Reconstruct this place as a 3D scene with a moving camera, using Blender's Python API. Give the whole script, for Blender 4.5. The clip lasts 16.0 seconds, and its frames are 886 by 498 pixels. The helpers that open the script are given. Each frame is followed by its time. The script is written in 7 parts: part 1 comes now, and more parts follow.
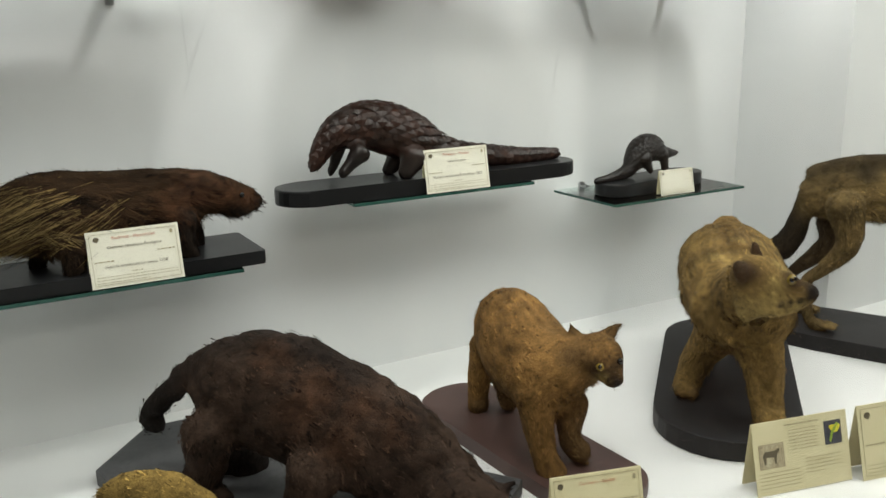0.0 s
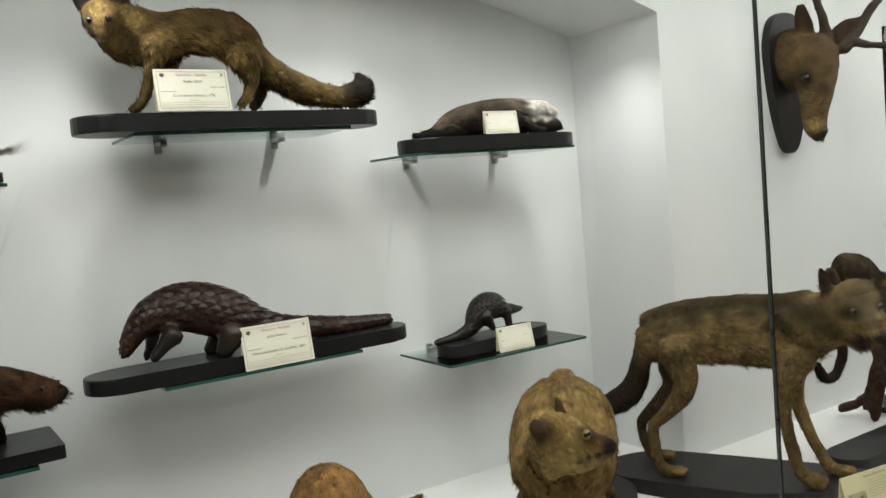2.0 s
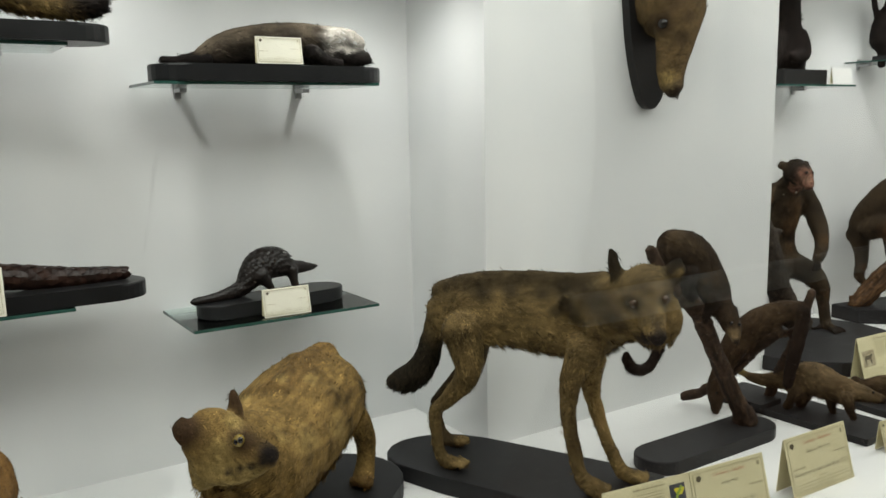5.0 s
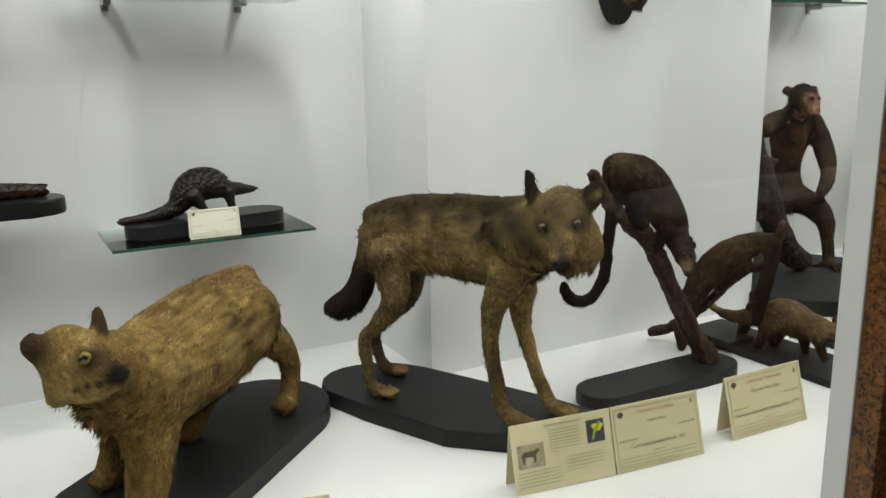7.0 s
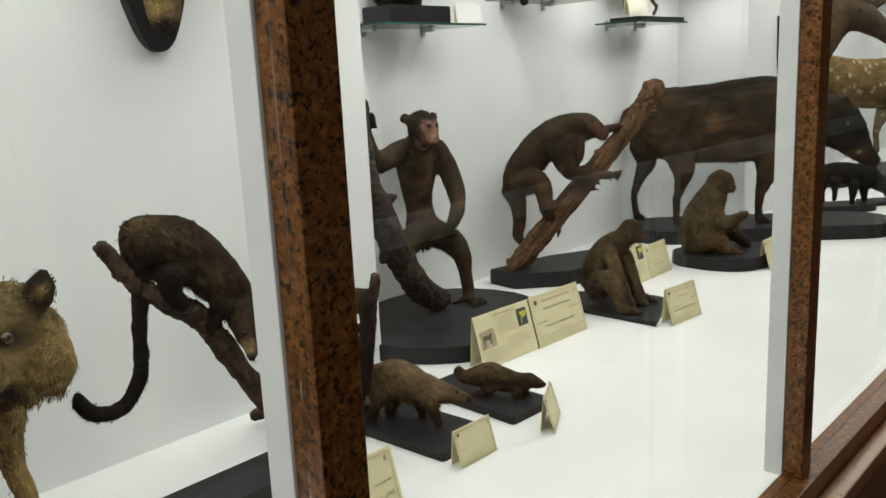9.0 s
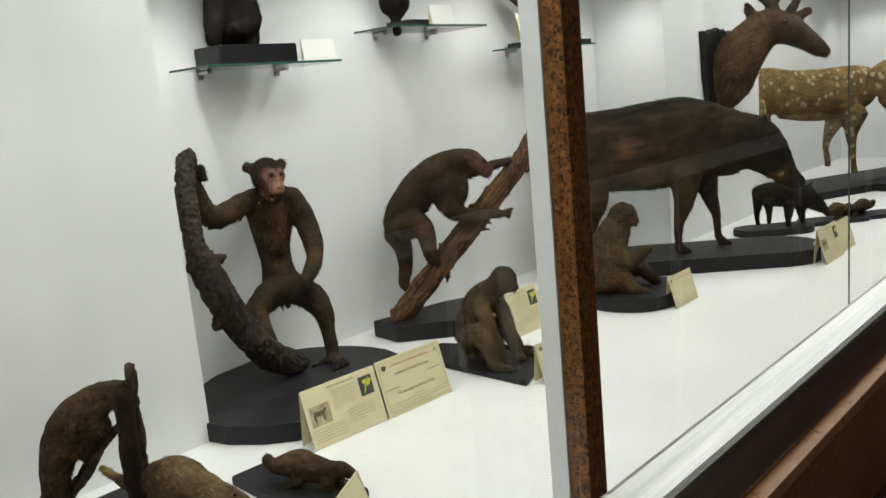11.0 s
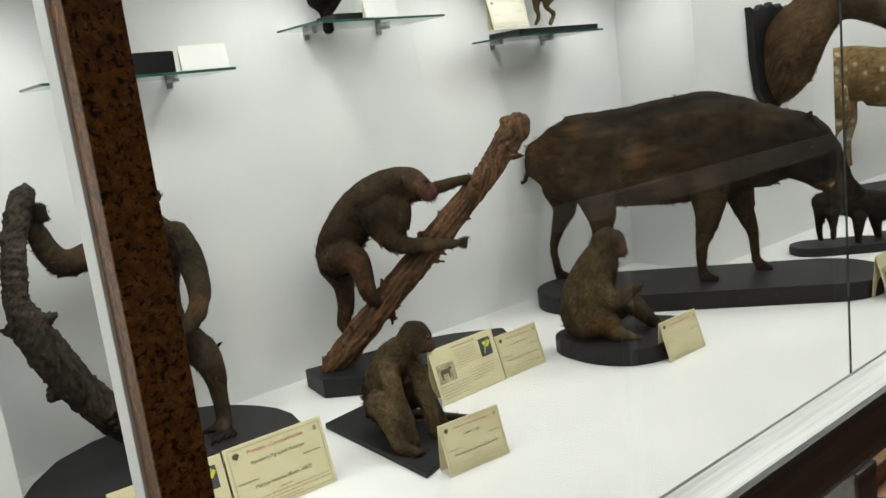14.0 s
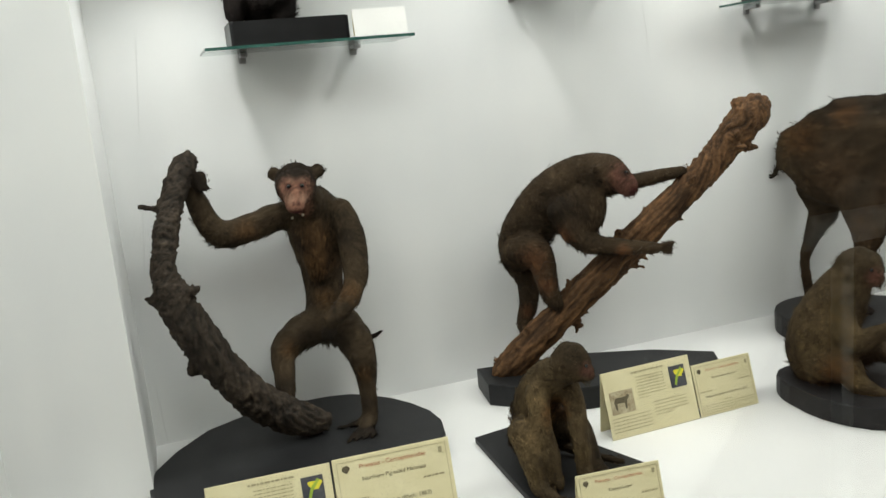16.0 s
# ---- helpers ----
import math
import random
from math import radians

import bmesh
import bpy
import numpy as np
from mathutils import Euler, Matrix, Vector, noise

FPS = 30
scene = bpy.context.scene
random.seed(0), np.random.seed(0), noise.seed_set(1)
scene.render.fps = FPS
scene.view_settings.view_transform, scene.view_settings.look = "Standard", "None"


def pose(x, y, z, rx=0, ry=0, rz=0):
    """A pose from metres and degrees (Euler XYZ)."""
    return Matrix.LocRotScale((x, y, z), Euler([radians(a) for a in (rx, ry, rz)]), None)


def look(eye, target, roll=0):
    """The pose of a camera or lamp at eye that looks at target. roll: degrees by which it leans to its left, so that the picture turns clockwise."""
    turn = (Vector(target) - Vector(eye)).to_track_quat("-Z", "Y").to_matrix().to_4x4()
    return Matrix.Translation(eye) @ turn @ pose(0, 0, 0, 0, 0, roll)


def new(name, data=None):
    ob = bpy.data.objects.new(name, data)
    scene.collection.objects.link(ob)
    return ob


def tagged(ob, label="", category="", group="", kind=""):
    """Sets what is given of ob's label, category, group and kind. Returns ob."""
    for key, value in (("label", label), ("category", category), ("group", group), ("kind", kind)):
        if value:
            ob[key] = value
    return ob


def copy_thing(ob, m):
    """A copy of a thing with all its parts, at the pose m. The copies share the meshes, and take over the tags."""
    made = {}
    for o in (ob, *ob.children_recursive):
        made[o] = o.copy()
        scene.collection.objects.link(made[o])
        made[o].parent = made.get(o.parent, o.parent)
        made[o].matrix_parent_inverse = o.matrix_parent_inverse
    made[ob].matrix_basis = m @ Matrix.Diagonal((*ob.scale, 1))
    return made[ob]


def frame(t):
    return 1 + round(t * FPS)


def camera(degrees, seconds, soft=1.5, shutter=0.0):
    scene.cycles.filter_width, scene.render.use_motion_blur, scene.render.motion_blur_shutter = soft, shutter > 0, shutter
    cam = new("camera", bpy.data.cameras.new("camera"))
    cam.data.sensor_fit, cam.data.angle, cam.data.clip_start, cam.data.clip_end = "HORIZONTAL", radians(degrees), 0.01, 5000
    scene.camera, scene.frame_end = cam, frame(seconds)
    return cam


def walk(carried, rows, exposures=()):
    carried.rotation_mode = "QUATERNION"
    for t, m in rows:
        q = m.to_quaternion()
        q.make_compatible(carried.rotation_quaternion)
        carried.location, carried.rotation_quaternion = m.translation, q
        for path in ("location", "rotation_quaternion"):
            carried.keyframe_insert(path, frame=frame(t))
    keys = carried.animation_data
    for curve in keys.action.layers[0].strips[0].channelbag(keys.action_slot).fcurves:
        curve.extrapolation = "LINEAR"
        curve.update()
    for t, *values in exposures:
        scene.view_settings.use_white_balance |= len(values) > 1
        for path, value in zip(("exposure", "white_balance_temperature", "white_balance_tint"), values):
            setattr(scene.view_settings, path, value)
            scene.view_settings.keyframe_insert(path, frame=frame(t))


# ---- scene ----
cam = camera(56.3, 16.0)
METRES, EYE, TILT, LEAN, TURN = 4.8, 1.5, 0.0, 0.0, -28.9
ROWS = [
    (0.0, 0.0, 0.0, 0.0, -0.33, -14.54, 1.27),
    (0.5, 0.0088, -0.0024, 0.0039, -0.76, -11.44, 3.07),
    (1.0, 0.0282, -0.0048, 0.0051, -1.62, -7.8, 4.59),
    (1.5, 0.0565, -0.0084, 0.0062, -4.14, -4.94, 4.93),
    (2.0, 0.0797, -0.006, 0.0056, -4.3, -4.12, 4.77),
    (2.5, 0.0992, 0.024, 0.0065, -6.37, -3.98, 4.08),
    (3.0, 0.1165, 0.0421, 0.0084, -10.7, -4.07, 1.65),
    (5.5, 0.2599, 0.0603, 0.0039, -1.54, -10.18, 1.17),
    (6.0, 0.285, 0.0546, 0.001, 1.02, -11.62, 1.44),
    (6.5, 0.2973, 0.0557, -0.0025, 2.18, -12.76, 1.59),
    (7.0, 0.3102, 0.0822, -0.0076, 0.08, -13.11, 0.97),
    (7.5, 0.3289, 0.1114, -0.009, -7.93, -13.18, 0.53),
    (8.0, 0.3662, 0.1283, -0.0079, -11.68, -12.95, 2.55),
    (8.5, 0.4055, 0.1411, -0.0045, -12.38, -11.78, 3.15),
    (9.0, 0.4265, 0.1733, -0.0083, -18.97, -11.93, 2.74),
    (9.5, 0.4448, 0.1934, -0.0077, -23.12, -11.79, 2.36),
    (10.0, 0.4864, 0.1931, -0.0046, -22.6, -11.62, 3.53),
    (12.5, 0.6546, 0.2368, 0.0003, -14.41, -9.98, 5.16),
    (13.0, 0.6812, 0.2596, -0.0035, -14.38, -11.03, 4.82),
    (13.5, 0.7058, 0.2827, -0.0014, -16.9, -11.65, 4.67),
    (14.0, 0.7502, 0.2874, 0.0028, -10.54, -11.0, 6.92),
    (14.5, 0.7846, 0.2883, 0.0041, -4.11, -10.6, 6.15),
    (15.0, 0.7998, 0.318, -0.0018, -3.17, -11.49, 5.19),
    (15.5, 0.8048, 0.3428, 0.0006, -1.88, -12.12, 3.68),
    (16.0, 0.8256, 0.3675, 0.0022, 9.82, -11.35, 5.35),
]
EXPOSURES = [(0.0, 0.06), (1.5, -0.14), (2.5, -0.22), (3.2, -0.32), (5.5, -0.30), (8.0, -0.24), (9.0, -0.22), (10.0, -0.26), (12.5, -0.24), (13.5, -0.28), (16.0, -0.25)]
walk(cam, [(t, pose(0, 0, EYE, TILT, LEAN, TURN) @ pose(METRES * x, METRES * y, METRES * z, 90 + pitch, roll, yaw)) for t, x, y, z, yaw, pitch, roll in ROWS], EXPOSURES)


# ---- light ----
world = bpy.data.worlds.new("hall")
scene.world = world
world.use_nodes = True
bg = world.node_tree.nodes["Background"]
bg.inputs[0].default_value = (0.75, 0.85, 1.0, 1)
bg.inputs[1].default_value = 0.03


def spot(x, y, z, tx, ty, tz, power, size, angle, blend=0.6, colour=(1.0, 0.985, 0.95)):
    d = bpy.data.lights.new("downlight_lamp", "SPOT")
    d.energy, d.color, d.spot_size, d.spot_blend, d.shadow_soft_size = power, colour, radians(angle), blend, size
    o = new("downlight_lamp", d)
    o.matrix_world = look((x, y, z), (tx, ty, tz))
    return o


def panel_light(x, y, z, sx, sy, power, colour=(0.975, 0.99, 0.93)):
    d = bpy.data.lights.new("area_lamp", "AREA")
    d.shape, d.size, d.size_y, d.energy, d.color = "RECTANGLE", sx, sy, power, colour
    o = new("area_lamp", d)
    o.matrix_world = pose(x, y, z)
    return o


CASE_Z = 0.437      # display floor
BACK = 2.36         # back wall of the recesses
FACE = 1.89         # face of the piers
GLASS = 0.378       # front glass
TOP = 2.62          # ceiling of the case
BAYS = [(-0.42, 2.68), (4.165, 7.42), (8.82, 12.2)]
SPRING, RISE = 2.10, 0.25

# recessed downlights under each vault, and unseen fill lamps added under the case ceiling
DOWN = []
for a, b in BAYS:
    for f in (0.09, 0.365, 0.635, 0.91):
        DOWN.append((a + (b - a) * f, 2.0))
for x, y in DOWN:
    spot(x, y, 2.135 if min(abs(x - a) for bay in BAYS for a in bay) < 0.4 else 2.26, x, y + 0.03, 0.4, 20, 0.045, 116, 1.0)
# added fill with no fixture of its own, stronger towards the third recess
for x, power in ((0.35, 21.5), (1.9, 22), (3.4, 22.5), (4.9, 21), (6.5, 21), (8.2, 32), (10.2, 34)):
    panel_light(x, 0.92, TOP - 0.06, 1.4, 0.9, power)

# lamps of the visitors' hall
for x in (-1.5, 2.0, 5.5, 9.0):
    panel_light(x, -2.2, 3.15, 1.2, 0.3, 22, (1.0, 0.93, 0.82))

# ---- materials ----


def nodes_of(name):
    m = bpy.data.materials.new(name)
    m.use_nodes = True
    nt = m.node_tree
    return m, nt, nt.nodes["Principled BSDF"]


def nd(nt, kind, **values):
    n = nt.nodes.new(kind)
    for k, v in values.items():
        n.inputs[k.replace("_", " ")].default_value = v
    return n


def ramp(nt, fac, stops):
    r = nt.nodes.new("ShaderNodeValToRGB")
    while len(r.color_ramp.elements) < len(stops):
        r.color_ramp.elements.new(0.5)
    for e, (p, c) in zip(r.color_ramp.elements, stops):
        e.position, e.color = p, (*c, 1)
    nt.links.new(fac, r.inputs[0])
    return r.outputs[0]


def surface(name, a, b, scale=8.0, rough=0.6, bump=0.15, fine=120.0, metal=0.0, spec=0.5, stretch=(1, 1, 1), rough_var=0.1, dist=0.004):
    """Two-scale varied paint, wood or metal in object coordinates."""
    m, nt, p = nodes_of(name)
    L = nt.links
    tc = nt.nodes.new("ShaderNodeTexCoord")
    mp = nt.nodes.new("ShaderNodeMapping")
    mp.inputs["Scale"].default_value = stretch
    L.new(tc.outputs["Object"], mp.inputs[0])
    big = nd(nt, "ShaderNodeTexNoise", Scale=scale, Detail=6.0, Roughness=0.6)
    small = nd(nt, "ShaderNodeTexNoise", Scale=fine, Detail=4.0, Roughness=0.6)
    L.new(mp.outputs[0], big.inputs["Vector"])
    L.new(mp.outputs[0], small.inputs["Vector"])
    mix = nt.nodes.new("ShaderNodeMath")
    mix.operation = "MULTIPLY_ADD"
    L.new(small.outputs[0], mix.inputs[0])
    mix.inputs[1].default_value = 0.35
    L.new(big.outputs[0], mix.inputs[2])
    L.new(ramp(nt, mix.outputs[0], [(0.45, a), (0.9, b)]), p.inputs["Base Color"])
    rr = nd(nt, "ShaderNodeMapRange")
    rr.inputs["To Min"].default_value, rr.inputs["To Max"].default_value = rough - rough_var, rough + rough_var
    L.new(big.outputs[0], rr.inputs[0])
    L.new(rr.outputs[0], p.inputs["Roughness"])
    bp = nd(nt, "ShaderNodeBump", Strength=bump, Distance=dist)
    L.new(mix.outputs[0], bp.inputs["Height"])
    L.new(bp.outputs[0], p.inputs["Normal"])
    p.inputs["Metallic"].default_value, p.inputs["Specular IOR Level"].default_value = metal, spec
    return m


def plaster():
    """White emulsion with roller texture, faint grey streaks and a few hairline cracks."""
    m, nt, p = nodes_of("white_plaster")
    L = nt.links
    tc = nt.nodes.new("ShaderNodeTexCoord")
    mp = nt.nodes.new("ShaderNodeMapping")
    mp.inputs["Scale"].default_value = (9, 9, 0.7)
    L.new(tc.outputs["Object"], mp.inputs[0])
    streak = nd(nt, "ShaderNodeTexNoise", Scale=1.0, Detail=5.0)
    L.new(mp.outputs[0], streak.inputs["Vector"])
    cloud = nd(nt, "ShaderNodeTexNoise", Scale=2.2, Detail=6.0)
    L.new(tc.outputs["Object"], cloud.inputs["Vector"])
    add = nt.nodes.new("ShaderNodeMath")
    add.operation = "MULTIPLY_ADD"
    L.new(streak.outputs[0], add.inputs[0])
    add.inputs[1].default_value = 0.6
    L.new(cloud.outputs[0], add.inputs[2])
    base = ramp(nt, add.outputs[0], [(0.5, (0.70, 0.715, 0.72)), (1.0, (0.80, 0.81, 0.805))])
    vor = nd(nt, "ShaderNodeTexVoronoi", Scale=1.0)
    vor.feature = "DISTANCE_TO_EDGE"
    mp2 = nt.nodes.new("ShaderNodeMapping")
    mp2.inputs["Scale"].default_value = (1.7, 1.7, 0.2)
    warp = nd(nt, "ShaderNodeTexNoise", Scale=6.0, Detail=4.0)
    L.new(tc.outputs["Object"], warp.inputs["Vector"])
    vm = nt.nodes.new("ShaderNodeMixRGB")
    vm.inputs[0].default_value = 0.006
    L.new(tc.outputs["Object"], vm.inputs[1])
    L.new(warp.outputs["Color"], vm.inputs[2])
    L.new(vm.outputs[0], mp2.inputs[0])
    L.new(mp2.outputs[0], vor.inputs["Vector"])
    crack = ramp(nt, vor.outputs["Distance"], [(0.0, (1, 1, 1)), (0.0005, (0, 0, 0))])
    thin = nt.nodes.new("ShaderNodeMath")
    thin.operation = "MULTIPLY"
    gate = ramp(nt, cloud.outputs[0], [(0.52, (0, 0, 0)), (0.66, (0.3, 0.3, 0.3))])
    L.new(crack, thin.inputs[0])
    L.new(gate, thin.inputs[1])
    mx = nt.nodes.new("ShaderNodeMixRGB")
    L.new(thin.outputs[0], mx.inputs[0])
    L.new(base, mx.inputs[1])
    mx.inputs[2].default_value = (0.33, 0.33, 0.33, 1)
    L.new(mx.outputs[0], p.inputs["Base Color"])
    fine = nd(nt, "ShaderNodeTexNoise", Scale=55.0, Detail=3.0)
    L.new(tc.outputs["Object"], fine.inputs["Vector"])
    b = nd(nt, "ShaderNodeBump", Strength=0.12, Distance=0.003)
    L.new(fine.outputs[0], b.inputs["Height"])
    L.new(b.outputs[0], p.inputs["Normal"])
    p.inputs["Roughness"].default_value = 0.42
    p.inputs["Specular IOR Level"].default_value = 0.35
    return m


def granite():
    """Polished dark brown granite with ragged black patches and a few pale grains."""
    m, nt, p = nodes_of("red_granite")
    L = nt.links
    tc = nt.nodes.new("ShaderNodeTexCoord")
    n1 = nd(nt, "ShaderNodeTexNoise", Scale=60.0, Detail=6.0, Roughness=0.7)
    n2 = nd(nt, "ShaderNodeTexNoise", Scale=125.0, Detail=4.0, Roughness=0.6, Distortion=0.4)
    v2 = nd(nt, "ShaderNodeTexVoronoi", Scale=230.0, Randomness=1.0)
    for n in (n1, n2, v2):
        L.new(tc.outputs["Object"], n.inputs["Vector"])
    base = ramp(nt, n1.outputs[0], [(0.32, (0.070, 0.027, 0.008)), (0.5, (0.150, 0.060, 0.015)), (0.68, (0.29, 0.125, 0.032))])
    black = ramp(nt, n2.outputs[0], [(0.39, (0.94, 0.94, 0.94)), (0.48, (0, 0, 0))])
    mx = nt.nodes.new("ShaderNodeMixRGB")
    L.new(black, mx.inputs[0])
    L.new(base, mx.inputs[1])
    mx.inputs[2].default_value = (0.010, 0.007, 0.005, 1)
    sp = ramp(nt, v2.outputs["Color"], [(0.90, (0, 0, 0)), (0.94, (0.4, 0.4, 0.4))])
    mx2 = nt.nodes.new("ShaderNodeMixRGB")
    L.new(sp, mx2.inputs[0])
    L.new(mx.outputs[0], mx2.inputs[1])
    mx2.inputs[2].default_value = (0.33, 0.17, 0.09, 1)
    L.new(mx2.outputs[0], p.inputs["Base Color"])
    p.inputs["Roughness"].default_value = 0.3
    p.inputs["Specular IOR Level"].default_value = 0.3
    return m


def pane_glass(name, tint, gain=1.0):
    """Thin clear pane: straight view through, mirror gloss by the angle of sight."""
    m, nt, p = nodes_of(name)
    nt.nodes.remove(p)
    tr = nd(nt, "ShaderNodeBsdfTransparent", Color=(*tint, 1))
    gl = nd(nt, "ShaderNodeBsdfGlossy", Roughness=0.01)
    fr = nd(nt, "ShaderNodeFresnel", IOR=1.45)
    mul = nt.nodes.new("ShaderNodeMath")
    mul.operation = "MULTIPLY"
    mul.inputs[1].default_value = gain
    mx = nt.nodes.new("ShaderNodeMixShader")
    nt.links.new(fr.outputs[0], mul.inputs[0])
    nt.links.new(mul.outputs[0], mx.inputs[0])
    nt.links.new(tr.outputs[0], mx.inputs[1])
    nt.links.new(gl.outputs[0], mx.inputs[2])
    nt.links.new(mx.outputs[0], nt.nodes["Material Output"].inputs[0])
    return m


def glow(name, colour, strength):
    m, nt, p = nodes_of(name)
    p.inputs["Emission Color"].default_value = (*colour, 1)
    p.inputs["Emission Strength"].default_value = strength
    return m


WHITE = plaster()
DECK = surface("white_deck", (0.74, 0.745, 0.74), (0.83, 0.83, 0.82), 3.0, 0.38, 0.08, 40, spec=0.45)
ENAMEL = surface("white_enamel", (0.70, 0.72, 0.73), (0.80, 0.81, 0.81), 5.0, 0.35, 0.05, 60)
GRANITE = granite()
TAN = surface("tan_granite", (0.20, 0.095, 0.042), (0.29, 0.145, 0.065), 20.0, 0.3, 0.05, 160)
BLACK = surface("black_lacquer", (0.006, 0.0065, 0.007), (0.013, 0.0135, 0.0145), 6.0, 0.36, 0.10, 90, spec=0.3)
WORN = surface("worn_black_paint", (0.007, 0.0075, 0.008), (0.020, 0.0205, 0.022), 7.0, 0.5, 0.15, 70, rough_var=0.15, spec=0.25)
GREYBASE = surface("grey_slate_paint", (0.035, 0.036, 0.038), (0.085, 0.085, 0.088), 9.0, 0.6, 0.3, 70)
MAROON = surface("maroon_paint", (0.045, 0.022, 0.018), (0.085, 0.045, 0.038), 7.0, 0.5, 0.12, 80)
STEEL = surface("brushed_steel", (0.24, 0.245, 0.24), (0.50, 0.50, 0.49), 11.0, 0.34, 0.02, 90, metal=1.0, stretch=(0.2, 6, 6))
CHROME = surface("satin_steel", (0.35, 0.36, 0.36), (0.5, 0.5, 0.5), 20.0, 0.35, 0.05, 120, metal=1.0)
PAPER = surface("cream_paper", (0.66, 0.60, 0.36), (0.74, 0.68, 0.44), 14.0, 0.55, 0.03, 200)
# card face washed out by strong light, the glare put into its colour
GLARE_PAPER = surface("glare_white_card", (0.78, 0.78, 0.76), (0.84, 0.84, 0.82), 14.0, 0.5, 0.03, 200)
PALE = surface("pale_paper", (0.74, 0.72, 0.60), (0.80, 0.78, 0.66), 14.0, 0.55, 0.03, 200)
INK = surface("dark_ink", (0.08, 0.065, 0.04), (0.13, 0.11, 0.06), 60.0, 0.6, 0.0, 200)
FAINT = surface("grey_ink", (0.30, 0.26, 0.15), (0.40, 0.36, 0.22), 60.0, 0.6, 0.0, 200)
REDINK = surface("red_ink", (0.38, 0.12, 0.06), (0.48, 0.18, 0.10), 60.0, 0.6, 0.0, 200)
MAPBLUE = surface("map_navy", (0.03, 0.035, 0.05), (0.09, 0.09, 0.10), 30.0, 0.5, 0.0, 90)
MAPGREEN = surface("map_green", (0.22, 0.34, 0.04), (0.36, 0.48, 0.06), 30.0, 0.5, 0.0, 90)
MAPYEL = surface("map_yellow", (0.62, 0.55, 0.03), (0.75, 0.68, 0.05), 30.0, 0.5, 0.0, 90)
PHOTO = surface("photo_brown", (0.20, 0.14, 0.07), (0.62, 0.56, 0.38), 45.0, 0.5, 0.0, 200)
GLASS_M = pane_glass("clear_glass", (0.985, 0.995, 0.988), 0.15)
SHELF_M = pane_glass("shelf_glass", (0.90, 0.96, 0.94))
EDGE = surface("green_glass_edge", (0.015, 0.055, 0.045), (0.045, 0.12, 0.10), 20.0, 0.2, 0.0, 60)
JOINT = surface("joint_silicone", (0.02, 0.03, 0.028), (0.05, 0.065, 0.06), 20.0, 0.3, 0.0, 60)
FLOORM = surface("hall_floor_granite", (0.03, 0.013, 0.008), (0.07, 0.03, 0.018), 30.0, 0.25, 0.03, 160)
HALL = surface("hall_wall_paint", (0.10, 0.075, 0.055), (0.15, 0.115, 0.085), 3.0, 0.7, 0.1, 60)
CEIL = surface("hall_ceiling_paint", (0.30, 0.29, 0.275), (0.38, 0.37, 0.35), 3.0, 0.7, 0.1, 60)
LAMP = glow("lamp_lens", (1, 0.98, 0.94), 14.0)

# ---- mesh helpers ----


def mesh_from(name, bm, material):
    me = bpy.data.meshes.new(name)
    bm.to_mesh(me)
    bm.free()
    for m in material if isinstance(material, (list, tuple)) else [material]:
        me.materials.append(m)
    return me


def part(name, bm, material, parent=None, label="", smooth=False):
    me = mesh_from(name, bm, material)
    if smooth:
        me.polygons.foreach_set("use_smooth", [True] * len(me.polygons))
    o = new(name, me)
    o.parent = parent
    if label:
        o["label"] = label
    return o


def thing(name, m, label, category, group="", kind=""):
    e = new(name)
    e.matrix_world = m
    return tagged(e, label, category, group, kind)


def box(x0, x1, y0, y1, z0, z1, bevel=0.0, bm=None, segments=2):
    bm = bm or bmesh.new()
    r = bmesh.ops.create_cube(bm, size=1.0)
    vs = r["verts"]
    for v in vs:
        v.co = Vector(((x0 + x1) / 2 + v.co.x * (x1 - x0), (y0 + y1) / 2 + v.co.y * (y1 - y0), (z0 + z1) / 2 + v.co.z * (z1 - z0)))
    if bevel:
        es = list({e for v in vs for e in v.link_edges})
        bmesh.ops.bevel(bm, geom=es, offset=bevel, segments=segments, affect="EDGES", profile=0.6)
    return bm


def prism(outline, z0, z1, bevel=0.0, bm=None):
    """An upright slab with the given outline (x, y), its rims rounded."""
    bm = bm or bmesh.new()
    lo = [bm.verts.new((x, y, z0)) for x, y in outline]
    hi = [bm.verts.new((x, y, z1)) for x, y in outline]
    n = len(outline)
    top = bm.faces.new(hi)
    bot = bm.faces.new(lo[::-1])
    for i in range(n):
        bm.faces.new((lo[i], lo[(i + 1) % n], hi[(i + 1) % n], hi[i]))
    if bevel:
        es = list(top.edges) + list(bot.edges)
        bmesh.ops.bevel(bm, geom=es, offset=bevel, segments=2, affect="EDGES", profile=0.6)
    return bm


def stadium(length, width, n=14, sharp=1.0):
    """Outline of a board with rounded ends, along x."""
    r = width / 2
    pts = []
    for s in (1, -1):
        for i in range(n + 1):
            a = -math.pi / 2 + math.pi * i / n
            pts.append((s * (length / 2 - r * sharp + r * sharp * math.cos(a)), s * r * math.sin(a)))
    return pts


def rounded(sx, sy, r, n=6):
    pts = []
    for cx, cy, a0 in ((sx / 2 - r, sy / 2 - r, 0), (-sx / 2 + r, sy / 2 - r, 90), (-sx / 2 + r, -sy / 2 + r, 180), (sx / 2 - r, -sy / 2 + r, 270)):
        for i in range(n + 1):
            a = radians(a0 + 90 * i / n)
            pts.append((cx + r * math.cos(a), cy + r * math.sin(a)))
    return pts


def structure(name, bm, material, label, smooth=False):
    return tagged(part(name, bm, material, smooth=smooth), label, name.split("_")[0], kind="structure")


# ---- the case ----
X0, X1 = -2.4, 13.6


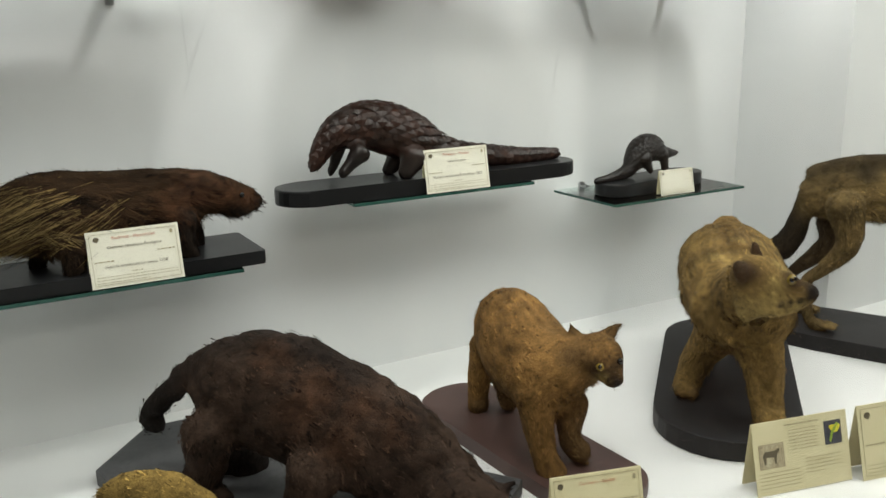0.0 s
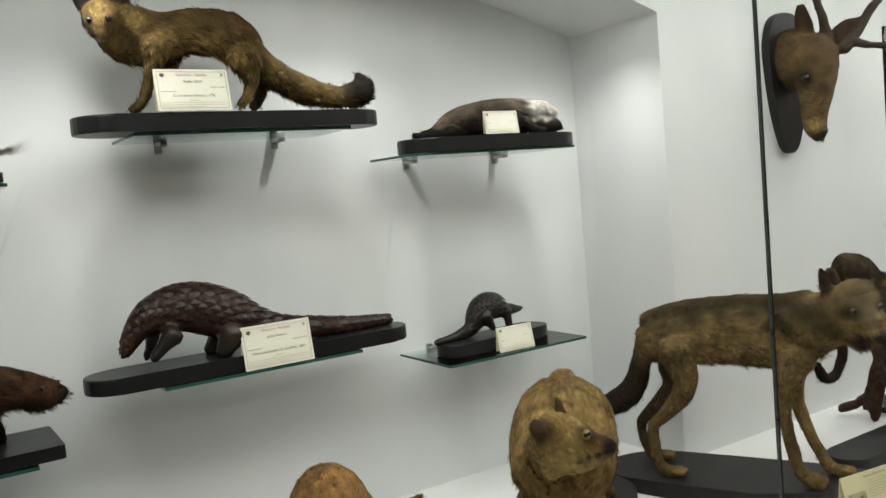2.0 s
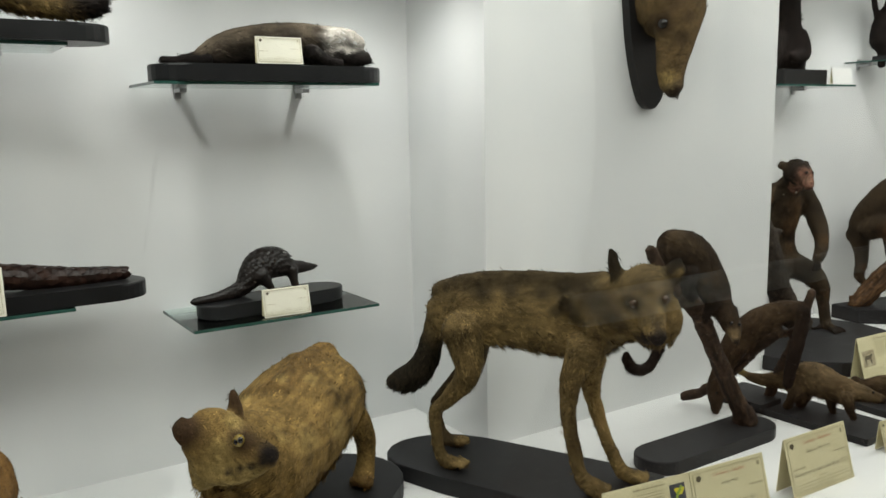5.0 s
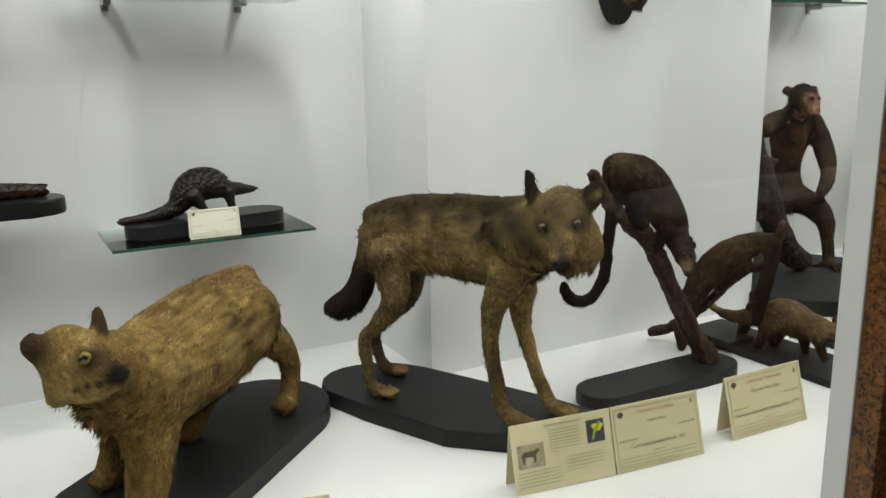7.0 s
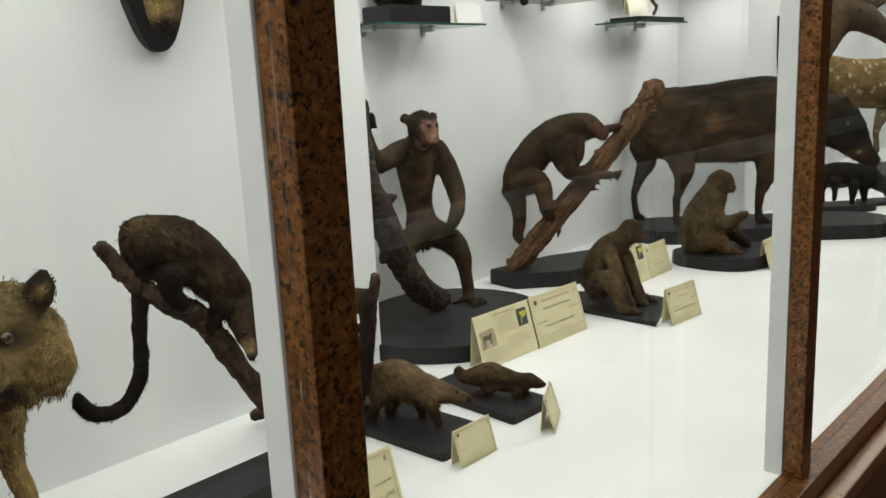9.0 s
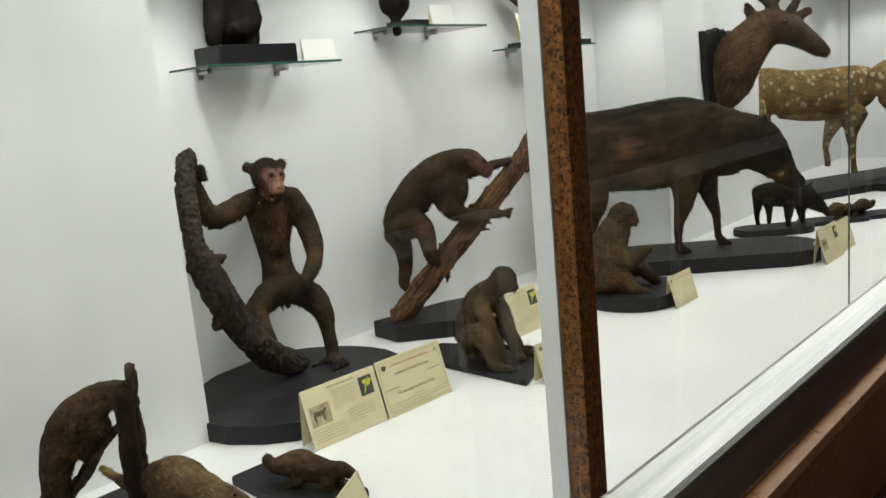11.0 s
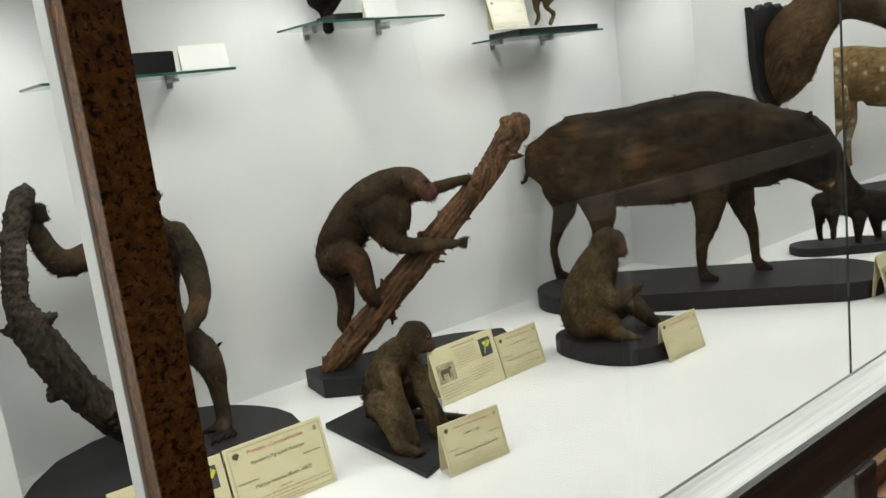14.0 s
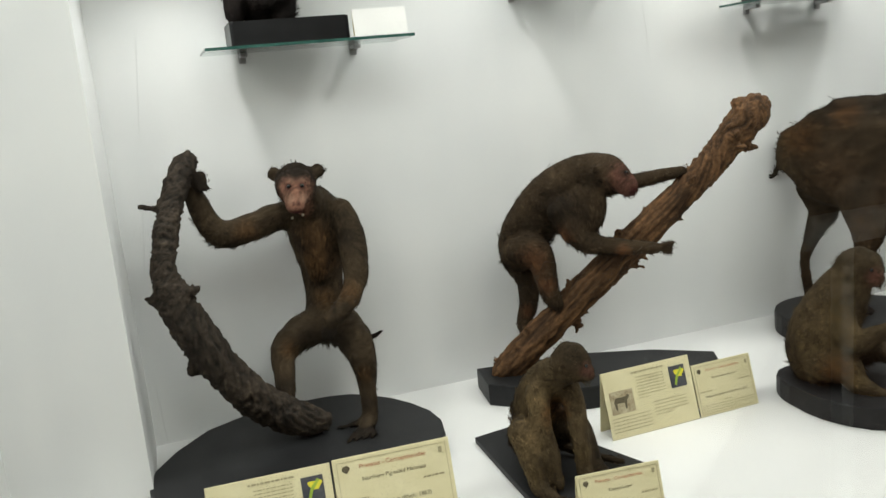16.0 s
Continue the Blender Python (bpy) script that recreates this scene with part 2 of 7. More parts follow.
def arch_z(x, a, b):
    h = (b - a) / 2
    R = (h * h + RISE * RISE) / (2 * RISE)
    d = x - (a + b) / 2
    return SPRING + RISE - R + math.sqrt(max(R * R - d * d, 0))


def pier_wall():
    """Face wall of the piers, with arched openings to the recesses."""
    bm = bmesh.new()
    cuts = [X0] + [v for bay in BAYS for v in bay] + [X1]
    for i in range(0, len(cuts), 2):
        box(cuts[i], cuts[i + 1], FACE, BACK + 0.12, CASE_Z - 0.1, TOP + 0.1, bm=bm)
    for a, b in BAYS:
        n = 36
        xs = [a + (b - a) * i / n for i in range(n + 1)]
        for y0, y1 in ((FACE, BACK + 0.12),):
            f0 = [bm.verts.new((x, y0, arch_z(x, a, b))) for x in xs]
            f1 = [bm.verts.new((x, y0, TOP + 0.1)) for x in xs]
            g0 = [bm.verts.new((x, y1, arch_z(x, a, b))) for x in xs]
            for k in range(n):
                bm.faces.new((f0[k], f0[k + 1], f1[k + 1], f1[k]))
                bm.faces.new((g0[k], g0[k + 1], f0[k + 1], f0[k]))
    return bm


structure("wall_piers", pier_wall(), WHITE, "white painted plaster piers with arched recesses between them")
structure("wall_back", box(X0, X1, BACK, BACK + 0.1, CASE_Z - 0.1, TOP), WHITE, "white painted plaster back wall of the display recesses with hairline cracks")
structure("floor_display", box(X0, X1, GLASS + 0.03, BACK + 0.1, CASE_Z - 0.04, CASE_Z), DECK, "smooth white painted display floor of the showcase")
structure("ceiling_case", box(X0, X1, GLASS, FACE + 0.01, TOP, TOP + 0.06), ENAMEL, "white ceiling of the glazed showcase")
structure("wall_case_end", box(X0 - 0.1, X0, GLASS - 0.05, BACK + 0.1, 0, TOP), WHITE, "plain white end wall of the showcase")
structure("wall_case_end_far", box(X1, X1 + 0.1, GLASS - 0.05, BACK + 0.1, 0, TOP), WHITE, "plain white far end wall of the showcase")

# granite front: kerb under the glass, ledge and plinth
KERB = 0.475
structure("kerb_granite", box(X0, X1, GLASS - 0.045, GLASS + 0.03, 0.30, KERB, 0.004), GRANITE, "red-brown polished granite kerb under the showcase glass")
structure("trim_ledge", box(X0, X1, 0.283, GLASS - 0.045, 0.38, 0.42, 0.004), TAN, "tan polished granite ledge along the showcase front")
structure("wall_plinth", box(X0, X1, 0.287, GLASS - 0.047, 0.0, 0.3795), GRANITE, "dark red granite plinth of the showcase")
structure("wall_header", box(X0, X1, GLASS - 0.05, GLASS + 0.03, TOP - 0.16, TOP + 0.3, 0.003), GRANITE, "red-brown granite header above the showcase glass")

# the hall behind the visitor, dim
structure("floor_hall", box(X0 - 1, X1 + 1, -4.2, 0.5, -0.08, 0.0), FLOORM, "dark polished granite hall floor")
structure("ceiling_hall", box(X0 - 1, X1 + 1, -4.2, GLASS + 0.03, 3.2, 3.3), CEIL, "grey painted hall ceiling")
structure("wall_hall", box(X0 - 1, X1 + 1, -4.3, -4.2, 0, 3.3), HALL, "dim brown hall wall opposite the showcase")
structure("wall_hall_end", box(X0 - 1.1, X0 - 1, -4.2, GLASS, 0, 3.3), HALL, "dim brown hall end wall")
structure("wall_hall_far", box(X1 + 1, X1 + 1.1, -4.2, GLASS, 0, 3.3), HALL, "dim brown far hall wall")
structure("wall_over_case", box(X0 - 1, X1 + 1, GLASS - 0.04, GLASS + 0.02, TOP + 0.302, 3.2), HALL, "brown wall above the showcase header")

# posts at the pier corners, each a granite upright with a white inner strip
POSTS = [-0.45, 2.70, 4.108, 7.46, 8.88]
for i, x in enumerate(POSTS):
    t = thing("showcase_post", pose(x, 0.39, KERB), "narrow red-brown speckled granite post with a white inner strip", "post", "posts of the showcase", "structure")
    part("granite_upright", box(-0.030, 0.030, -0.034, 0.012, 0, TOP - 0.16 - KERB, 0.0025), GRANITE, t)
    part("white_strip", box(-0.034, 0.034, 0.012, 0.055, 0, TOP - 0.16 - KERB, 0.002), ENAMEL, t, "white enamelled inner strip")

# front panes between posts, butted with a dark joint in the middle of each recess
PANES = [(-0.42, 1.1385), (1.1415, 2.668), (2.732, 4.076), (4.140, 5.7385), (5.7415, 7.428), (7.492, 8.848)]
for i, (a, b) in enumerate(PANES):
    o = structure("window_%d" % (i + 1), box(a, b, GLASS - 0.0015, GLASS + 0.0015, KERB, TOP - 0.16), GLASS_M, "tall clear showcase glass pane")
    o.visible_shadow = False
for i, x in enumerate((1.14, 5.74)):
    structure("trim_glass_joint_%d" % (i + 1), box(x - 0.0013, x + 0.0013, GLASS - 0.0022, GLASS + 0.0022, KERB, TOP - 0.16), JOINT, "thin dark green joint between two glass panes")

# steel barrier rail in front of the glass
rail = thing("barrier_rail", pose(0, 0, 0), "polished stainless steel barrier rail on square posts", "railing")
part("handrail", box(2.2, 12.5, -0.198, -0.148, 1.12, 1.18, 0.007), STEEL, rail)
for x in (4.37, 5.6, 6.85, 8.0, 9.2, 10.4):
    part("stanchion", box(x - 0.016, x + 0.016, -0.196, -0.164, 0.0, 1.12, 0.003), STEEL, rail)
for x in (4.55, 9.0):
    b = part("square_post", box(x - 0.02, x + 0.02, -0.20, -0.16, 0.0, 1.12, 0.004), STEEL, rail)
    part("sleeve", box(x - 0.035, x + 0.035, -0.215, -0.145, 0.0, 1.075, 0.004), STEEL, b)

# recessed downlights
for x, y in DOWN:
    bay = [bb for bb in BAYS if bb[0] < x < bb[1]][0]
    z = arch_z(x, *bay)
    t = thing("downlight", pose(x, y, z), "small round recessed white downlight, switched on", "light", "downlights of the vaults")
    bm = bmesh.new()
    bmesh.ops.create_cone(bm, cap_ends=False, segments=20, radius1=0.046, radius2=0.036, depth=0.016)
    part("rim", bm, ENAMEL, t, smooth=True)
    bm = bmesh.new()
    bmesh.ops.create_cone(bm, cap_ends=True, segments=20, radius1=0.035, radius2=0.035, depth=0.008)
    part("lens", bm, LAMP, t, "bright lamp lens")


# ---- stuffed animals: limbs swept along curves, fused, then covered with fur, quills or scales ----
WOLF, WOLF_DARK, WOLF_PALE, WOLF_HEAD = (0.165, 0.111, 0.041), (0.024, 0.018, 0.010), (0.25, 0.168, 0.062), (0.170, 0.118, 0.048)
TAWNY, TAWNY_DARK, TAWNY_PALE = (0.215, 0.135, 0.040), (0.135, 0.078, 0.024), (0.32, 0.225, 0.075)
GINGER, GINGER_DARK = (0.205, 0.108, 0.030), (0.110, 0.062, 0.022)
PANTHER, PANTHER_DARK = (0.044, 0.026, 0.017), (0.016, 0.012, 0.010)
OCHRE = (0.24, 0.155, 0.04)
PORC, PORC_DARK = (0.038, 0.020, 0.009), (0.014, 0.009, 0.006)
PANG, PANG_DARK = (0.036, 0.014, 0.008), (0.014, 0.009, 0.007)
JACKAL, JACKAL_RED, JACKAL_DARK = (0.115, 0.074, 0.022), (0.12, 0.050, 0.014), (0.070, 0.042, 0.016)
BLACKFUR = (0.011, 0.008, 0.007)
RATEL_GREY, RATEL_WHITE = (0.125, 0.098, 0.068), (0.46, 0.43, 0.38)
BROWN, BROWN_PALE, STRAW = (0.105, 0.066, 0.030), (0.14, 0.10, 0.06), (0.22, 0.17, 0.09)
STAG, STAG_DARK = (0.125, 0.080, 0.031), (0.045, 0.026, 0.013)
SAMBAR, SAMBAR_DARK = (0.110, 0.066, 0.032), (0.055, 0.036, 0.022)
ANTLER = (0.055, 0.042, 0.032)
CIVET, CIVET_DARK = (0.034, 0.021, 0.011), (0.014, 0.009, 0.006)
MARTEN, MARTEN_DARK = (0.060, 0.036, 0.019), (0.020, 0.012, 0.008)
MONGOOSE, MONGOOSE_DARK = (0.115, 0.074, 0.034), (0.058, 0.036, 0.018)
MACAQUE, MACAQUE_DARK, MACAQUE_CHEST, PINK, MOUTH = (0.052, 0.036, 0.020), (0.017, 0.012, 0.008), (0.094, 0.050, 0.020), (0.25, 0.122, 0.080), (0.05, 0.012, 0.010)
STUMP, STUMP_FACE = (0.050, 0.033, 0.018), (0.12, 0.052, 0.035)
LANGUR, LANGUR_DARK = (0.074, 0.051, 0.025), (0.038, 0.026, 0.014)
BOAR, BOAR_DARK, TUSK = (0.047, 0.031, 0.016), (0.018, 0.015, 0.011), (0.5, 0.44, 0.32)
CHITAL, CHITAL_PALE = (0.185, 0.120, 0.044), (0.24, 0.17, 0.085)
FAWN = (0.15, 0.105, 0.055)
DARK_NOSE = (0.020, 0.015, 0.013)
EAR = (0.050, 0.027, 0.012)
WOLF_MASK, GINGER_MASK, JACKAL_PALE, MONGOOSE_PALE, MARTEN_PALE = (0.075, 0.051, 0.024), (0.055, 0.032, 0.015), (0.26, 0.165, 0.055), (0.19, 0.13, 0.065), (0.085, 0.055, 0.026)
PINK_PALE, STUMP_RED, LANGUR_PALE, LANGUR_RED, BOAR_PALE, PORC_RED, EYE_BROWN = (0.30, 0.17, 0.115), (0.115, 0.050, 0.022), (0.115, 0.078, 0.034), (0.13, 0.058, 0.018), (0.092, 0.052, 0.026), (0.085, 0.036, 0.016), (0.05, 0.025, 0.008)
EYE_DARK, EYE_AMBER, TOOTH = (0.010, 0.008, 0.006), (0.24, 0.165, 0.03), (0.6, 0.55, 0.42)
BARK_GREY, BARK_RED, BARK_BROWN = (0.038, 0.028, 0.019), (0.120, 0.060, 0.024), (0.058, 0.034, 0.020)


def hide(name, rough, spec, streak, bump, fine=260.0, sheen=0.0):
    """Fur, horn or bark: the coat colour of the figure, broken up by fine streaks and patches."""
    m, nt, p = nodes_of(name)
    L = nt.links
    at = nt.nodes.new("ShaderNodeAttribute")
    at.attribute_name = "Coat"
    tc = nt.nodes.new("ShaderNodeTexCoord")
    n1 = nd(nt, "ShaderNodeTexNoise", Scale=fine, Detail=3.0, Roughness=0.7)
    n2 = nd(nt, "ShaderNodeTexNoise", Scale=14.0, Detail=5.0)
    for n in (n1, n2):
        L.new(tc.outputs["Object"], n.inputs["Vector"])
    s = nt.nodes.new("ShaderNodeMath")
    s.operation = "MULTIPLY"
    r1 = ramp(nt, n1.outputs[0], [(0.3, (1 - streak,) * 3), (0.7, (1 + 0.0,) * 3)])
    r2 = ramp(nt, n2.outputs[0], [(0.3, (0.65,) * 3), (0.7, (1.0,) * 3)])
    L.new(r1, s.inputs[0])
    L.new(r2, s.inputs[1])
    mx = nt.nodes.new("ShaderNodeMixRGB")
    mx.blend_type, mx.inputs[0].default_value = "MULTIPLY", 1.0
    L.new(at.outputs["Color"], mx.inputs[1])
    L.new(s.outputs[0], mx.inputs[2])
    L.new(mx.outputs[0], p.inputs["Base Color"])
    b = nd(nt, "ShaderNodeBump", Strength=bump, Distance=0.004)
    L.new(n1.outputs[0], b.inputs["Height"])
    L.new(b.outputs[0], p.inputs["Normal"])
    p.inputs["Roughness"].default_value = rough
    p.inputs["Specular IOR Level"].default_value = spec
    p.inputs["Sheen Weight"].default_value = sheen
    return m


FUR = hide("fur", 0.8, 0.12, 0.5, 0.8)
HORN = hide("horn_scales", 0.42, 0.40, 0.35, 0.25, 90.0)
BARK = hide("bark", 0.8, 0.25, 0.6, 0.9, 70.0)
GLOSS = hide("glass_eye", 0.09, 0.4, 0.1, 0.0)


class Figure:
    """A sculpted shape: limbs are (x, y, z, radius) along a curve, in the frame of its pose."""

    def __init__(self, place):
        self.place, self.limbs, self.balls, self.marks, self.beads = place, [], [], [], []

    def limb(self, colour, flat, *points):
        self.limbs.append((colour, flat, points))

    def ball(self, colour, centre, radius):
        self.balls.append((colour, centre, radius, (0.0, -1.0, 0.0)))

    def mark(self, colour, a, b, radius, strength=1.0):
        """A marking of the coat, on the side of the body that faces a, round the line from a to b."""
        self.marks.append((colour, np.array(a), np.array(b), radius, strength))

    def bead(self, colour, a, b, radius):
        """A glass eye or tooth, set where the line from a to b meets the body."""
        self.beads.append((colour, np.array(a), np.array(b), radius))

    def settle(self, co, no, coat, ragged):
        for colour, a, b, r, k in self.marks:
            d = (b - a) / np.linalg.norm(b - a)
            off = np.linalg.norm((co - a) - ((co - a) @ d)[:, None] * d, axis=1)
            w = np.clip(1.35 - 0.85 * off / r + 0.35 * ragged * min(1.0, r / 0.02), 0, 1) * k * (no @ d < 0.05) * (np.abs((co - (a + b) / 2) @ d) < np.linalg.norm(b - a) / 2)
            coat[:] = coat * (1 - w[:, None]) + np.array(colour) * w[:, None]
        for colour, a, b, r in self.beads:
            d = (b - a) / np.linalg.norm(b - a)
            along = (co - a) @ d
            off = np.linalg.norm((co - a) - along[:, None] * d, axis=1)
            near = (off < max(r, 0.009)) & (along > 0)
            if near.any():
                c = a + d * (along[near].min() + r * 0.35)
                self.balls.append((colour, tuple(c), r, tuple(-d)))

    def samples(self):
        rows = []
        for colour, flat, pts in self.limbs:
            P = np.array(pts, float)
            Q = np.vstack([2 * P[0] - P[1], P, 2 * P[-1] - P[-2]])
            line = []
            for i in range(1, len(Q) - 2):
                a, b, c, d = Q[i - 1], Q[i], Q[i + 1], Q[i + 2]
                n = max(2, int(np.linalg.norm(c[:3] - b[:3]) / max(0.006, 0.3 * min(b[3], c[3]))))
                n = min(n, 14)
                for k in range(n):
                    u = k / n
                    line.append(0.5 * (2 * b + (c - a) * u + (2 * a - 5 * b + 4 * c - d) * u * u + (3 * b - a - 3 * c + d) * u ** 3))
            line.append(P[-1])
            line = np.array(line)
            line[:, 3] = np.maximum(line[:, 3], 0.25 * P[:, 3].min())
            rows.append((colour, flat, line))
        return rows

    def tube(self, bm, line, flat, sides=14):
        tang = np.gradient(line[:, :3], axis=0)
        rings = []
        first, last = line[0].copy(), line[-1].copy()
        path = [(line[0, :3] - Vector(tang[0]).normalized() * line[0, 3] * c, line[0, 3] * s, tang[0]) for c, s in ((0.6, 0.3), (0.45, 0.72))]
        path += [(p[:3], p[3], t) for p, t in zip(line, tang)]
        path += [(line[-1, :3] + Vector(tang[-1]).normalized() * line[-1, 3] * c, line[-1, 3] * s, tang[-1]) for c, s in ((0.45, 0.72), (0.6, 0.3))]
        for c, r, t in path:
            T = Vector(t).normalized()
            side = Vector((0, 1, 0)) - T * T.y
            side = side.normalized() if side.length > 0.3 else (Vector((1, 0, 0)) - T * T.x).normalized()
            up = T.cross(side)
            rings.append([bm.verts.new(Vector(c) + up * (r * math.cos(a)) + side * (r * flat * math.sin(a))) for a in (2 * math.pi * k / sides for k in range(sides))])
        for A, B in zip(rings, rings[1:]):
            for k in range(sides):
                bm.faces.new((A[k], A[(k + 1) % sides], B[(k + 1) % sides], B[k]))
        bm.faces.new(rings[0][::-1])
        bm.faces.new(rings[-1])

    def fused(self, voxel, rough=0.0025):
        """The fused surface as vertices, faces, normals, coat colours and lay of the fur."""
        bm = bmesh.new()
        rows = self.samples()
        for colour, flat, line in rows:
            self.tube(bm, line, flat)
        bmesh.ops.recalc_face_normals(bm, faces=bm.faces)
        me = bpy.data.meshes.new("rough")
        bm.to_mesh(me)
        bm.free()
        ob = new("rough", me)
        rm = ob.modifiers.new("fuse", "REMESH")
        rm.mode, rm.voxel_size = "VOXEL", voxel
        sm = ob.modifiers.new("soft", "SMOOTH")
        sm.factor, sm.iterations = 0.5, 4
        done = bpy.data.meshes.new_from_object(ob.evaluated_get(bpy.context.evaluated_depsgraph_get()))
        bpy.data.objects.remove(ob)
        n = len(done.vertices)
        co, no = np.empty(n * 3, np.float32), np.empty(n * 3, np.float32)
        done.vertices.foreach_get("co", co)
        done.vertex_normals.foreach_get("vector", no)
        co, no = co.reshape(-1, 3), no.reshape(-1, 3)
        faces = [tuple(p.vertices) for p in done.polygons]
        bpy.data.meshes.remove(done)
        S = np.vstack([l for _, _, l in rows])
        K = np.vstack([np.tile(c, (len(l), 1)) for c, _, l in rows])
        T = np.vstack([np.gradient(l[:, :3], axis=0) for _, _, l in rows])
        T /= np.linalg.norm(T, axis=1, keepdims=True) + 1e-9
        coat, lay, fat = np.empty((n, 3)), np.empty((n, 3)), np.empty(n)
        for i in range(0, n, 4000):
            d = np.linalg.norm(co[i:i + 4000, None] - S[None, :, :3], axis=2) / S[None, :, 3]
            w = np.exp(-5 * (d - d.min(axis=1, keepdims=True)))
            w /= w.sum(axis=1, keepdims=True)
            coat[i:i + 4000], lay[i:i + 4000], fat[i:i + 4000] = w @ K, w @ T, w @ S[:, 3]
        bumps = np.array([noise.fractal(Vector(c) * 26, 1.0, 2.0, 4) for c in co])
        co = co + no * (bumps * rough)[:, None]
        patch = np.array([noise.noise(Vector(c) * 9) for c in co])
        flow = lay / (np.linalg.norm(lay, axis=1, keepdims=True) + 1e-9)
        comb = (co - flow * (co * flow).sum(1, keepdims=True) * 0.8) * 75
        patch2 = np.array([noise.fractal(Vector(c), 1.0, 2.0, 3) for c in comb])
        self.settle(co, no, coat, patch2)
        coat = 0.96 * coat + 0.04 * coat @ np.array([[0.3], [0.6], [0.1]])
        coat = 1.3 * coat * np.clip(1 + 0.45 * patch + 0.6 * patch2, 0.3, 2.2)[:, None]
        return co, faces, no, coat, lay * np.clip(fat / 0.05, 0.35, 1.0)[:, None]


def finish(name, blocks, materials, parent):
    """One mesh out of several blocks of (vertices, faces, colours, material, smooth)."""
    co, faces, col, mat, smooth = [], [], [], [], []
    at = 0
    for v, f, c, m, s in blocks:
        co.append(np.asarray(v))
        col.append(np.asarray(c))
        faces += [tuple(int(i) + at for i in q) for q in f]
        mat += [m] * len(f)
        smooth += [s] * len(f)
        at += len(v)
    me = bpy.data.meshes.new(name)
    me.from_pydata(np.vstack(co).tolist(), [], faces)
    for m in materials:
        me.materials.append(m)
    me.polygons.foreach_set("material_index", mat)
    me.polygons.foreach_set("use_smooth", smooth)
    a = me.attributes.new("Coat", "FLOAT_COLOR", "POINT")
    rgba = np.ones((at, 4), np.float32)
    rgba[:, :3] = np.clip(np.vstack(col), 0, 1)
    a.data.foreach_set("color", rgba.ravel())
    o = new(name, me)
    o.parent = parent
    return o


def blades(co, faces, no, coat, lay, count, length, rng, lift=0.08, width=0.0016, shade=(0.32, 1.95), pick=None, tuft=7, bare=None, mess=1.0):
    """Thin hairs lying along the body."""
    tri = np.array([f[:3] for f in faces])
    a, b, c = co[tri[:, 0]], co[tri[:, 1]], co[tri[:, 2]]
    area = np.linalg.norm(np.cross(b - a, c - a), axis=1)
    if pick is not None:
        area = area * pick(a)
    if bare is not None:
        area = area * bare[tri].min(axis=1)
    k = coat[tri[:, 0]]
    area = area * np.where((k[:, 0] > 0.10) & (k[:, 2] > 0.27 * k[:, 0]) & (k[:, 0] > 1.7 * k[:, 1]), 0.03, 1.0)     # bare skin
    tufts = max(1, count // tuft)
    idx = rng.choice(len(tri), tufts, p=area / area.sum())
    u = rng.random((tufts, 2))
    u = np.where(u.sum(1, keepdims=True) > 1, 1 - u, u) * 1.25
    centre = a[idx] + (b - a)[idx] * u[:, :1] + (c - a)[idx] * u[:, 1:]
    n = no[tri[idx, 0]]
    t = lay[tri[idx, 0]]
    short = np.clip(np.linalg.norm(t, axis=1, keepdims=True), 0.16, 1.0)
    t = t / short
    t = t - n * (t * n).sum(1, keepdims=True)
    t[:, 2] -= 0.35
    swirl = np.array([noise.noise_vector(Vector(q) * 16) for q in centre])
    d = t + n * lift + mess * (0.30 * swirl + rng.normal(0, 0.16, (tufts, 3)))
    d /= np.linalg.norm(d, axis=1, keepdims=True) + 1e-9
    s = np.cross(d, n)
    s /= np.linalg.norm(s, axis=1, keepdims=True) + 1e-9
    ln = length * short * rng.uniform(0.55, 1.25, (tufts, 1))
    tone = rng.uniform(*shade, (tufts, 1))
    # each tuft: several hairs from a small patch of skin, drawn together towards the tip
    rep = lambda q: np.repeat(q, tuft, axis=0)
    m = tufts * tuft
    wide = width * 3.2
    p = rep(centre) + rep(s) * rng.normal(0, wide, (m, 1)) + rep(d) * rng.normal(0, wide * 1.6, (m, 1)) - rep(n) * 0.002
    hair = rep(ln) * rng.uniform(0.7, 1.15, (m, 1))
    tip = rep(centre) + (p - rep(centre)) * 0.55 + rep(d) * hair - np.array([0, 0, 0.12]) * hair + rng.normal(0, 0.08, (m, 3)) * hair
    V = np.stack([p - rep(s) * width, p + rep(s) * width, tip], 1).reshape(-1, 3)
    F = np.arange(m * 3).reshape(-1, 3)
    C = np.repeat(rep(coat[tri[idx, 0]] * tone) * rng.uniform(0.75, 1.25, (m, 1)), 3, axis=0)
    return V, F, C


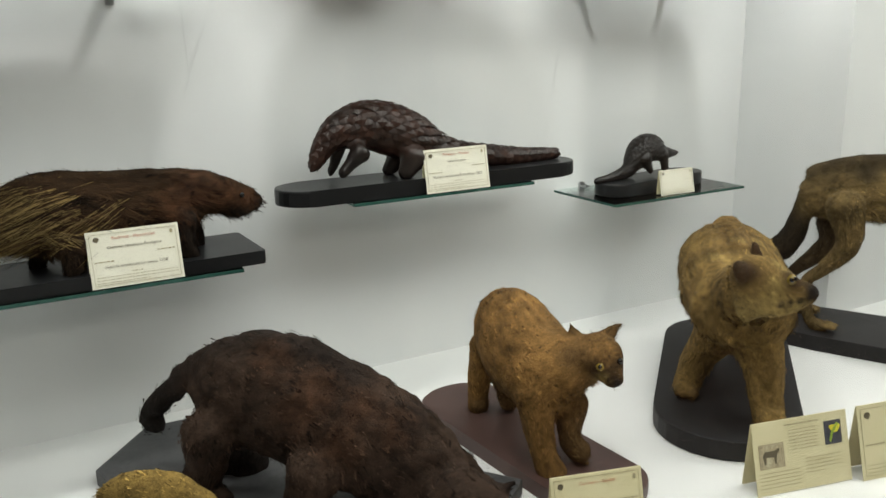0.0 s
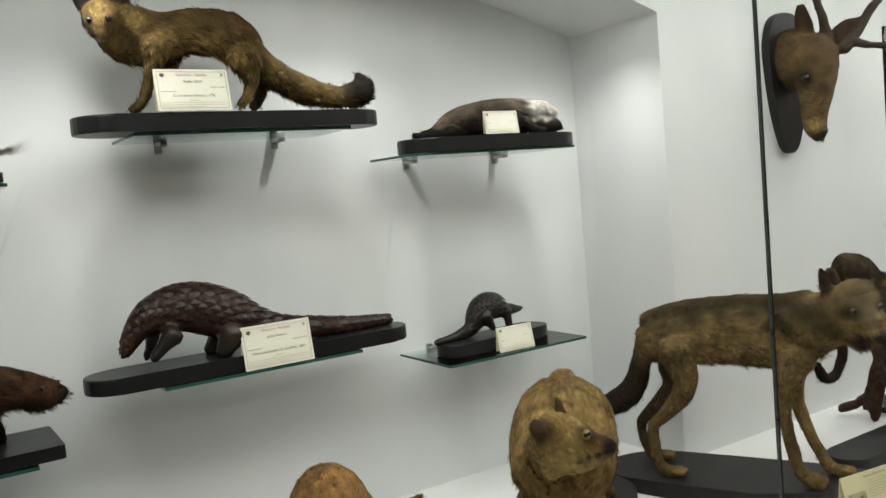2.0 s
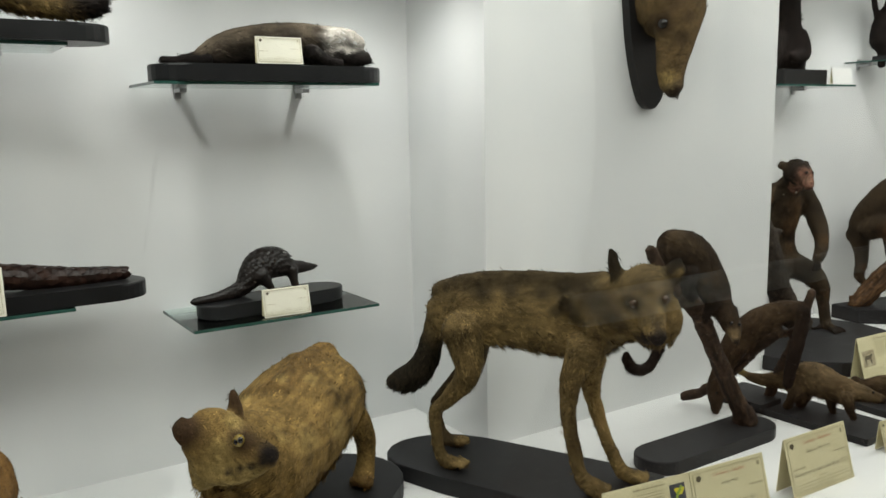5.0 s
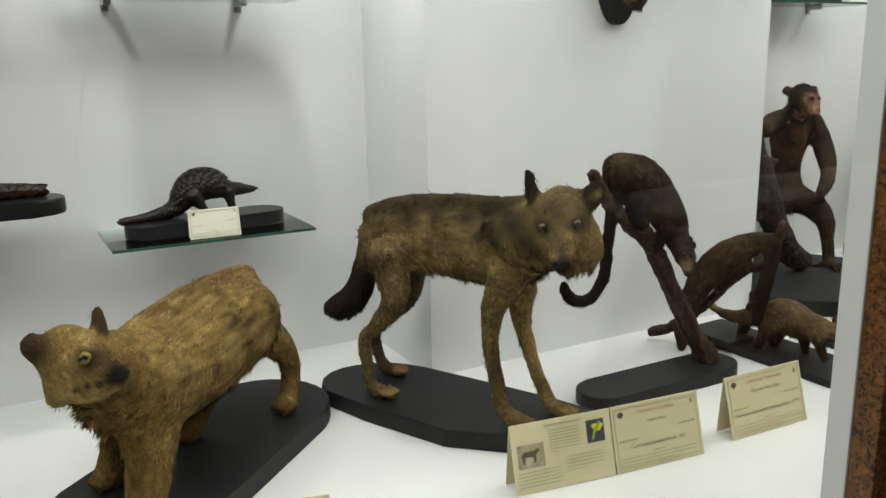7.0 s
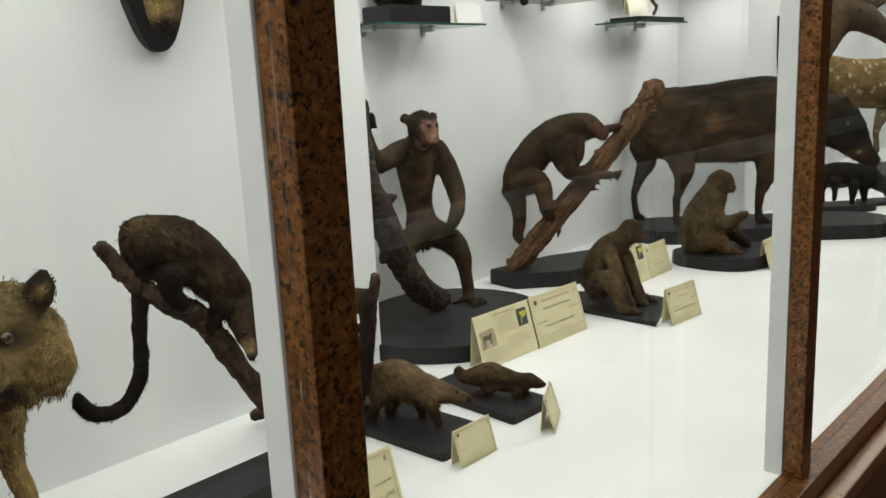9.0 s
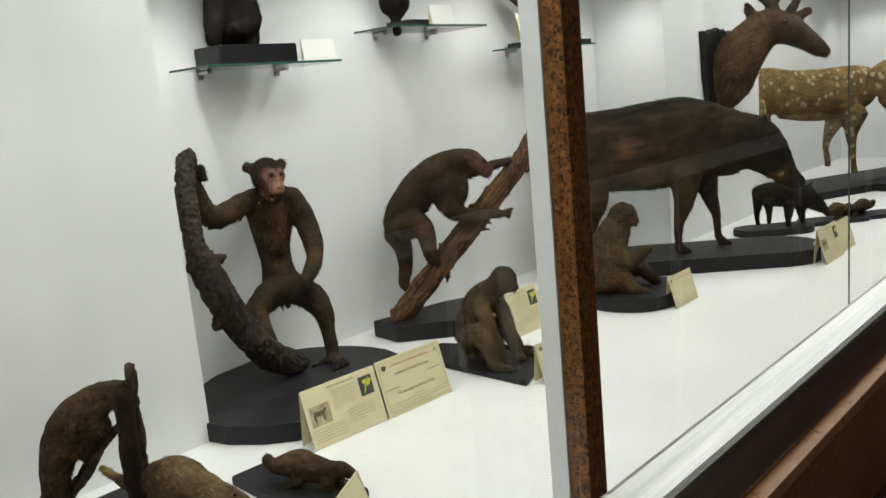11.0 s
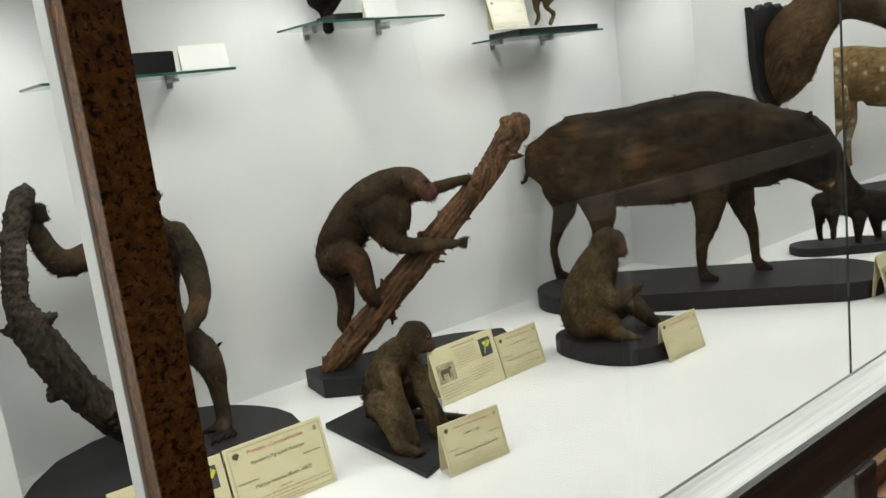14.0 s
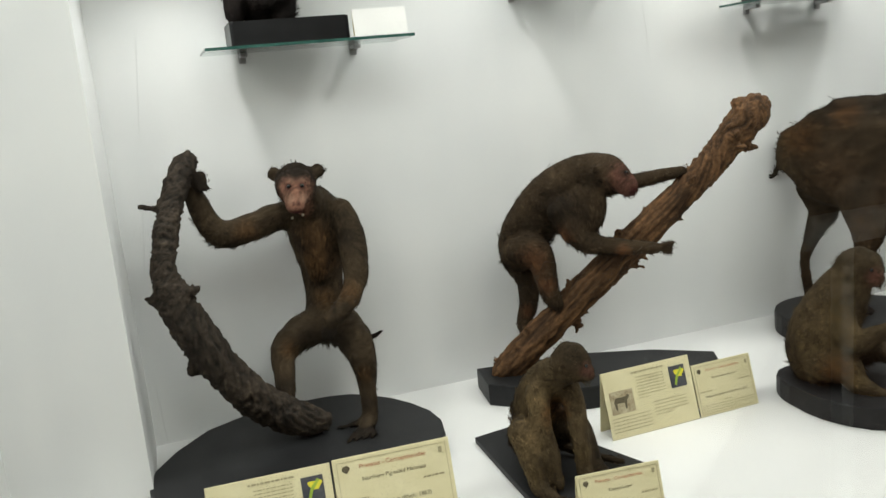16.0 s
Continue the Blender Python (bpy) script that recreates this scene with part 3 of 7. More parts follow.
def scale_plates(fig, size, rng):
    """Overlapping pointed plates in rows round the body and tail."""
    V, F, C = [], [], []
    colour, flat, line = fig.samples()[0]
    tang = np.gradient(line[:, :3], axis=0)
    seg = np.concatenate([[0], np.cumsum(np.linalg.norm(np.diff(line[:, :3], axis=0), axis=1))])
    row = 0
    s = size * 0.4
    while s < seg[-1] - size * 0.3:
        c = [np.interp(s, seg, line[:, i]) for i in range(4)]
        t = Vector([np.interp(s, seg, tang[:, i]) for i in range(3)]).normalized()
        r = c[3]
        side = (Vector((0, 1, 0)) - t * t.y).normalized()
        up = t.cross(side)
        if up.z < 0:
            up = -up
        n = max(5, int(2 * math.pi * r * 0.85 / (size * 0.85)))
        for k in range(n):
            a = 2 * math.pi * (k + 0.5 * (row % 2)) / n
            if math.cos(a) < -0.45 and r > 0.03:
                continue
            nrm = (up * math.cos(a) + side * math.sin(a)).normalized()
            pos = Vector(c[:3]) + up * (r * 1.0 * math.cos(a)) + side * (r * flat * 1.02 * math.sin(a))
            across = t.cross(nrm).normalized()
            sz = size * rng.uniform(0.9, 1.1)
            tilt = (t + nrm * 0.11).normalized()
            q = [pos - t * sz * 0.25 + nrm * 0.0005, pos + across * sz * 0.52 + tilt * sz * 0.3, pos + across * sz * 0.3 + tilt * sz * 0.78, pos + tilt * sz * 1.02,
                 pos - across * sz * 0.3 + tilt * sz * 0.78, pos - across * sz * 0.52 + tilt * sz * 0.3, pos + tilt * sz * 0.4 + nrm * sz * 0.16]
            b = len(V)
            V += [tuple(x) for x in q]
            F += [(b + i, b + (i + 1) % 6, b + 6) for i in range(6)]
            k2 = rng.uniform(0.6, 1.5)
            C += [tuple(x * k2 for x in colour)] * 7
        s += size * 0.62
        row += 1
    return V, F, C


def mount(name, fig, label, category, fur=6000, length=0.02, voxel=0.009, quills=0, scales=None, spots=False, rough=0.003):
    rng = np.random.default_rng(len(name) * 7 + fur)
    root = thing(name, fig.place, label, category)
    co, faces, no, coat, lay = fig.fused(voxel, rough)
    if spots:
        for _ in range(300):
            i = rng.integers(len(co))
            if no[i, 2] > -0.3:
                near = np.linalg.norm(co - co[i], axis=1) < rng.uniform(0.012, 0.019)
                coat[near] = (0.52, 0.45, 0.30)
    blocks = [(co, faces, coat, 1 if scales else 0, True)]
    if fur:
        bare = np.ones(len(co))
        for colour, c, r, d in fig.balls:
            off = np.linalg.norm(co - np.array(c), axis=1) / r
            lay = lay * (1 - 0.72 * np.clip(1.5 - off / 9, 0, 1))[:, None]
            bare[off < 2.0] = 0.0
        V, F, C = blades(co, faces, no, coat, lay, int(fur * 3.2), length * 1.15, rng, width=voxel * 0.17, bare=bare)
        blocks.append((V, F, C, 0, False))
    if quills:
        xmin, xmax = co[:, 0].min(), co[:, 0].max()
        rear = lambda p: np.clip(1.0 - (p[:, 0] - xmin) / (0.55 * (xmax - xmin)), 0, 1) * (p[:, 2] > 0.06)
        V, F, C = blades(co, faces, no, coat, -lay, quills * 4, 0.11, rng, 0.10, 0.0011, pick=rear, tuft=3, mess=0.35)
        C = C.reshape(-1, 3, 3)
        pale = rng.random(len(C)) < 0.42
        C[pale, 2] = (0.46, 0.33, 0.13)
        C[pale, :2] = (0.30, 0.20, 0.07)
        blocks.append((V, F, C.reshape(-1, 3), 0, False))
    if scales:
        V, F, C = scale_plates(fig, scales, rng)
        blocks.append((np.array(V), F, np.array(C), 1, False))
    for colour, c, r, d in fig.balls:
        bm = bmesh.new()
        bmesh.ops.create_uvsphere(bm, u_segments=12, v_segments=8, radius=r)
        vs = [tuple(v.co + Vector(c)) for v in bm.verts]
        fs = [tuple(v.index for v in f.verts) for f in bm.faces]
        blocks.append((vs, fs, [colour] * len(vs), 2, True))
        bm.free()
        if colour == EYE_AMBER:
            toward = Vector(d)
            bm = bmesh.new()
            bmesh.ops.create_uvsphere(bm, u_segments=10, v_segments=6, radius=r * 0.55)
            vs = [tuple(v.co + Vector(c) + toward * r * 0.62) for v in bm.verts]
            fs = [tuple(v.index for v in f.verts) for f in bm.faces]
            blocks.append((vs, fs, [EYE_DARK] * len(vs), 2, True))
            bm.free()
    finish("figure", blocks, [FUR, HORN, GLOSS], root)
    return root


def branch(fig, root, rough=0.008, stubs=0):
    rng = np.random.default_rng(stubs + 3)
    line = fig.samples()[0][2]
    for _ in range(stubs):
        i = int(rng.integers(2, len(line) - 2))
        along = Vector(line[i + 1, :3] - line[i - 1, :3]).normalized()
        out = Vector(rng.normal(0, 1, 3))
        out = (out - along * out.dot(along)).normalized()
        root_at = Vector(line[i, :3]) + out * line[i, 3] * 0.85
        tip = root_at + (out + along * rng.uniform(0.1, 0.9)).normalized() * rng.uniform(0.025, 0.05)
        fig.limb(fig.limbs[0][0], 1, (*root_at, 0.011), (*tip, 0.0045))
    co, faces, no, coat, lay = fig.fused(0.0065, 0.004)
    flow = lay / (np.linalg.norm(lay, axis=1, keepdims=True) + 1e-9)
    comb = (co - flow * (co * flow).sum(1, keepdims=True) * 0.91) * 95
    ridge = np.array([noise.fractal(Vector(c), 1.0, 2.0, 4) for c in comb])
    co = co + no * (ridge * rough * 0.75)[:, None]
    coat = coat * np.clip(1 + 0.9 * ridge, 0.25, 2.0)[:, None]
    o = finish("branch", [(co, faces, coat, 0, True)], [BARK], root)
    o.matrix_basis = root.matrix_basis.inverted() @ fig.place
    o["label"] = "rough dead branch with broken twig stubs"
    return o


def chaikin(pts, times=2):
    for _ in range(times):
        q = []
        for (ax, ay), (bx, by) in zip(pts, pts[1:] + pts[:1]):
            q += [(0.75 * ax + 0.25 * bx, 0.75 * ay + 0.25 * by), (0.25 * ax + 0.75 * bx, 0.25 * ay + 0.75 * by)]
        pts = q
    return pts


def board(root, outline, z0, z1, material=None, place=None, label="", bevel=0.006):
    """The board under a mount; its outline lies at place, or in the world."""
    o = part("base_board", prism(outline, z0, z1, bevel), material or WORN, root, label)
    o.matrix_basis = root.matrix_world.inverted() @ (place or Matrix())
    return o



# wolf
wolf = Figure(pose(2.59, 1.57, 0.437, 0, 0, -62.4))
wolf.limb(WOLF, 0.62, (-0.277, 0.000, 0.500, 0.079), (-0.180, 0.000, 0.525, 0.099), (-0.035, 0.000, 0.531, 0.103), (0.103, 0.000, 0.529, 0.110), (0.201, 0.000, 0.546, 0.111), (0.265, 0.000, 0.580, 0.090))
wolf.limb(WOLF_DARK, 0.8, (-0.282, 0.000, 0.563, 0.047), (-0.156, 0.000, 0.600, 0.047), (0.006, 0.000, 0.625, 0.038), (0.140, 0.000, 0.623, 0.043), (0.235, 0.000, 0.627, 0.051))
wolf.limb(WOLF_DARK, 0.5, (0.144, -0.060, 0.596, 0.032), (0.191, -0.075, 0.562, 0.023), (0.213, -0.075, 0.522, 0.013))
wolf.limb(WOLF, 1, (0.237, 0.000, 0.563, 0.100), (0.303, -0.046, 0.593, 0.090), (0.358, -0.091, 0.623, 0.080))
wolf.limb(WOLF_HEAD, 1, (0.367, -0.085, 0.653, 0.066), (0.377, -0.109, 0.655, 0.071), (0.390, -0.139, 0.650, 0.060), (0.406, -0.173, 0.630, 0.041), (0.422, -0.204, 0.607, 0.031), (0.435, -0.232, 0.585, 0.027), (0.444, -0.252, 0.573, 0.022))
wolf.limb(DARK_NOSE, 1, (0.448, -0.260, 0.575, 0.022), (0.451, -0.268, 0.571, 0.018))
wolf.limb(WOLF_PALE, 1, (0.378, -0.096, 0.600, 0.050), (0.396, -0.139, 0.592, 0.034), (0.417, -0.195, 0.575, 0.019))
wolf.limb(WOLF_PALE, 1, (0.406, -0.065, 0.603, 0.050), (0.422, -0.057, 0.563, 0.040), (0.419, -0.061, 0.523, 0.022))
wolf.limb(WOLF_DARK, 0.6, (0.307, -0.104, 0.683, 0.026), (0.293, -0.109, 0.715, 0.018), (0.287, -0.112, 0.748, 0.013), (0.282, -0.113, 0.757, 0.012))
wolf.limb(WOLF_DARK, 0.6, (0.434, -0.085, 0.688, 0.030), (0.446, -0.083, 0.712, 0.026), (0.450, -0.080, 0.735, 0.014))
wolf.limb(WOLF_PALE, 0.6, (0.452, -0.098, 0.700, 0.014), (0.462, -0.096, 0.712, 0.010))
wolf.limb(WOLF, 1, (-0.173, -0.080, 0.498, 0.063), (-0.151, -0.080, 0.364, 0.040), (-0.221, -0.080, 0.268, 0.025), (-0.264, -0.080, 0.222, 0.021), (-0.261, -0.080, 0.141, 0.019), (-0.244, -0.080, 0.078, 0.020), (-0.206, -0.080, 0.065, 0.024))
wolf.limb(WOLF_MASK, 1, (-0.223, 0.080, 0.407, 0.059), (-0.230, 0.080, 0.323, 0.041), (-0.307, 0.080, 0.237, 0.026), (-0.352, 0.080, 0.187, 0.020), (-0.348, 0.080, 0.118, 0.018), (-0.321, 0.080, 0.069, 0.020), (-0.275, 0.080, 0.066, 0.022))
wolf.limb(WOLF, 1, (0.208, -0.070, 0.472, 0.055), (0.167, -0.070, 0.388, 0.034), (0.156, -0.070, 0.284, 0.023), (0.172, -0.070, 0.182, 0.021), (0.195, -0.070, 0.102, 0.021), (0.230, -0.070, 0.080, 0.028), (0.256, -0.070, 0.074, 0.022))
wolf.limb(WOLF_PALE, 1, (0.173, 0.070, 0.408, 0.045), (0.173, 0.070, 0.316, 0.028), (0.204, 0.070, 0.211, 0.020), (0.241, 0.070, 0.123, 0.020), (0.278, 0.070, 0.074, 0.022), (0.327, 0.070, 0.063, 0.022))
wolf.limb(WOLF_DARK, 1, (-0.300, 0.000, 0.514, 0.029), (-0.321, 0.000, 0.416, 0.037), (-0.348, 0.000, 0.340, 0.043), (-0.398, 0.000, 0.288, 0.045), (-0.452, 0.000, 0.267, 0.035), (-0.481, 0.000, 0.260, 0.018))
wolf.limb(WOLF_PALE, 1, (0.352, -0.060, 0.613, 0.085), (0.379, -0.074, 0.573, 0.075), (0.383, -0.087, 0.538, 0.050))
wolf.mark(WOLF_PALE, (0.538, -0.290, 0.640), (0.440, -0.060, 0.584), 0.0284, 1)
wolf.mark(WOLF_PALE, (0.535, -0.298, 0.615), (0.436, -0.069, 0.555), 0.0233, 1)
wolf.mark(WOLF_PALE, (0.435, -0.339, 0.631), (0.322, -0.117, 0.574), 0.0170, 1)
wolf.mark(WOLF_PALE, (0.449, -0.337, 0.613), (0.338, -0.115, 0.553), 0.0156, 1)
wolf.mark(WOLF_PALE, (0.491, -0.306, 0.651), (0.386, -0.079, 0.596), 0.0156, 1)
wolf.mark(DARK_NOSE, (0.481, -0.328, 0.593), (0.374, -0.104, 0.530), 0.0260, 1)
wolf.mark(WOLF_MASK, (0.476, -0.322, 0.620), (0.368, -0.097, 0.561), 0.0169, 0.7)
wolf.mark(WOLF_MASK, (0.470, -0.318, 0.648), (0.362, -0.093, 0.592), 0.0150, 0.6)
wolf.mark(WOLF_MASK, (0.458, -0.309, 0.715), (0.349, -0.082, 0.669), 0.0325, 0.6)
wolf.mark(WOLF_PALE, (0.459, -0.333, 0.613), (0.349, -0.109, 0.553), 0.0117, 1)
wolf.mark(WOLF_PALE, (0.499, -0.311, 0.618), (0.396, -0.085, 0.559), 0.0117, 1)
wolf.mark(WOLF_PALE, (0.441, -0.323, 0.685), (0.329, -0.098, 0.636), 0.0117, 1)
wolf.mark(WOLF_PALE, (0.496, -0.295, 0.693), (0.391, -0.066, 0.644), 0.0117, 1)
wolf.mark(WOLF_DARK, (0.437, -0.329, 0.669), (0.324, -0.105, 0.617), 0.0180, 0.9)
wolf.bead(EYE_BROWN, (0.437, -0.329, 0.669), (0.324, -0.105, 0.617), 0.0111)
wolf.mark(WOLF_DARK, (0.500, -0.296, 0.678), (0.396, -0.068, 0.627), 0.0180, 0.9)
wolf.bead(EYE_BROWN, (0.500, -0.296, 0.678), (0.396, -0.068, 0.627), 0.0110)
wolf.mark(WOLF_DARK, (0.315, -0.214, 0.629), (0.186, 0.000, 0.573), 0.0285, 0.75)
wolf.mark(WOLF_DARK, (0.345, -0.214, 0.601), (0.220, 0.001, 0.541), 0.0209, 0.75)
wolf.mark(WOLF_DARK, (0.302, -0.214, 0.665), (0.171, 0.000, 0.614), 0.0285, 0.75)
wolf.mark(WOLF_DARK, (0.244, -0.212, 0.666), (0.107, -0.001, 0.617), 0.0240, 0.75)
wolf.mark(WOLF_DARK, (0.182, -0.209, 0.648), (0.040, -0.003, 0.597), 0.0196, 0.75)
wolf.mark(WOLF_DARK, (0.088, -0.206, 0.647), (-0.062, -0.005, 0.597), 0.0200, 0.75)
wolf.mark(WOLF_DARK, (0.005, -0.202, 0.633), (-0.152, -0.007, 0.582), 0.0255, 0.75)
wolf.mark(WOLF_DARK, (0.370, -0.215, 0.585), (0.248, 0.001, 0.522), 0.0142, 0.75)
wolf.mark(WOLF_DARK, (0.210, -0.210, 0.606), (0.071, -0.002, 0.549), 0.0147, 0.75)
wolf.mark(WOLF_PALE, (0.113, -0.205, 0.543), (-0.034, -0.005, 0.480), 0.0349, 0.7)
wolf.mark(WOLF_PALE, (0.031, -0.202, 0.548), (-0.122, -0.007, 0.486), 0.0426, 0.7)
wolf.mark(WOLF_PALE, (0.190, -0.207, 0.526), (0.051, -0.004, 0.458), 0.0413, 0.7)
wolf.mark(WOLF_PALE, (0.267, -0.211, 0.548), (0.135, -0.002, 0.482), 0.0270, 0.7)
wolf.limb(WOLF_PALE, 1, (-0.188, -0.096, 0.073, 0.013), (-0.166, -0.098, 0.070, 0.010))
wolf.limb(WOLF_PALE, 1, (-0.188, -0.080, 0.073, 0.013), (-0.166, -0.080, 0.070, 0.010))
wolf.limb(WOLF_PALE, 1, (-0.188, -0.064, 0.073, 0.013), (-0.166, -0.062, 0.070, 0.010))
wolf.limb(WOLF_PALE, 1, (-0.266, 0.063, 0.073, 0.013), (-0.244, 0.061, 0.070, 0.010))
wolf.limb(WOLF_PALE, 1, (-0.266, 0.079, 0.073, 0.013), (-0.244, 0.079, 0.070, 0.010))
wolf.limb(WOLF_PALE, 1, (-0.266, 0.095, 0.073, 0.013), (-0.244, 0.097, 0.070, 0.010))
wolf.limb(WOLF_PALE, 1, (0.247, -0.072, 0.073, 0.013), (0.269, -0.074, 0.070, 0.010))
wolf.limb(WOLF_PALE, 1, (0.247, -0.056, 0.073, 0.013), (0.269, -0.056, 0.070, 0.010))
wolf.limb(WOLF_PALE, 1, (0.247, -0.040, 0.073, 0.013), (0.269, -0.038, 0.070, 0.010))
wolf.limb(WOLF_PALE, 1, (0.321, 0.053, 0.073, 0.013), (0.343, 0.051, 0.070, 0.010))
wolf.limb(WOLF_PALE, 1, (0.321, 0.069, 0.073, 0.013), (0.343, 0.069, 0.070, 0.010))
wolf.limb(WOLF_PALE, 1, (0.321, 0.086, 0.073, 0.013), (0.343, 0.087, 0.070, 0.010))
wolf_thing = mount("mounted_wolf", wolf, "stuffed grey-brown wolf with pale face standing on a black board", "stuffed animal", fur=20000, length=0.019, voxel=0.0085)


# golden brown cat with yellow eyes
tawny = Figure(pose(1.86, 1.6, 0.437, 0, 0, -142))
tawny.limb(TAWNY, 1.2, (-0.292, -0.058, 0.345, 0.098), (-0.240, -0.052, 0.350, 0.122), (-0.129, -0.031, 0.348, 0.130), (0.036, -0.003, 0.338, 0.130), (0.168, 0.021, 0.333, 0.120), (0.253, 0.031, 0.338, 0.110))
tawny.limb(TAWNY_DARK, 1, (-0.313, -0.060, 0.428, 0.050), (-0.139, -0.031, 0.438, 0.050), (0.050, -0.001, 0.428, 0.050))
tawny.limb(TAWNY, 1, (0.211, 0.026, 0.363, 0.100), (0.309, 0.038, 0.408, 0.082), (0.371, 0.053, 0.438, 0.064))
tawny.limb(TAWNY, 1, (0.395, 0.034, 0.471, 0.058), (0.398, 0.063, 0.473, 0.062), (0.400, 0.106, 0.465, 0.050), (0.399, 0.145, 0.453, 0.037), (0.395, 0.173, 0.448, 0.029), (0.393, 0.188, 0.447, 0.020))
tawny.limb(TAWNY_PALE, 1, (0.413, 0.058, 0.428, 0.045), (0.414, 0.108, 0.425, 0.036), (0.402, 0.166, 0.431, 0.020))
tawny.limb(TAWNY_PALE, 1, (0.415, 0.044, 0.418, 0.035), (0.429, 0.046, 0.388, 0.022))
tawny.limb(EAR, 0.6, (0.422, 0.031, 0.480, 0.026), (0.444, 0.030, 0.501, 0.030), (0.450, 0.021, 0.512, 0.027))
tawny.limb(EAR, 0.75, (0.318, 0.057, 0.494, 0.023), (0.311, 0.052, 0.518, 0.019), (0.307, 0.047, 0.538, 0.012))
tawny.limb(DARK_NOSE, 1, (0.393, 0.185, 0.457, 0.016), (0.392, 0.195, 0.453, 0.011))
tawny.limb(DARK_NOSE, 1, (0.423, 0.131, 0.489, 0.020), (0.414, 0.143, 0.480, 0.014))
tawny.limb(TAWNY, 1, (-0.280, -0.040, 0.300, 0.080), (-0.345, 0.000, 0.252, 0.052), (-0.372, 0.025, 0.200, 0.036), (-0.370, 0.035, 0.140, 0.028), (-0.350, 0.038, 0.085, 0.030), (-0.328, 0.040, 0.073, 0.032))
tawny.limb(TAWNY_DARK, 1, (-0.233, -0.071, 0.263, 0.070), (-0.160, -0.091, 0.183, 0.045), (-0.110, -0.092, 0.103, 0.036), (-0.074, -0.095, 0.075, 0.036))
tawny.limb(TAWNY, 1, (0.207, 0.054, 0.283, 0.085), (0.246, 0.087, 0.203, 0.056), (0.283, 0.102, 0.123, 0.046), (0.310, 0.113, 0.083, 0.042), (0.341, 0.120, 0.075, 0.042))
tawny.limb(TAWNY, 1, (0.160, -0.023, 0.263, 0.075), (0.159, -0.073, 0.183, 0.050), (0.162, -0.101, 0.113, 0.042), (0.174, -0.110, 0.078, 0.040), (0.195, -0.108, 0.073, 0.034))
spots = random.Random(5)
for k in range(46):
    x, y = spots.uniform(-0.32, 0.06), spots.uniform(0.16, 0.34)
    z = spots.uniform(0.36, 0.60)
    tawny.mark(EAR, (x + 0.20, y, z), (x, y - 0.19, z - 0.075), spots.uniform(0.005, 0.008), 0.5)
tawny.mark(TAWNY_PALE, (0.250, 0.075, 0.511), (0.077, -0.098, 0.439), 0.0166, 0.5)
tawny.mark(TAWNY_PALE, (0.181, 0.138, 0.540), (-0.003, -0.028, 0.473), 0.0143, 0.5)
tawny.mark(TAWNY_PALE, (0.140, 0.192, 0.528), (-0.050, 0.034, 0.459), 0.0158, 0.5)
tawny.mark(TAWNY_PALE, (0.111, 0.242, 0.506), (-0.083, 0.091, 0.434), 0.0132, 0.5)
tawny.mark(TAWNY_PALE, (0.252, 0.111, 0.416), (0.079, -0.058, 0.332), 0.0256, 0.5)
tawny.mark(TAWNY_PALE, (0.201, 0.170, 0.406), (0.021, 0.010, 0.320), 0.0260, 0.5)
tawny.mark(TAWNY_PALE, (0.141, 0.242, 0.420), (-0.048, 0.091, 0.336), 0.0264, 0.5)
tawny.mark(EAR, (0.566, 0.173, 0.565), (0.412, -0.017, 0.489), 0.0272, 1)
tawny.mark(EAR, (0.479, 0.234, 0.602), (0.310, 0.054, 0.532), 0.0238, 1)
tawny.mark(EAR, (0.493, 0.251, 0.521), (0.328, 0.074, 0.438), 0.0200, 0.55)
tawny.mark(EAR, (0.508, 0.232, 0.532), (0.345, 0.052, 0.451), 0.0230, 0.7)
tawny.mark(TAWNY_PALE, (0.505, 0.223, 0.563), (0.341, 0.041, 0.487), 0.0161, 0.8)
tawny.mark(TAWNY_PALE, (0.549, 0.223, 0.476), (0.393, 0.042, 0.386), 0.0265, 1)
tawny.mark(TAWNY_PALE, (0.526, 0.249, 0.466), (0.366, 0.072, 0.374), 0.0214, 1)
tawny.mark(TAWNY_PALE, (0.537, 0.211, 0.521), (0.379, 0.028, 0.438), 0.0212, 0.7)
tawny.mark(DARK_NOSE, (0.540, 0.227, 0.483), (0.382, 0.047, 0.394), 0.0069, 1)
tawny.mark(DARK_NOSE, (0.526, 0.239, 0.484), (0.366, 0.060, 0.395), 0.0069, 1)
tawny.mark(DARK_NOSE, (0.512, 0.251, 0.485), (0.350, 0.074, 0.397), 0.0075, 1)
tawny.mark(DARK_NOSE, (0.498, 0.263, 0.488), (0.333, 0.088, 0.400), 0.0086, 1)
tawny.mark(DARK_NOSE, (0.487, 0.274, 0.488), (0.320, 0.101, 0.400), 0.0087, 1)
tawny.mark(DARK_NOSE, (0.486, 0.267, 0.503), (0.319, 0.093, 0.417), 0.0152, 1)
tawny.bead(EYE_AMBER, (0.513, 0.227, 0.532), (0.351, 0.047, 0.451), 0.0118)
tawny.mark(EAR, (0.561, 0.137, 0.525), (0.315, 0.140, 0.455), 0.0190, 0.6)
tawny.bead(EYE_AMBER, (0.561, 0.136, 0.526), (0.315, 0.139, 0.456), 0.0114)
tawny.mark(DARK_NOSE, (0.569, 0.185, 0.508), (0.323, 0.194, 0.435), 0.0158, 1)
tawny.limb(TAWNY_DARK, 1, (-0.310, 0.029, 0.076, 0.016), (-0.288, 0.027, 0.073, 0.013))
tawny.limb(TAWNY_DARK, 1, (-0.310, 0.050, 0.076, 0.016), (-0.288, 0.050, 0.073, 0.013))
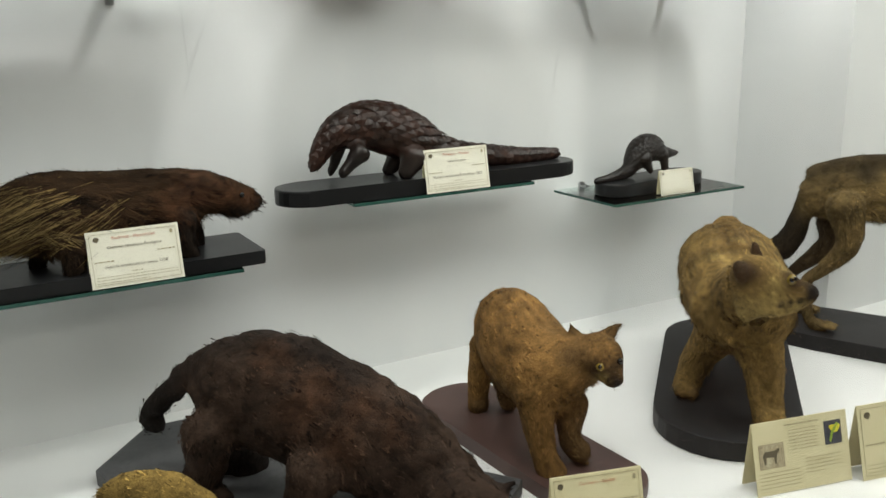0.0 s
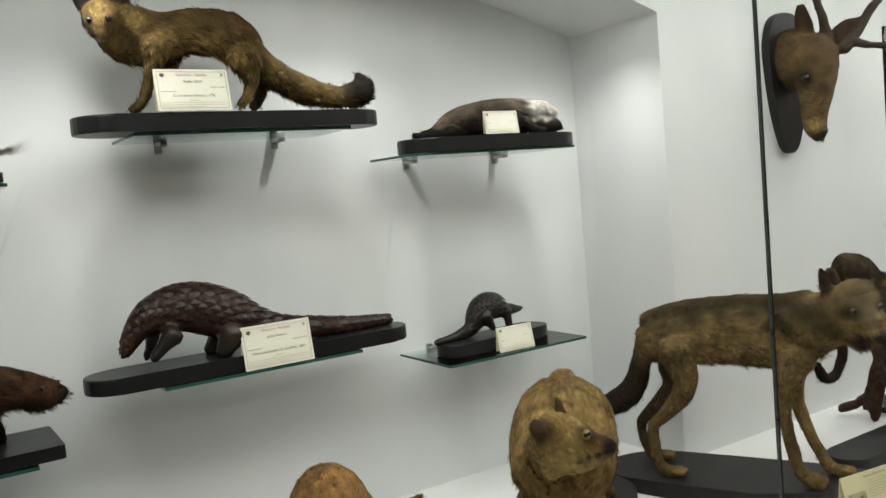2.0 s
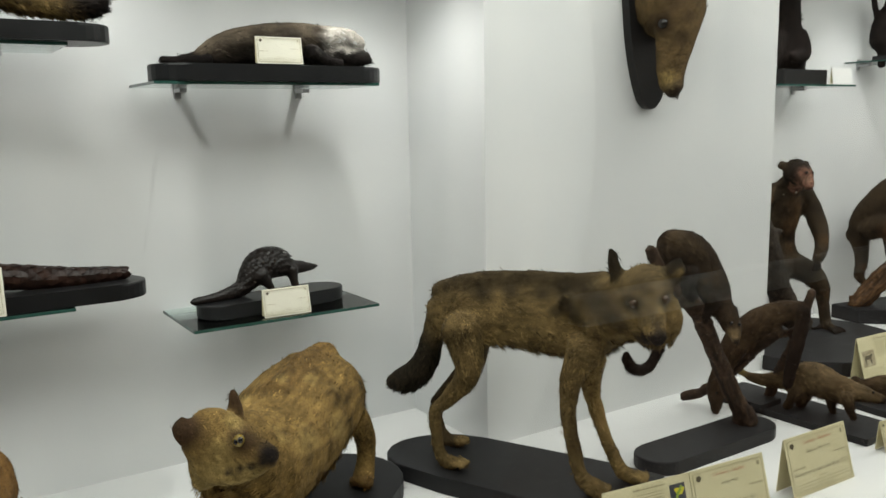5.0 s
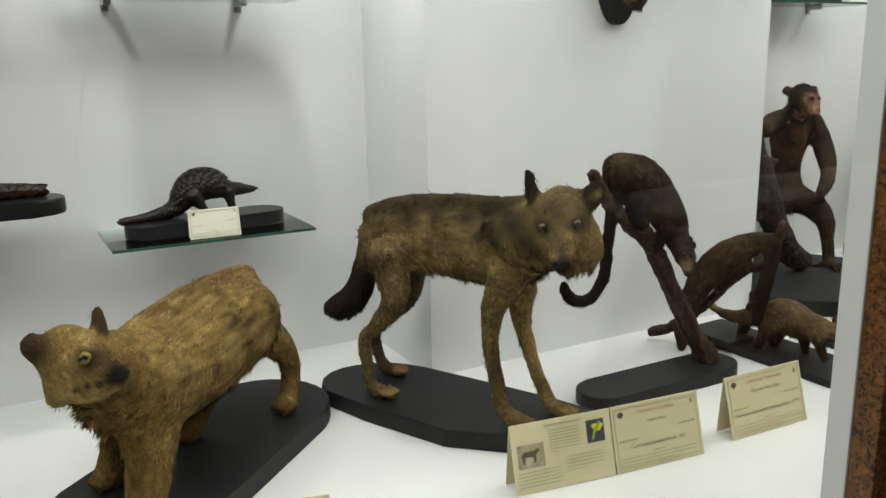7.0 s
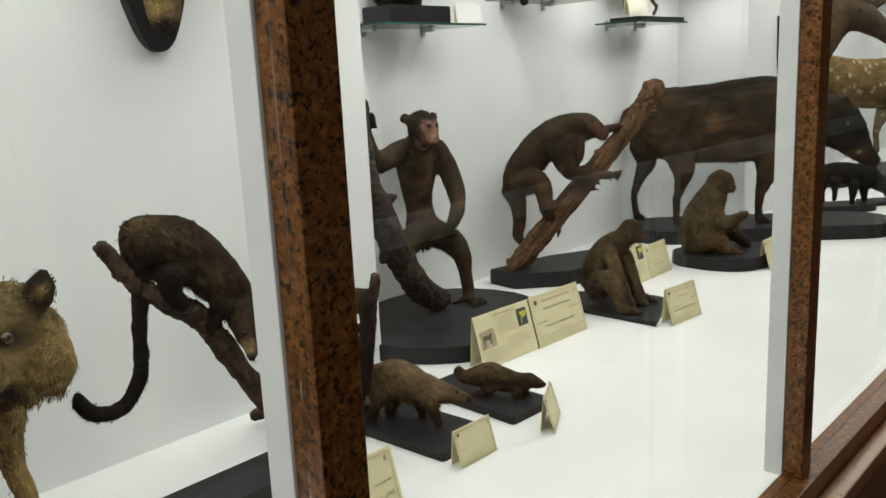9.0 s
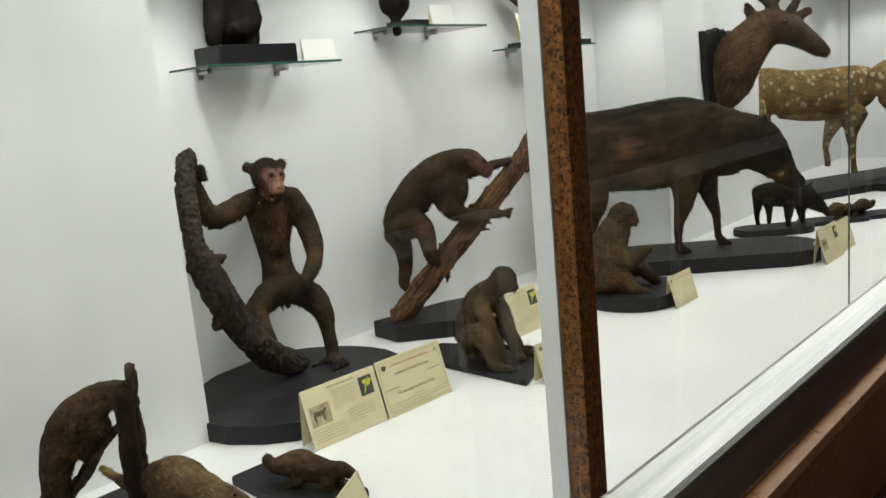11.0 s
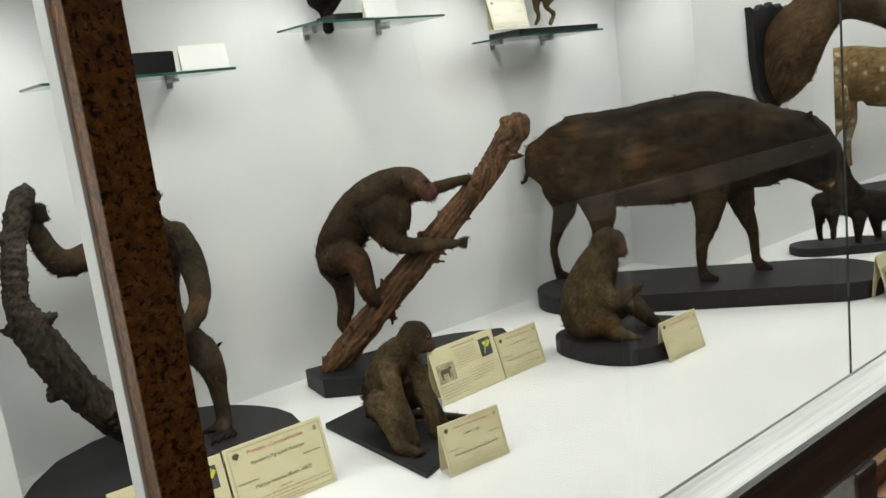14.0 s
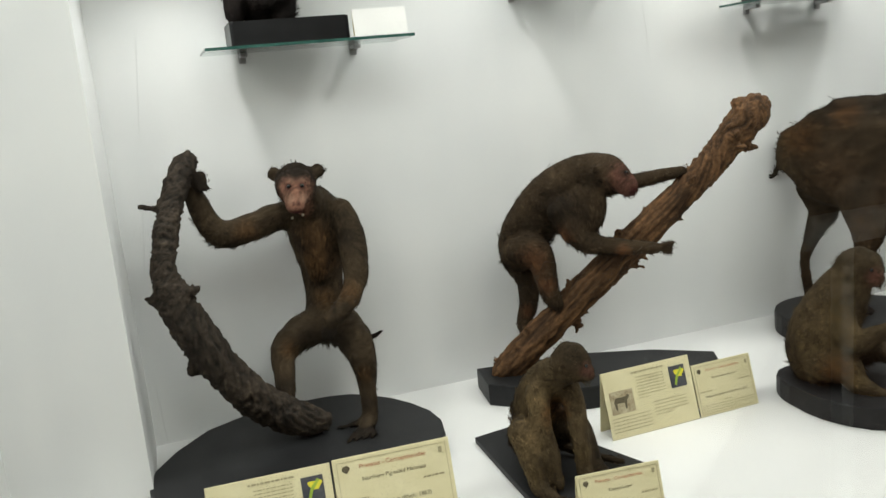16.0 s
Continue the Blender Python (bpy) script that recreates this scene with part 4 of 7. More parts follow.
tawny.limb(TAWNY_DARK, 1, (-0.310, 0.070, 0.076, 0.016), (-0.288, 0.072, 0.073, 0.013))
tawny.limb(TAWNY_DARK, 1, (-0.060, -0.113, 0.076, 0.016), (-0.038, -0.115, 0.073, 0.013))
tawny.limb(TAWNY_DARK, 1, (-0.060, -0.093, 0.076, 0.016), (-0.038, -0.093, 0.073, 0.013))
tawny.limb(TAWNY_DARK, 1, (-0.060, -0.073, 0.076, 0.016), (-0.038, -0.071, 0.073, 0.013))
tawny.limb(TAWNY_DARK, 1, (0.359, 0.106, 0.076, 0.016), (0.381, 0.104, 0.073, 0.013))
tawny.limb(TAWNY_DARK, 1, (0.359, 0.126, 0.076, 0.016), (0.381, 0.126, 0.073, 0.013))
tawny.limb(TAWNY_DARK, 1, (0.359, 0.146, 0.076, 0.016), (0.381, 0.148, 0.073, 0.013))
tawny.limb(TAWNY_DARK, 1, (0.202, -0.127, 0.076, 0.016), (0.224, -0.129, 0.073, 0.013))
tawny.limb(TAWNY_DARK, 1, (0.202, -0.107, 0.076, 0.016), (0.224, -0.107, 0.073, 0.013))
tawny.limb(TAWNY_DARK, 1, (0.202, -0.087, 0.076, 0.016), (0.224, -0.085, 0.073, 0.013))
tawny_thing = mount("mounted_tawny_cat", tawny, "stuffed tawny golden-brown wild cat with yellow eyes and dark round ears", "stuffed animal", fur=12000, length=0.020, voxel=0.008)


# jungle cat
cat = Figure(pose(1.14, 1.63, 0.437, 0, 0, -29))
cat.limb(GINGER, 1, (-0.050, 0.180, 0.317, 0.077), (-0.036, 0.120, 0.310, 0.100), (-0.020, 0.030, 0.291, 0.113), (0.009, -0.060, 0.272, 0.112), (0.049, -0.130, 0.253, 0.099))
cat.limb(GINGER, 1, (0.062, -0.130, 0.278, 0.076), (0.103, -0.130, 0.299, 0.067), (0.136, -0.130, 0.305, 0.060))
cat.limb(GINGER_DARK, 1, (0.141, -0.140, 0.323, 0.055), (0.155, -0.170, 0.321, 0.056), (0.167, -0.200, 0.305, 0.038), (0.177, -0.220, 0.285, 0.024))
cat.limb(GINGER_DARK, 0.5, (0.104, -0.120, 0.335, 0.025), (0.098, -0.110, 0.360, 0.019), (0.091, -0.110, 0.383, 0.010))
cat.limb(GINGER_DARK, 0.5, (0.094, -0.110, 0.383, 0.006), (0.084, -0.110, 0.398, 0.004), (0.078, -0.110, 0.406, 0.002))
cat.limb(GINGER_DARK, 0.5, (0.163, -0.130, 0.352, 0.025), (0.188, -0.130, 0.374, 0.019), (0.203, -0.130, 0.388, 0.009), (0.216, -0.130, 0.392, 0.004))
cat.limb(GINGER, 1, (-0.095, 0.170, 0.231, 0.051), (-0.114, 0.170, 0.147, 0.036), (-0.122, 0.170, 0.079, 0.030), (-0.122, 0.160, 0.046, 0.031))
# inner hind leg coloured darker than its twin, as painted shade
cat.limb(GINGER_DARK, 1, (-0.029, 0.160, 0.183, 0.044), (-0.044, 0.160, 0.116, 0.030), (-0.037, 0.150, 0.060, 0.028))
cat.limb(GINGER, 1, (-0.001, -0.150, 0.237, 0.054), (0.011, -0.170, 0.143, 0.037), (0.024, -0.180, 0.074, 0.032), (0.041, -0.190, 0.037, 0.036), (0.057, -0.190, 0.015, 0.028))
# inner foreleg: shade put into the coat colour here too
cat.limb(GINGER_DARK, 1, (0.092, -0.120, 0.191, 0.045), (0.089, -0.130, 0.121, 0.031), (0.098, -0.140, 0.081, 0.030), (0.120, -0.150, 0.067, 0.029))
cat.mark(GINGER_MASK, (0.121, -0.325, 0.362), (0.167, -0.093, 0.264), 0.0198, 1)
cat.mark(GINGER_MASK, (0.163, -0.325, 0.377), (0.215, -0.093, 0.281), 0.0158, 1)
cat.mark(GINGER_MASK, (0.150, -0.324, 0.335), (0.200, -0.094, 0.234), 0.0146, 1)
cat.mark(DARK_NOSE, (0.162, -0.323, 0.321), (0.213, -0.094, 0.219), 0.0133, 1)
cat.mark(DARK_NOSE, (0.120, -0.323, 0.312), (0.166, -0.094, 0.208), 0.0080, 1)
cat.mark(DARK_NOSE, (0.140, -0.323, 0.303), (0.188, -0.094, 0.198), 0.0080, 1)
cat.mark(TAWNY_PALE, (0.125, -0.324, 0.336), (0.171, -0.094, 0.234), 0.0146, 0.7)
cat.mark(GINGER, (0.130, -0.326, 0.407), (0.177, -0.092, 0.314), 0.0328, 0.8)
cat.bead(EYE_AMBER, (0.121, -0.325, 0.365), (0.167, -0.093, 0.267), 0.0099)
cat.bead(EYE_DARK, (0.164, -0.325, 0.377), (0.216, -0.093, 0.281), 0.0079)
cat.mark(GINGER_DARK, (-0.122, 0.016, 0.109), (-0.112, 0.247, -0.001), 0.0318, 1)
cat.mark(GINGER_DARK, (-0.041, 0.016, 0.124), (-0.022, 0.247, 0.015), 0.0317, 1)
cat.mark(GINGER_DARK, (0.070, -0.247, 0.361), (0.108, -0.012, 0.265), 0.0274, 0.8)
cat.mark(GINGER_DARK, (0.045, -0.149, 0.393), (0.078, 0.089, 0.305), 0.0215, 0.6)
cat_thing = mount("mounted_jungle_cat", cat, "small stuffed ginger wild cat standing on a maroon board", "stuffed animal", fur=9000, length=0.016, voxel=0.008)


# large dark cat
panther = Figure(pose(0.42, 1.78, 0.437, 0, 0, -48))
panther.limb(PANTHER, 0.7, (-0.053, 0.000, 0.278, 0.080), (0.015, 0.000, 0.286, 0.122), (0.131, 0.000, 0.273, 0.140), (0.256, 0.000, 0.248, 0.141), (0.375, 0.000, 0.198, 0.139), (0.478, 0.000, 0.132, 0.115), (0.567, 0.000, 0.093, 0.079))
panther.limb(PANTHER_DARK, 1, (-0.065, 0.000, 0.335, 0.040), (0.010, 0.000, 0.376, 0.038), (0.114, 0.000, 0.402, 0.036), (0.224, 0.000, 0.384, 0.038), (0.330, 0.000, 0.318, 0.042))
panther.limb(PANTHER, 1, (0.546, -0.050, 0.132, 0.072), (0.616, -0.080, 0.136, 0.059), (0.668, -0.100, 0.139, 0.037))
panther.limb(PANTHER_DARK, 0.7, (0.619, -0.050, 0.158, 0.022), (0.655, -0.050, 0.170, 0.018), (0.681, -0.050, 0.194, 0.010))
panther.limb(PANTHER_DARK, 1, (-0.086, 0.000, 0.330, 0.034), (-0.155, 0.000, 0.272, 0.030), (-0.218, 0.000, 0.216, 0.027), (-0.244, 0.000, 0.180, 0.024), (-0.216, 0.000, 0.166, 0.022))
panther.limb(PANTHER, 1, (-0.013, -0.080, 0.222, 0.065), (-0.030, -0.080, 0.135, 0.048), (-0.052, -0.080, 0.075, 0.039), (-0.029, -0.080, 0.050, 0.036), (0.013, -0.080, 0.042, 0.030))
# far hind leg in the darker coat colour, its shade painted in
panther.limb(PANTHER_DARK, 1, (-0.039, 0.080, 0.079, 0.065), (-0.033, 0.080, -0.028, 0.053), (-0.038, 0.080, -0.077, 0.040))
panther.limb(PANTHER, 1, (0.261, -0.100, 0.179, 0.062), (0.228, -0.100, 0.092, 0.046), (0.207, -0.100, -0.009, 0.037), (0.204, -0.100, -0.045, 0.038))
# far foreleg likewise darkened by colour to stand for shade
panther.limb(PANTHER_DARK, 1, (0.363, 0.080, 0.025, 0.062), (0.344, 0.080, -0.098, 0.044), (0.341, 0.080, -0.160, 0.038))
panther.mark(PORC_RED, (0.189, -0.127, 0.425), (0.063, 0.076, 0.331), 0.0378, 0.45)
panther.mark(PORC_RED, (0.289, -0.129, 0.376), (0.176, 0.077, 0.273), 0.0436, 0.45)
panther.mark(PORC_RED, (0.388, -0.131, 0.353), (0.289, 0.079, 0.244), 0.0307, 0.45)
panther.mark(PORC_RED, (0.460, -0.132, 0.314), (0.370, 0.079, 0.199), 0.0365, 0.45)
panther.mark(PORC_RED, (0.230, -0.125, 0.304), (0.113, 0.075, 0.194), 0.0382, 0.45)
panther.mark(PORC_RED, (0.331, -0.126, 0.255), (0.227, 0.076, 0.137), 0.0377, 0.45)
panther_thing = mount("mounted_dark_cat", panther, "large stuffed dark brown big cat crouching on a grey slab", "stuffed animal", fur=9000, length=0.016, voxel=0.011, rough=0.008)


# yellow small animal
yellow = Figure(pose(0.36, 1.45, 0.437, 0, 0, -29))
yellow.limb(OCHRE, 0.9, (-0.285, 0.000, 0.199, 0.026), (-0.239, 0.000, 0.216, 0.039), (-0.184, 0.000, 0.217, 0.041), (-0.135, 0.000, 0.211, 0.036), (-0.109, 0.000, 0.195, 0.021))
yellow.limb(OCHRE, 1, (-0.125, 0.000, 0.201, 0.026), (-0.088, 0.000, 0.188, 0.024), (-0.067, 0.000, 0.175, 0.014))
yellow.limb(OCHRE, 1, (-0.253, 0.000, 0.192, 0.019), (-0.263, 0.000, 0.142, 0.014), (-0.271, 0.000, 0.073, 0.011), (-0.278, 0.000, 0.014, 0.012))
yellow.limb(OCHRE, 1, (-0.138, 0.000, 0.189, 0.019), (-0.140, 0.000, 0.139, 0.014), (-0.148, 0.000, 0.069, 0.011), (-0.153, 0.000, 0.011, 0.012))
yellow_thing = mount("mounted_small_mammal", yellow, "small stuffed ochre-yellow mammal seen from behind", "stuffed animal", fur=2500, length=0.012, voxel=0.008)


# porcupine
porc = Figure(pose(0.25, 2.14, 0.975, 0, 0, 3))
porc.limb(PORC, 0.75, (-0.286, 0.000, 0.127, 0.042), (-0.227, 0.000, 0.138, 0.074), (-0.143, 0.000, 0.137, 0.100), (-0.045, 0.000, 0.121, 0.106), (0.074, 0.000, 0.124, 0.098), (0.160, 0.000, 0.136, 0.080), (0.222, 0.000, 0.143, 0.062), (0.280, 0.000, 0.134, 0.048), (0.328, 0.000, 0.116, 0.040), (0.362, 0.000, 0.106, 0.032), (0.378, 0.000, 0.107, 0.020))
porc.limb(PORC_DARK, 0.8, (0.296, 0.000, 0.100, 0.032), (0.330, 0.000, 0.084, 0.022), (0.346, 0.000, 0.074, 0.012))
porc.limb(PORC_DARK, 1, (0.160, -0.050, 0.095, 0.036), (0.156, -0.060, 0.046, 0.027), (0.163, -0.060, 0.016, 0.027), (0.170, -0.060, -0.003, 0.024))
porc.limb(PORC_DARK, 1, (0.190, 0.040, 0.090, 0.030), (0.215, 0.050, 0.030, 0.023), (0.218, 0.050, -0.008, 0.021), (0.217, 0.050, -0.025, 0.020))
porc.limb(PORC_DARK, 1, (-0.099, -0.060, 0.070, 0.044), (-0.104, -0.060, 0.030, 0.029), (-0.105, -0.060, -0.000, 0.026))
porc.limb(PORC_DARK, 1, (-0.148, 0.050, 0.056, 0.032), (-0.167, 0.050, 0.023, 0.022), (-0.173, 0.050, -0.004, 0.019))
porc.bead(EYE_DARK, (0.275, -0.180, 0.158), (0.354, 0.060, 0.112), 0.0074)
porc.mark(PORC_DARK, (0.326, -0.168, 0.134), (0.410, 0.069, 0.087), 0.0166, 1)
porc.mark(PORC_RED, (0.152, -0.203, 0.196), (0.217, 0.042, 0.154), 0.0425, 0.8)
porc.mark(PORC_RED, (0.231, -0.201, 0.173), (0.305, 0.040, 0.129), 0.0363, 0.8)
porc.mark(PORC_RED, (0.095, -0.203, 0.150), (0.153, 0.042, 0.102), 0.0351, 0.8)
porc.mark(PORC_RED, (0.285, -0.199, 0.152), (0.365, 0.040, 0.106), 0.0221, 0.8)
porc_thing = mount("mounted_porcupine", porc, "stuffed dark brown porcupine with cream-banded quills on black board", "stuffed animal", fur=9000, length=0.035, voxel=0.009, quills=2200)


# Indian pangolin
pang = Figure(pose(1.17, 2.16, 1.1, 0, 0, 0))
pang.limb(PANG, 0.75, (-0.386, 0.000, 0.039, 0.009), (-0.371, 0.000, 0.069, 0.021), (-0.343, 0.000, 0.109, 0.035), (-0.299, 0.000, 0.142, 0.052), (-0.239, 0.000, 0.155, 0.066), (-0.169, 0.000, 0.146, 0.073), (-0.089, 0.000, 0.114, 0.071), (-0.016, 0.000, 0.079, 0.052), (0.061, 0.000, 0.054, 0.037), (0.181, 0.000, 0.034, 0.033), (0.307, 0.000, 0.021, 0.025), (0.395, 0.000, 0.019, 0.017), (0.440, 0.000, 0.020, 0.009))
pang.limb(PANG_DARK, 1, (-0.289, 0.040, 0.094, 0.023), (-0.302, 0.040, 0.050, 0.015), (-0.316, 0.040, 0.022, 0.012))
pang.limb(PANG_DARK, 1, (-0.255, -0.050, 0.091, 0.031), (-0.291, -0.050, 0.057, 0.019), (-0.316, -0.050, 0.033, 0.016))
pang.limb(PANG_DARK, 1, (-0.099, 0.040, 0.056, 0.036), (-0.125, 0.040, 0.025, 0.024), (-0.138, 0.040, 0.011, 0.020))
pang.limb(PANG_DARK, 1, (-0.089, -0.050, 0.066, 0.043), (-0.114, -0.050, 0.027, 0.029), (-0.127, -0.050, 0.012, 0.023))
pang_thing = mount("mounted_pangolin", pang, "large glossy dark brown scaly pangolin on a long black board", "stuffed animal", fur=0, voxel=0.008, scales=0.030)


# small pangolin
spang = Figure(pose(2.06, 2.22, 0.995, 0, 0, 8))
spang.limb(PANG_DARK, 0.8, (-0.263, 0.000, 0.008, 0.007), (-0.169, 0.000, 0.012, 0.015), (-0.097, 0.000, 0.028, 0.026), (-0.062, 0.000, 0.060, 0.042), (-0.028, 0.000, 0.088, 0.052), (0.022, 0.000, 0.092, 0.050), (0.066, 0.000, 0.076, 0.034))
spang.limb(PANG_DARK, 0.8, (0.070, 0.000, 0.074, 0.029), (0.112, 0.000, 0.068, 0.022), (0.152, 0.000, 0.064, 0.015), (0.186, 0.000, 0.063, 0.006))
spang.limb(PANG_DARK, 1, (0.076, -0.020, 0.071, 0.019), (0.080, -0.020, 0.037, 0.015), (0.086, -0.020, 0.014, 0.014))
spang.limb(PANG_DARK, 1, (-0.044, -0.030, 0.069, 0.026), (-0.018, -0.030, 0.036, 0.015), (-0.004, -0.030, 0.016, 0.013))
spang_thing = mount("mounted_small_pangolin", spang, "small black-brown scaly pangolin on a black oval board", "stuffed animal", fur=0, voxel=0.006, scales=0.018)


# jackal
jackal = Figure(pose(1.15, 2.14, 1.79, 0, 0, 0))
jackal.limb(JACKAL, 0.65, (-0.243, 0.000, 0.242, 0.058), (-0.169, 0.000, 0.226, 0.065), (-0.089, 0.000, 0.238, 0.064), (-0.008, 0.000, 0.234, 0.070), (0.048, 0.000, 0.207, 0.068), (0.079, 0.000, 0.180, 0.047))
jackal.limb(JACKAL_RED, 0.9, (0.011, 0.000, 0.259, 0.046), (0.058, 0.000, 0.228, 0.046))
jackal.limb(JACKAL, 0.9, (-0.235, 0.000, 0.242, 0.061), (-0.278, 0.000, 0.256, 0.050), (-0.314, 0.000, 0.258, 0.045))
jackal.limb(JACKAL, 1, (-0.329, -0.020, 0.264, 0.053), (-0.342, -0.050, 0.240, 0.043), (-0.355, -0.075, 0.216, 0.026), (-0.361, -0.085, 0.200, 0.016))
jackal.limb(BLACKFUR, 0.4, (-0.364, 0.000, 0.291, 0.024), (-0.374, 0.000, 0.320, 0.027), (-0.379, 0.000, 0.360, 0.018), (-0.379, 0.000, 0.395, 0.006))
jackal.limb(BLACKFUR, 0.4, (-0.287, 0.000, 0.297, 0.026), (-0.275, 0.000, 0.328, 0.027), (-0.264, 0.000, 0.371, 0.019), (-0.258, 0.000, 0.404, 0.006))
jackal.limb(JACKAL, 0.8, (-0.335, -0.040, 0.201, 0.028), (-0.286, 0.000, 0.184, 0.036), (-0.221, 0.000, 0.170, 0.036))
jackal.limb(JACKAL, 1, (-0.202, -0.050, 0.181, 0.043), (-0.227, -0.050, 0.112, 0.021), (-0.252, -0.050, 0.052, 0.016), (-0.270, -0.050, 0.023, 0.014), (-0.290, -0.050, 0.017, 0.013))
# leg on the wall side, darker coat colour painted in as shade
jackal.limb(JACKAL_DARK, 1, (-0.143, 0.050, 0.201, 0.038), (-0.152, 0.050, 0.113, 0.020), (-0.164, 0.050, 0.034, 0.015))
jackal.limb(JACKAL, 1, (0.034, -0.050, 0.162, 0.053), (0.052, -0.050, 0.098, 0.026), (0.040, -0.050, 0.058, 0.017), (0.011, -0.050, 0.021, 0.015))
# other leg on the wall side, shaded by its colour as well
jackal.limb(JACKAL_DARK, 1, (0.105, 0.050, 0.164, 0.040), (0.124, 0.050, 0.097, 0.022), (0.107, 0.050, 0.055, 0.018), (0.087, 0.050, 0.030, 0.016))
jackal.limb(JACKAL, 1, (0.089, 0.000, 0.196, 0.028), (0.119, 0.000, 0.147, 0.038), (0.169, 0.000, 0.106, 0.043), (0.247, 0.000, 0.069, 0.042), (0.331, 0.000, 0.051, 0.035), (0.381, 0.000, 0.054, 0.030))
jackal.limb(BLACKFUR, 1, (0.360, 0.000, 0.050, 0.033), (0.415, 0.000, 0.061, 0.042), (0.445, 0.000, 0.078, 0.034), (0.436, 0.000, 0.103, 0.022), (0.418, 0.000, 0.128, 0.008))
jackal.mark(DARK_NOSE, (-0.392, -0.224, 0.175), (-0.342, 0.022, 0.225), 0.0131, 1)
jackal.mark(TOOTH, (-0.387, -0.224, 0.163), (-0.336, 0.022, 0.212), 0.0066, 1)
jackal.mark(JACKAL_PALE, (-0.379, -0.223, 0.181), (-0.327, 0.022, 0.232), 0.0146, 1)
jackal.mark(JACKAL_PALE, (-0.381, -0.223, 0.205), (-0.330, 0.022, 0.259), 0.0160, 0.7)
jackal.mark(JACKAL_DARK, (-0.360, -0.223, 0.214), (-0.306, 0.022, 0.268), 0.0146, 1)
jackal.mark(JACKAL_DARK, (-0.404, -0.223, 0.206), (-0.355, 0.022, 0.261), 0.0145, 1)
jackal.mark(JACKAL_PALE, (-0.369, -0.203, 0.237), (-0.317, 0.042, 0.293), 0.0177, 0.5)
jackal.bead(EYE_DARK, (-0.359, -0.223, 0.215), (-0.306, 0.022, 0.270), 0.0088)
jackal.bead(EYE_DARK, (-0.404, -0.223, 0.209), (-0.355, 0.022, 0.264), 0.0080)
jackal.mark(JACKAL_PALE, (-0.279, -0.202, 0.199), (-0.217, 0.041, 0.251), 0.0302, 0.6)
jackal.mark(JACKAL_PALE, (-0.241, -0.201, 0.173), (-0.174, 0.041, 0.222), 0.0381, 0.6)
jackal.mark(JACKAL_PALE, (-0.185, -0.201, 0.160), (-0.113, 0.040, 0.207), 0.0464, 0.6)
jackal.mark(JACKAL_PALE, (-0.113, -0.199, 0.147), (-0.033, 0.040, 0.193), 0.0394, 0.6)
jackal.mark(JACKAL_PALE, (-0.037, -0.198, 0.142), (0.050, 0.039, 0.186), 0.0321, 0.6)
jackal.mark(JACKAL_PALE, (-0.261, -0.202, 0.116), (-0.196, 0.041, 0.159), 0.0228, 0.6)
jackal.mark(JACKAL_PALE, (-0.295, -0.204, 0.059), (-0.234, 0.042, 0.096), 0.0196, 0.6)
jackal.mark(JACKAL_PALE, (-0.017, -0.199, 0.030), (0.072, 0.039, 0.062), 0.0194, 0.6)
jackal.mark(JACKAL_DARK, (-0.294, -0.183, 0.147), (-0.234, 0.062, 0.193), 0.0303, 0.7)
jackal.mark(JACKAL_DARK, (-0.200, -0.180, 0.235), (-0.131, 0.060, 0.290), 0.0310, 0.7)
jackal.mark(JACKAL_DARK, (-0.111, -0.178, 0.242), (-0.033, 0.059, 0.297), 0.0317, 0.7)
jackal.mark(JACKAL_DARK, (-0.050, -0.177, 0.242), (0.034, 0.058, 0.297), 0.0322, 0.7)
jackal.mark(JACKAL_DARK, (0.123, -0.175, 0.032), (0.225, 0.057, 0.063), 0.0337, 0.7)
jackal.mark(JACKAL_DARK, (0.190, -0.174, 0.007), (0.298, 0.056, 0.036), 0.0257, 0.7)
jackal.mark(JACKAL_DARK, (0.051, -0.176, 0.147), (0.146, 0.058, 0.192), 0.0248, 0.7)
jackal_thing = mount("mounted_jackal", jackal, "stuffed golden-brown jackal with bushy black-tipped tail on black board", "stuffed animal", fur=11000, length=0.024, voxel=0.009)


# honey badger
ratel = Figure(pose(2.06, 2.16, 1.7, 0, 0, 0))
ratel.limb(BLACKFUR, 0.8, (-0.253, 0.000, 0.014, 0.013), (-0.185, 0.000, 0.020, 0.024), (-0.114, 0.000, 0.036, 0.036), (-0.009, 0.000, 0.049, 0.044), (0.100, 0.000, 0.054, 0.047), (0.204, 0.000, 0.051, 0.043), (0.288, 0.000, 0.037, 0.035), (0.350, 0.000, 0.031, 0.022))
ratel.limb(RATEL_GREY, 1, (-0.194, 0.000, 0.031, 0.021), (-0.113, 0.000, 0.060, 0.038), (-0.008, 0.000, 0.080, 0.044), (0.102, 0.000, 0.087, 0.047), (0.194, 0.000, 0.086, 0.043))
ratel.limb(RATEL_WHITE, 1, (0.206, 0.000, 0.090, 0.037), (0.278, 0.000, 0.089, 0.034), (0.326, 0.000, 0.075, 0.022))
ratel.limb(BLACKFUR, 1, (0.125, -0.060, 0.041, 0.026), (0.181, -0.060, 0.016, 0.017), (0.228, -0.060, 0.009, 0.014))
ratel.limb(BLACKFUR, 1, (-0.185, -0.050, 0.010, 0.019), (-0.261, -0.050, 0.006, 0.014), (-0.317, -0.050, 0.008, 0.011))
ratel.mark(BLACKFUR, (-0.213, -0.166, 0.049), (-0.082, 0.052, 0.071), 0.0261, 0.45)
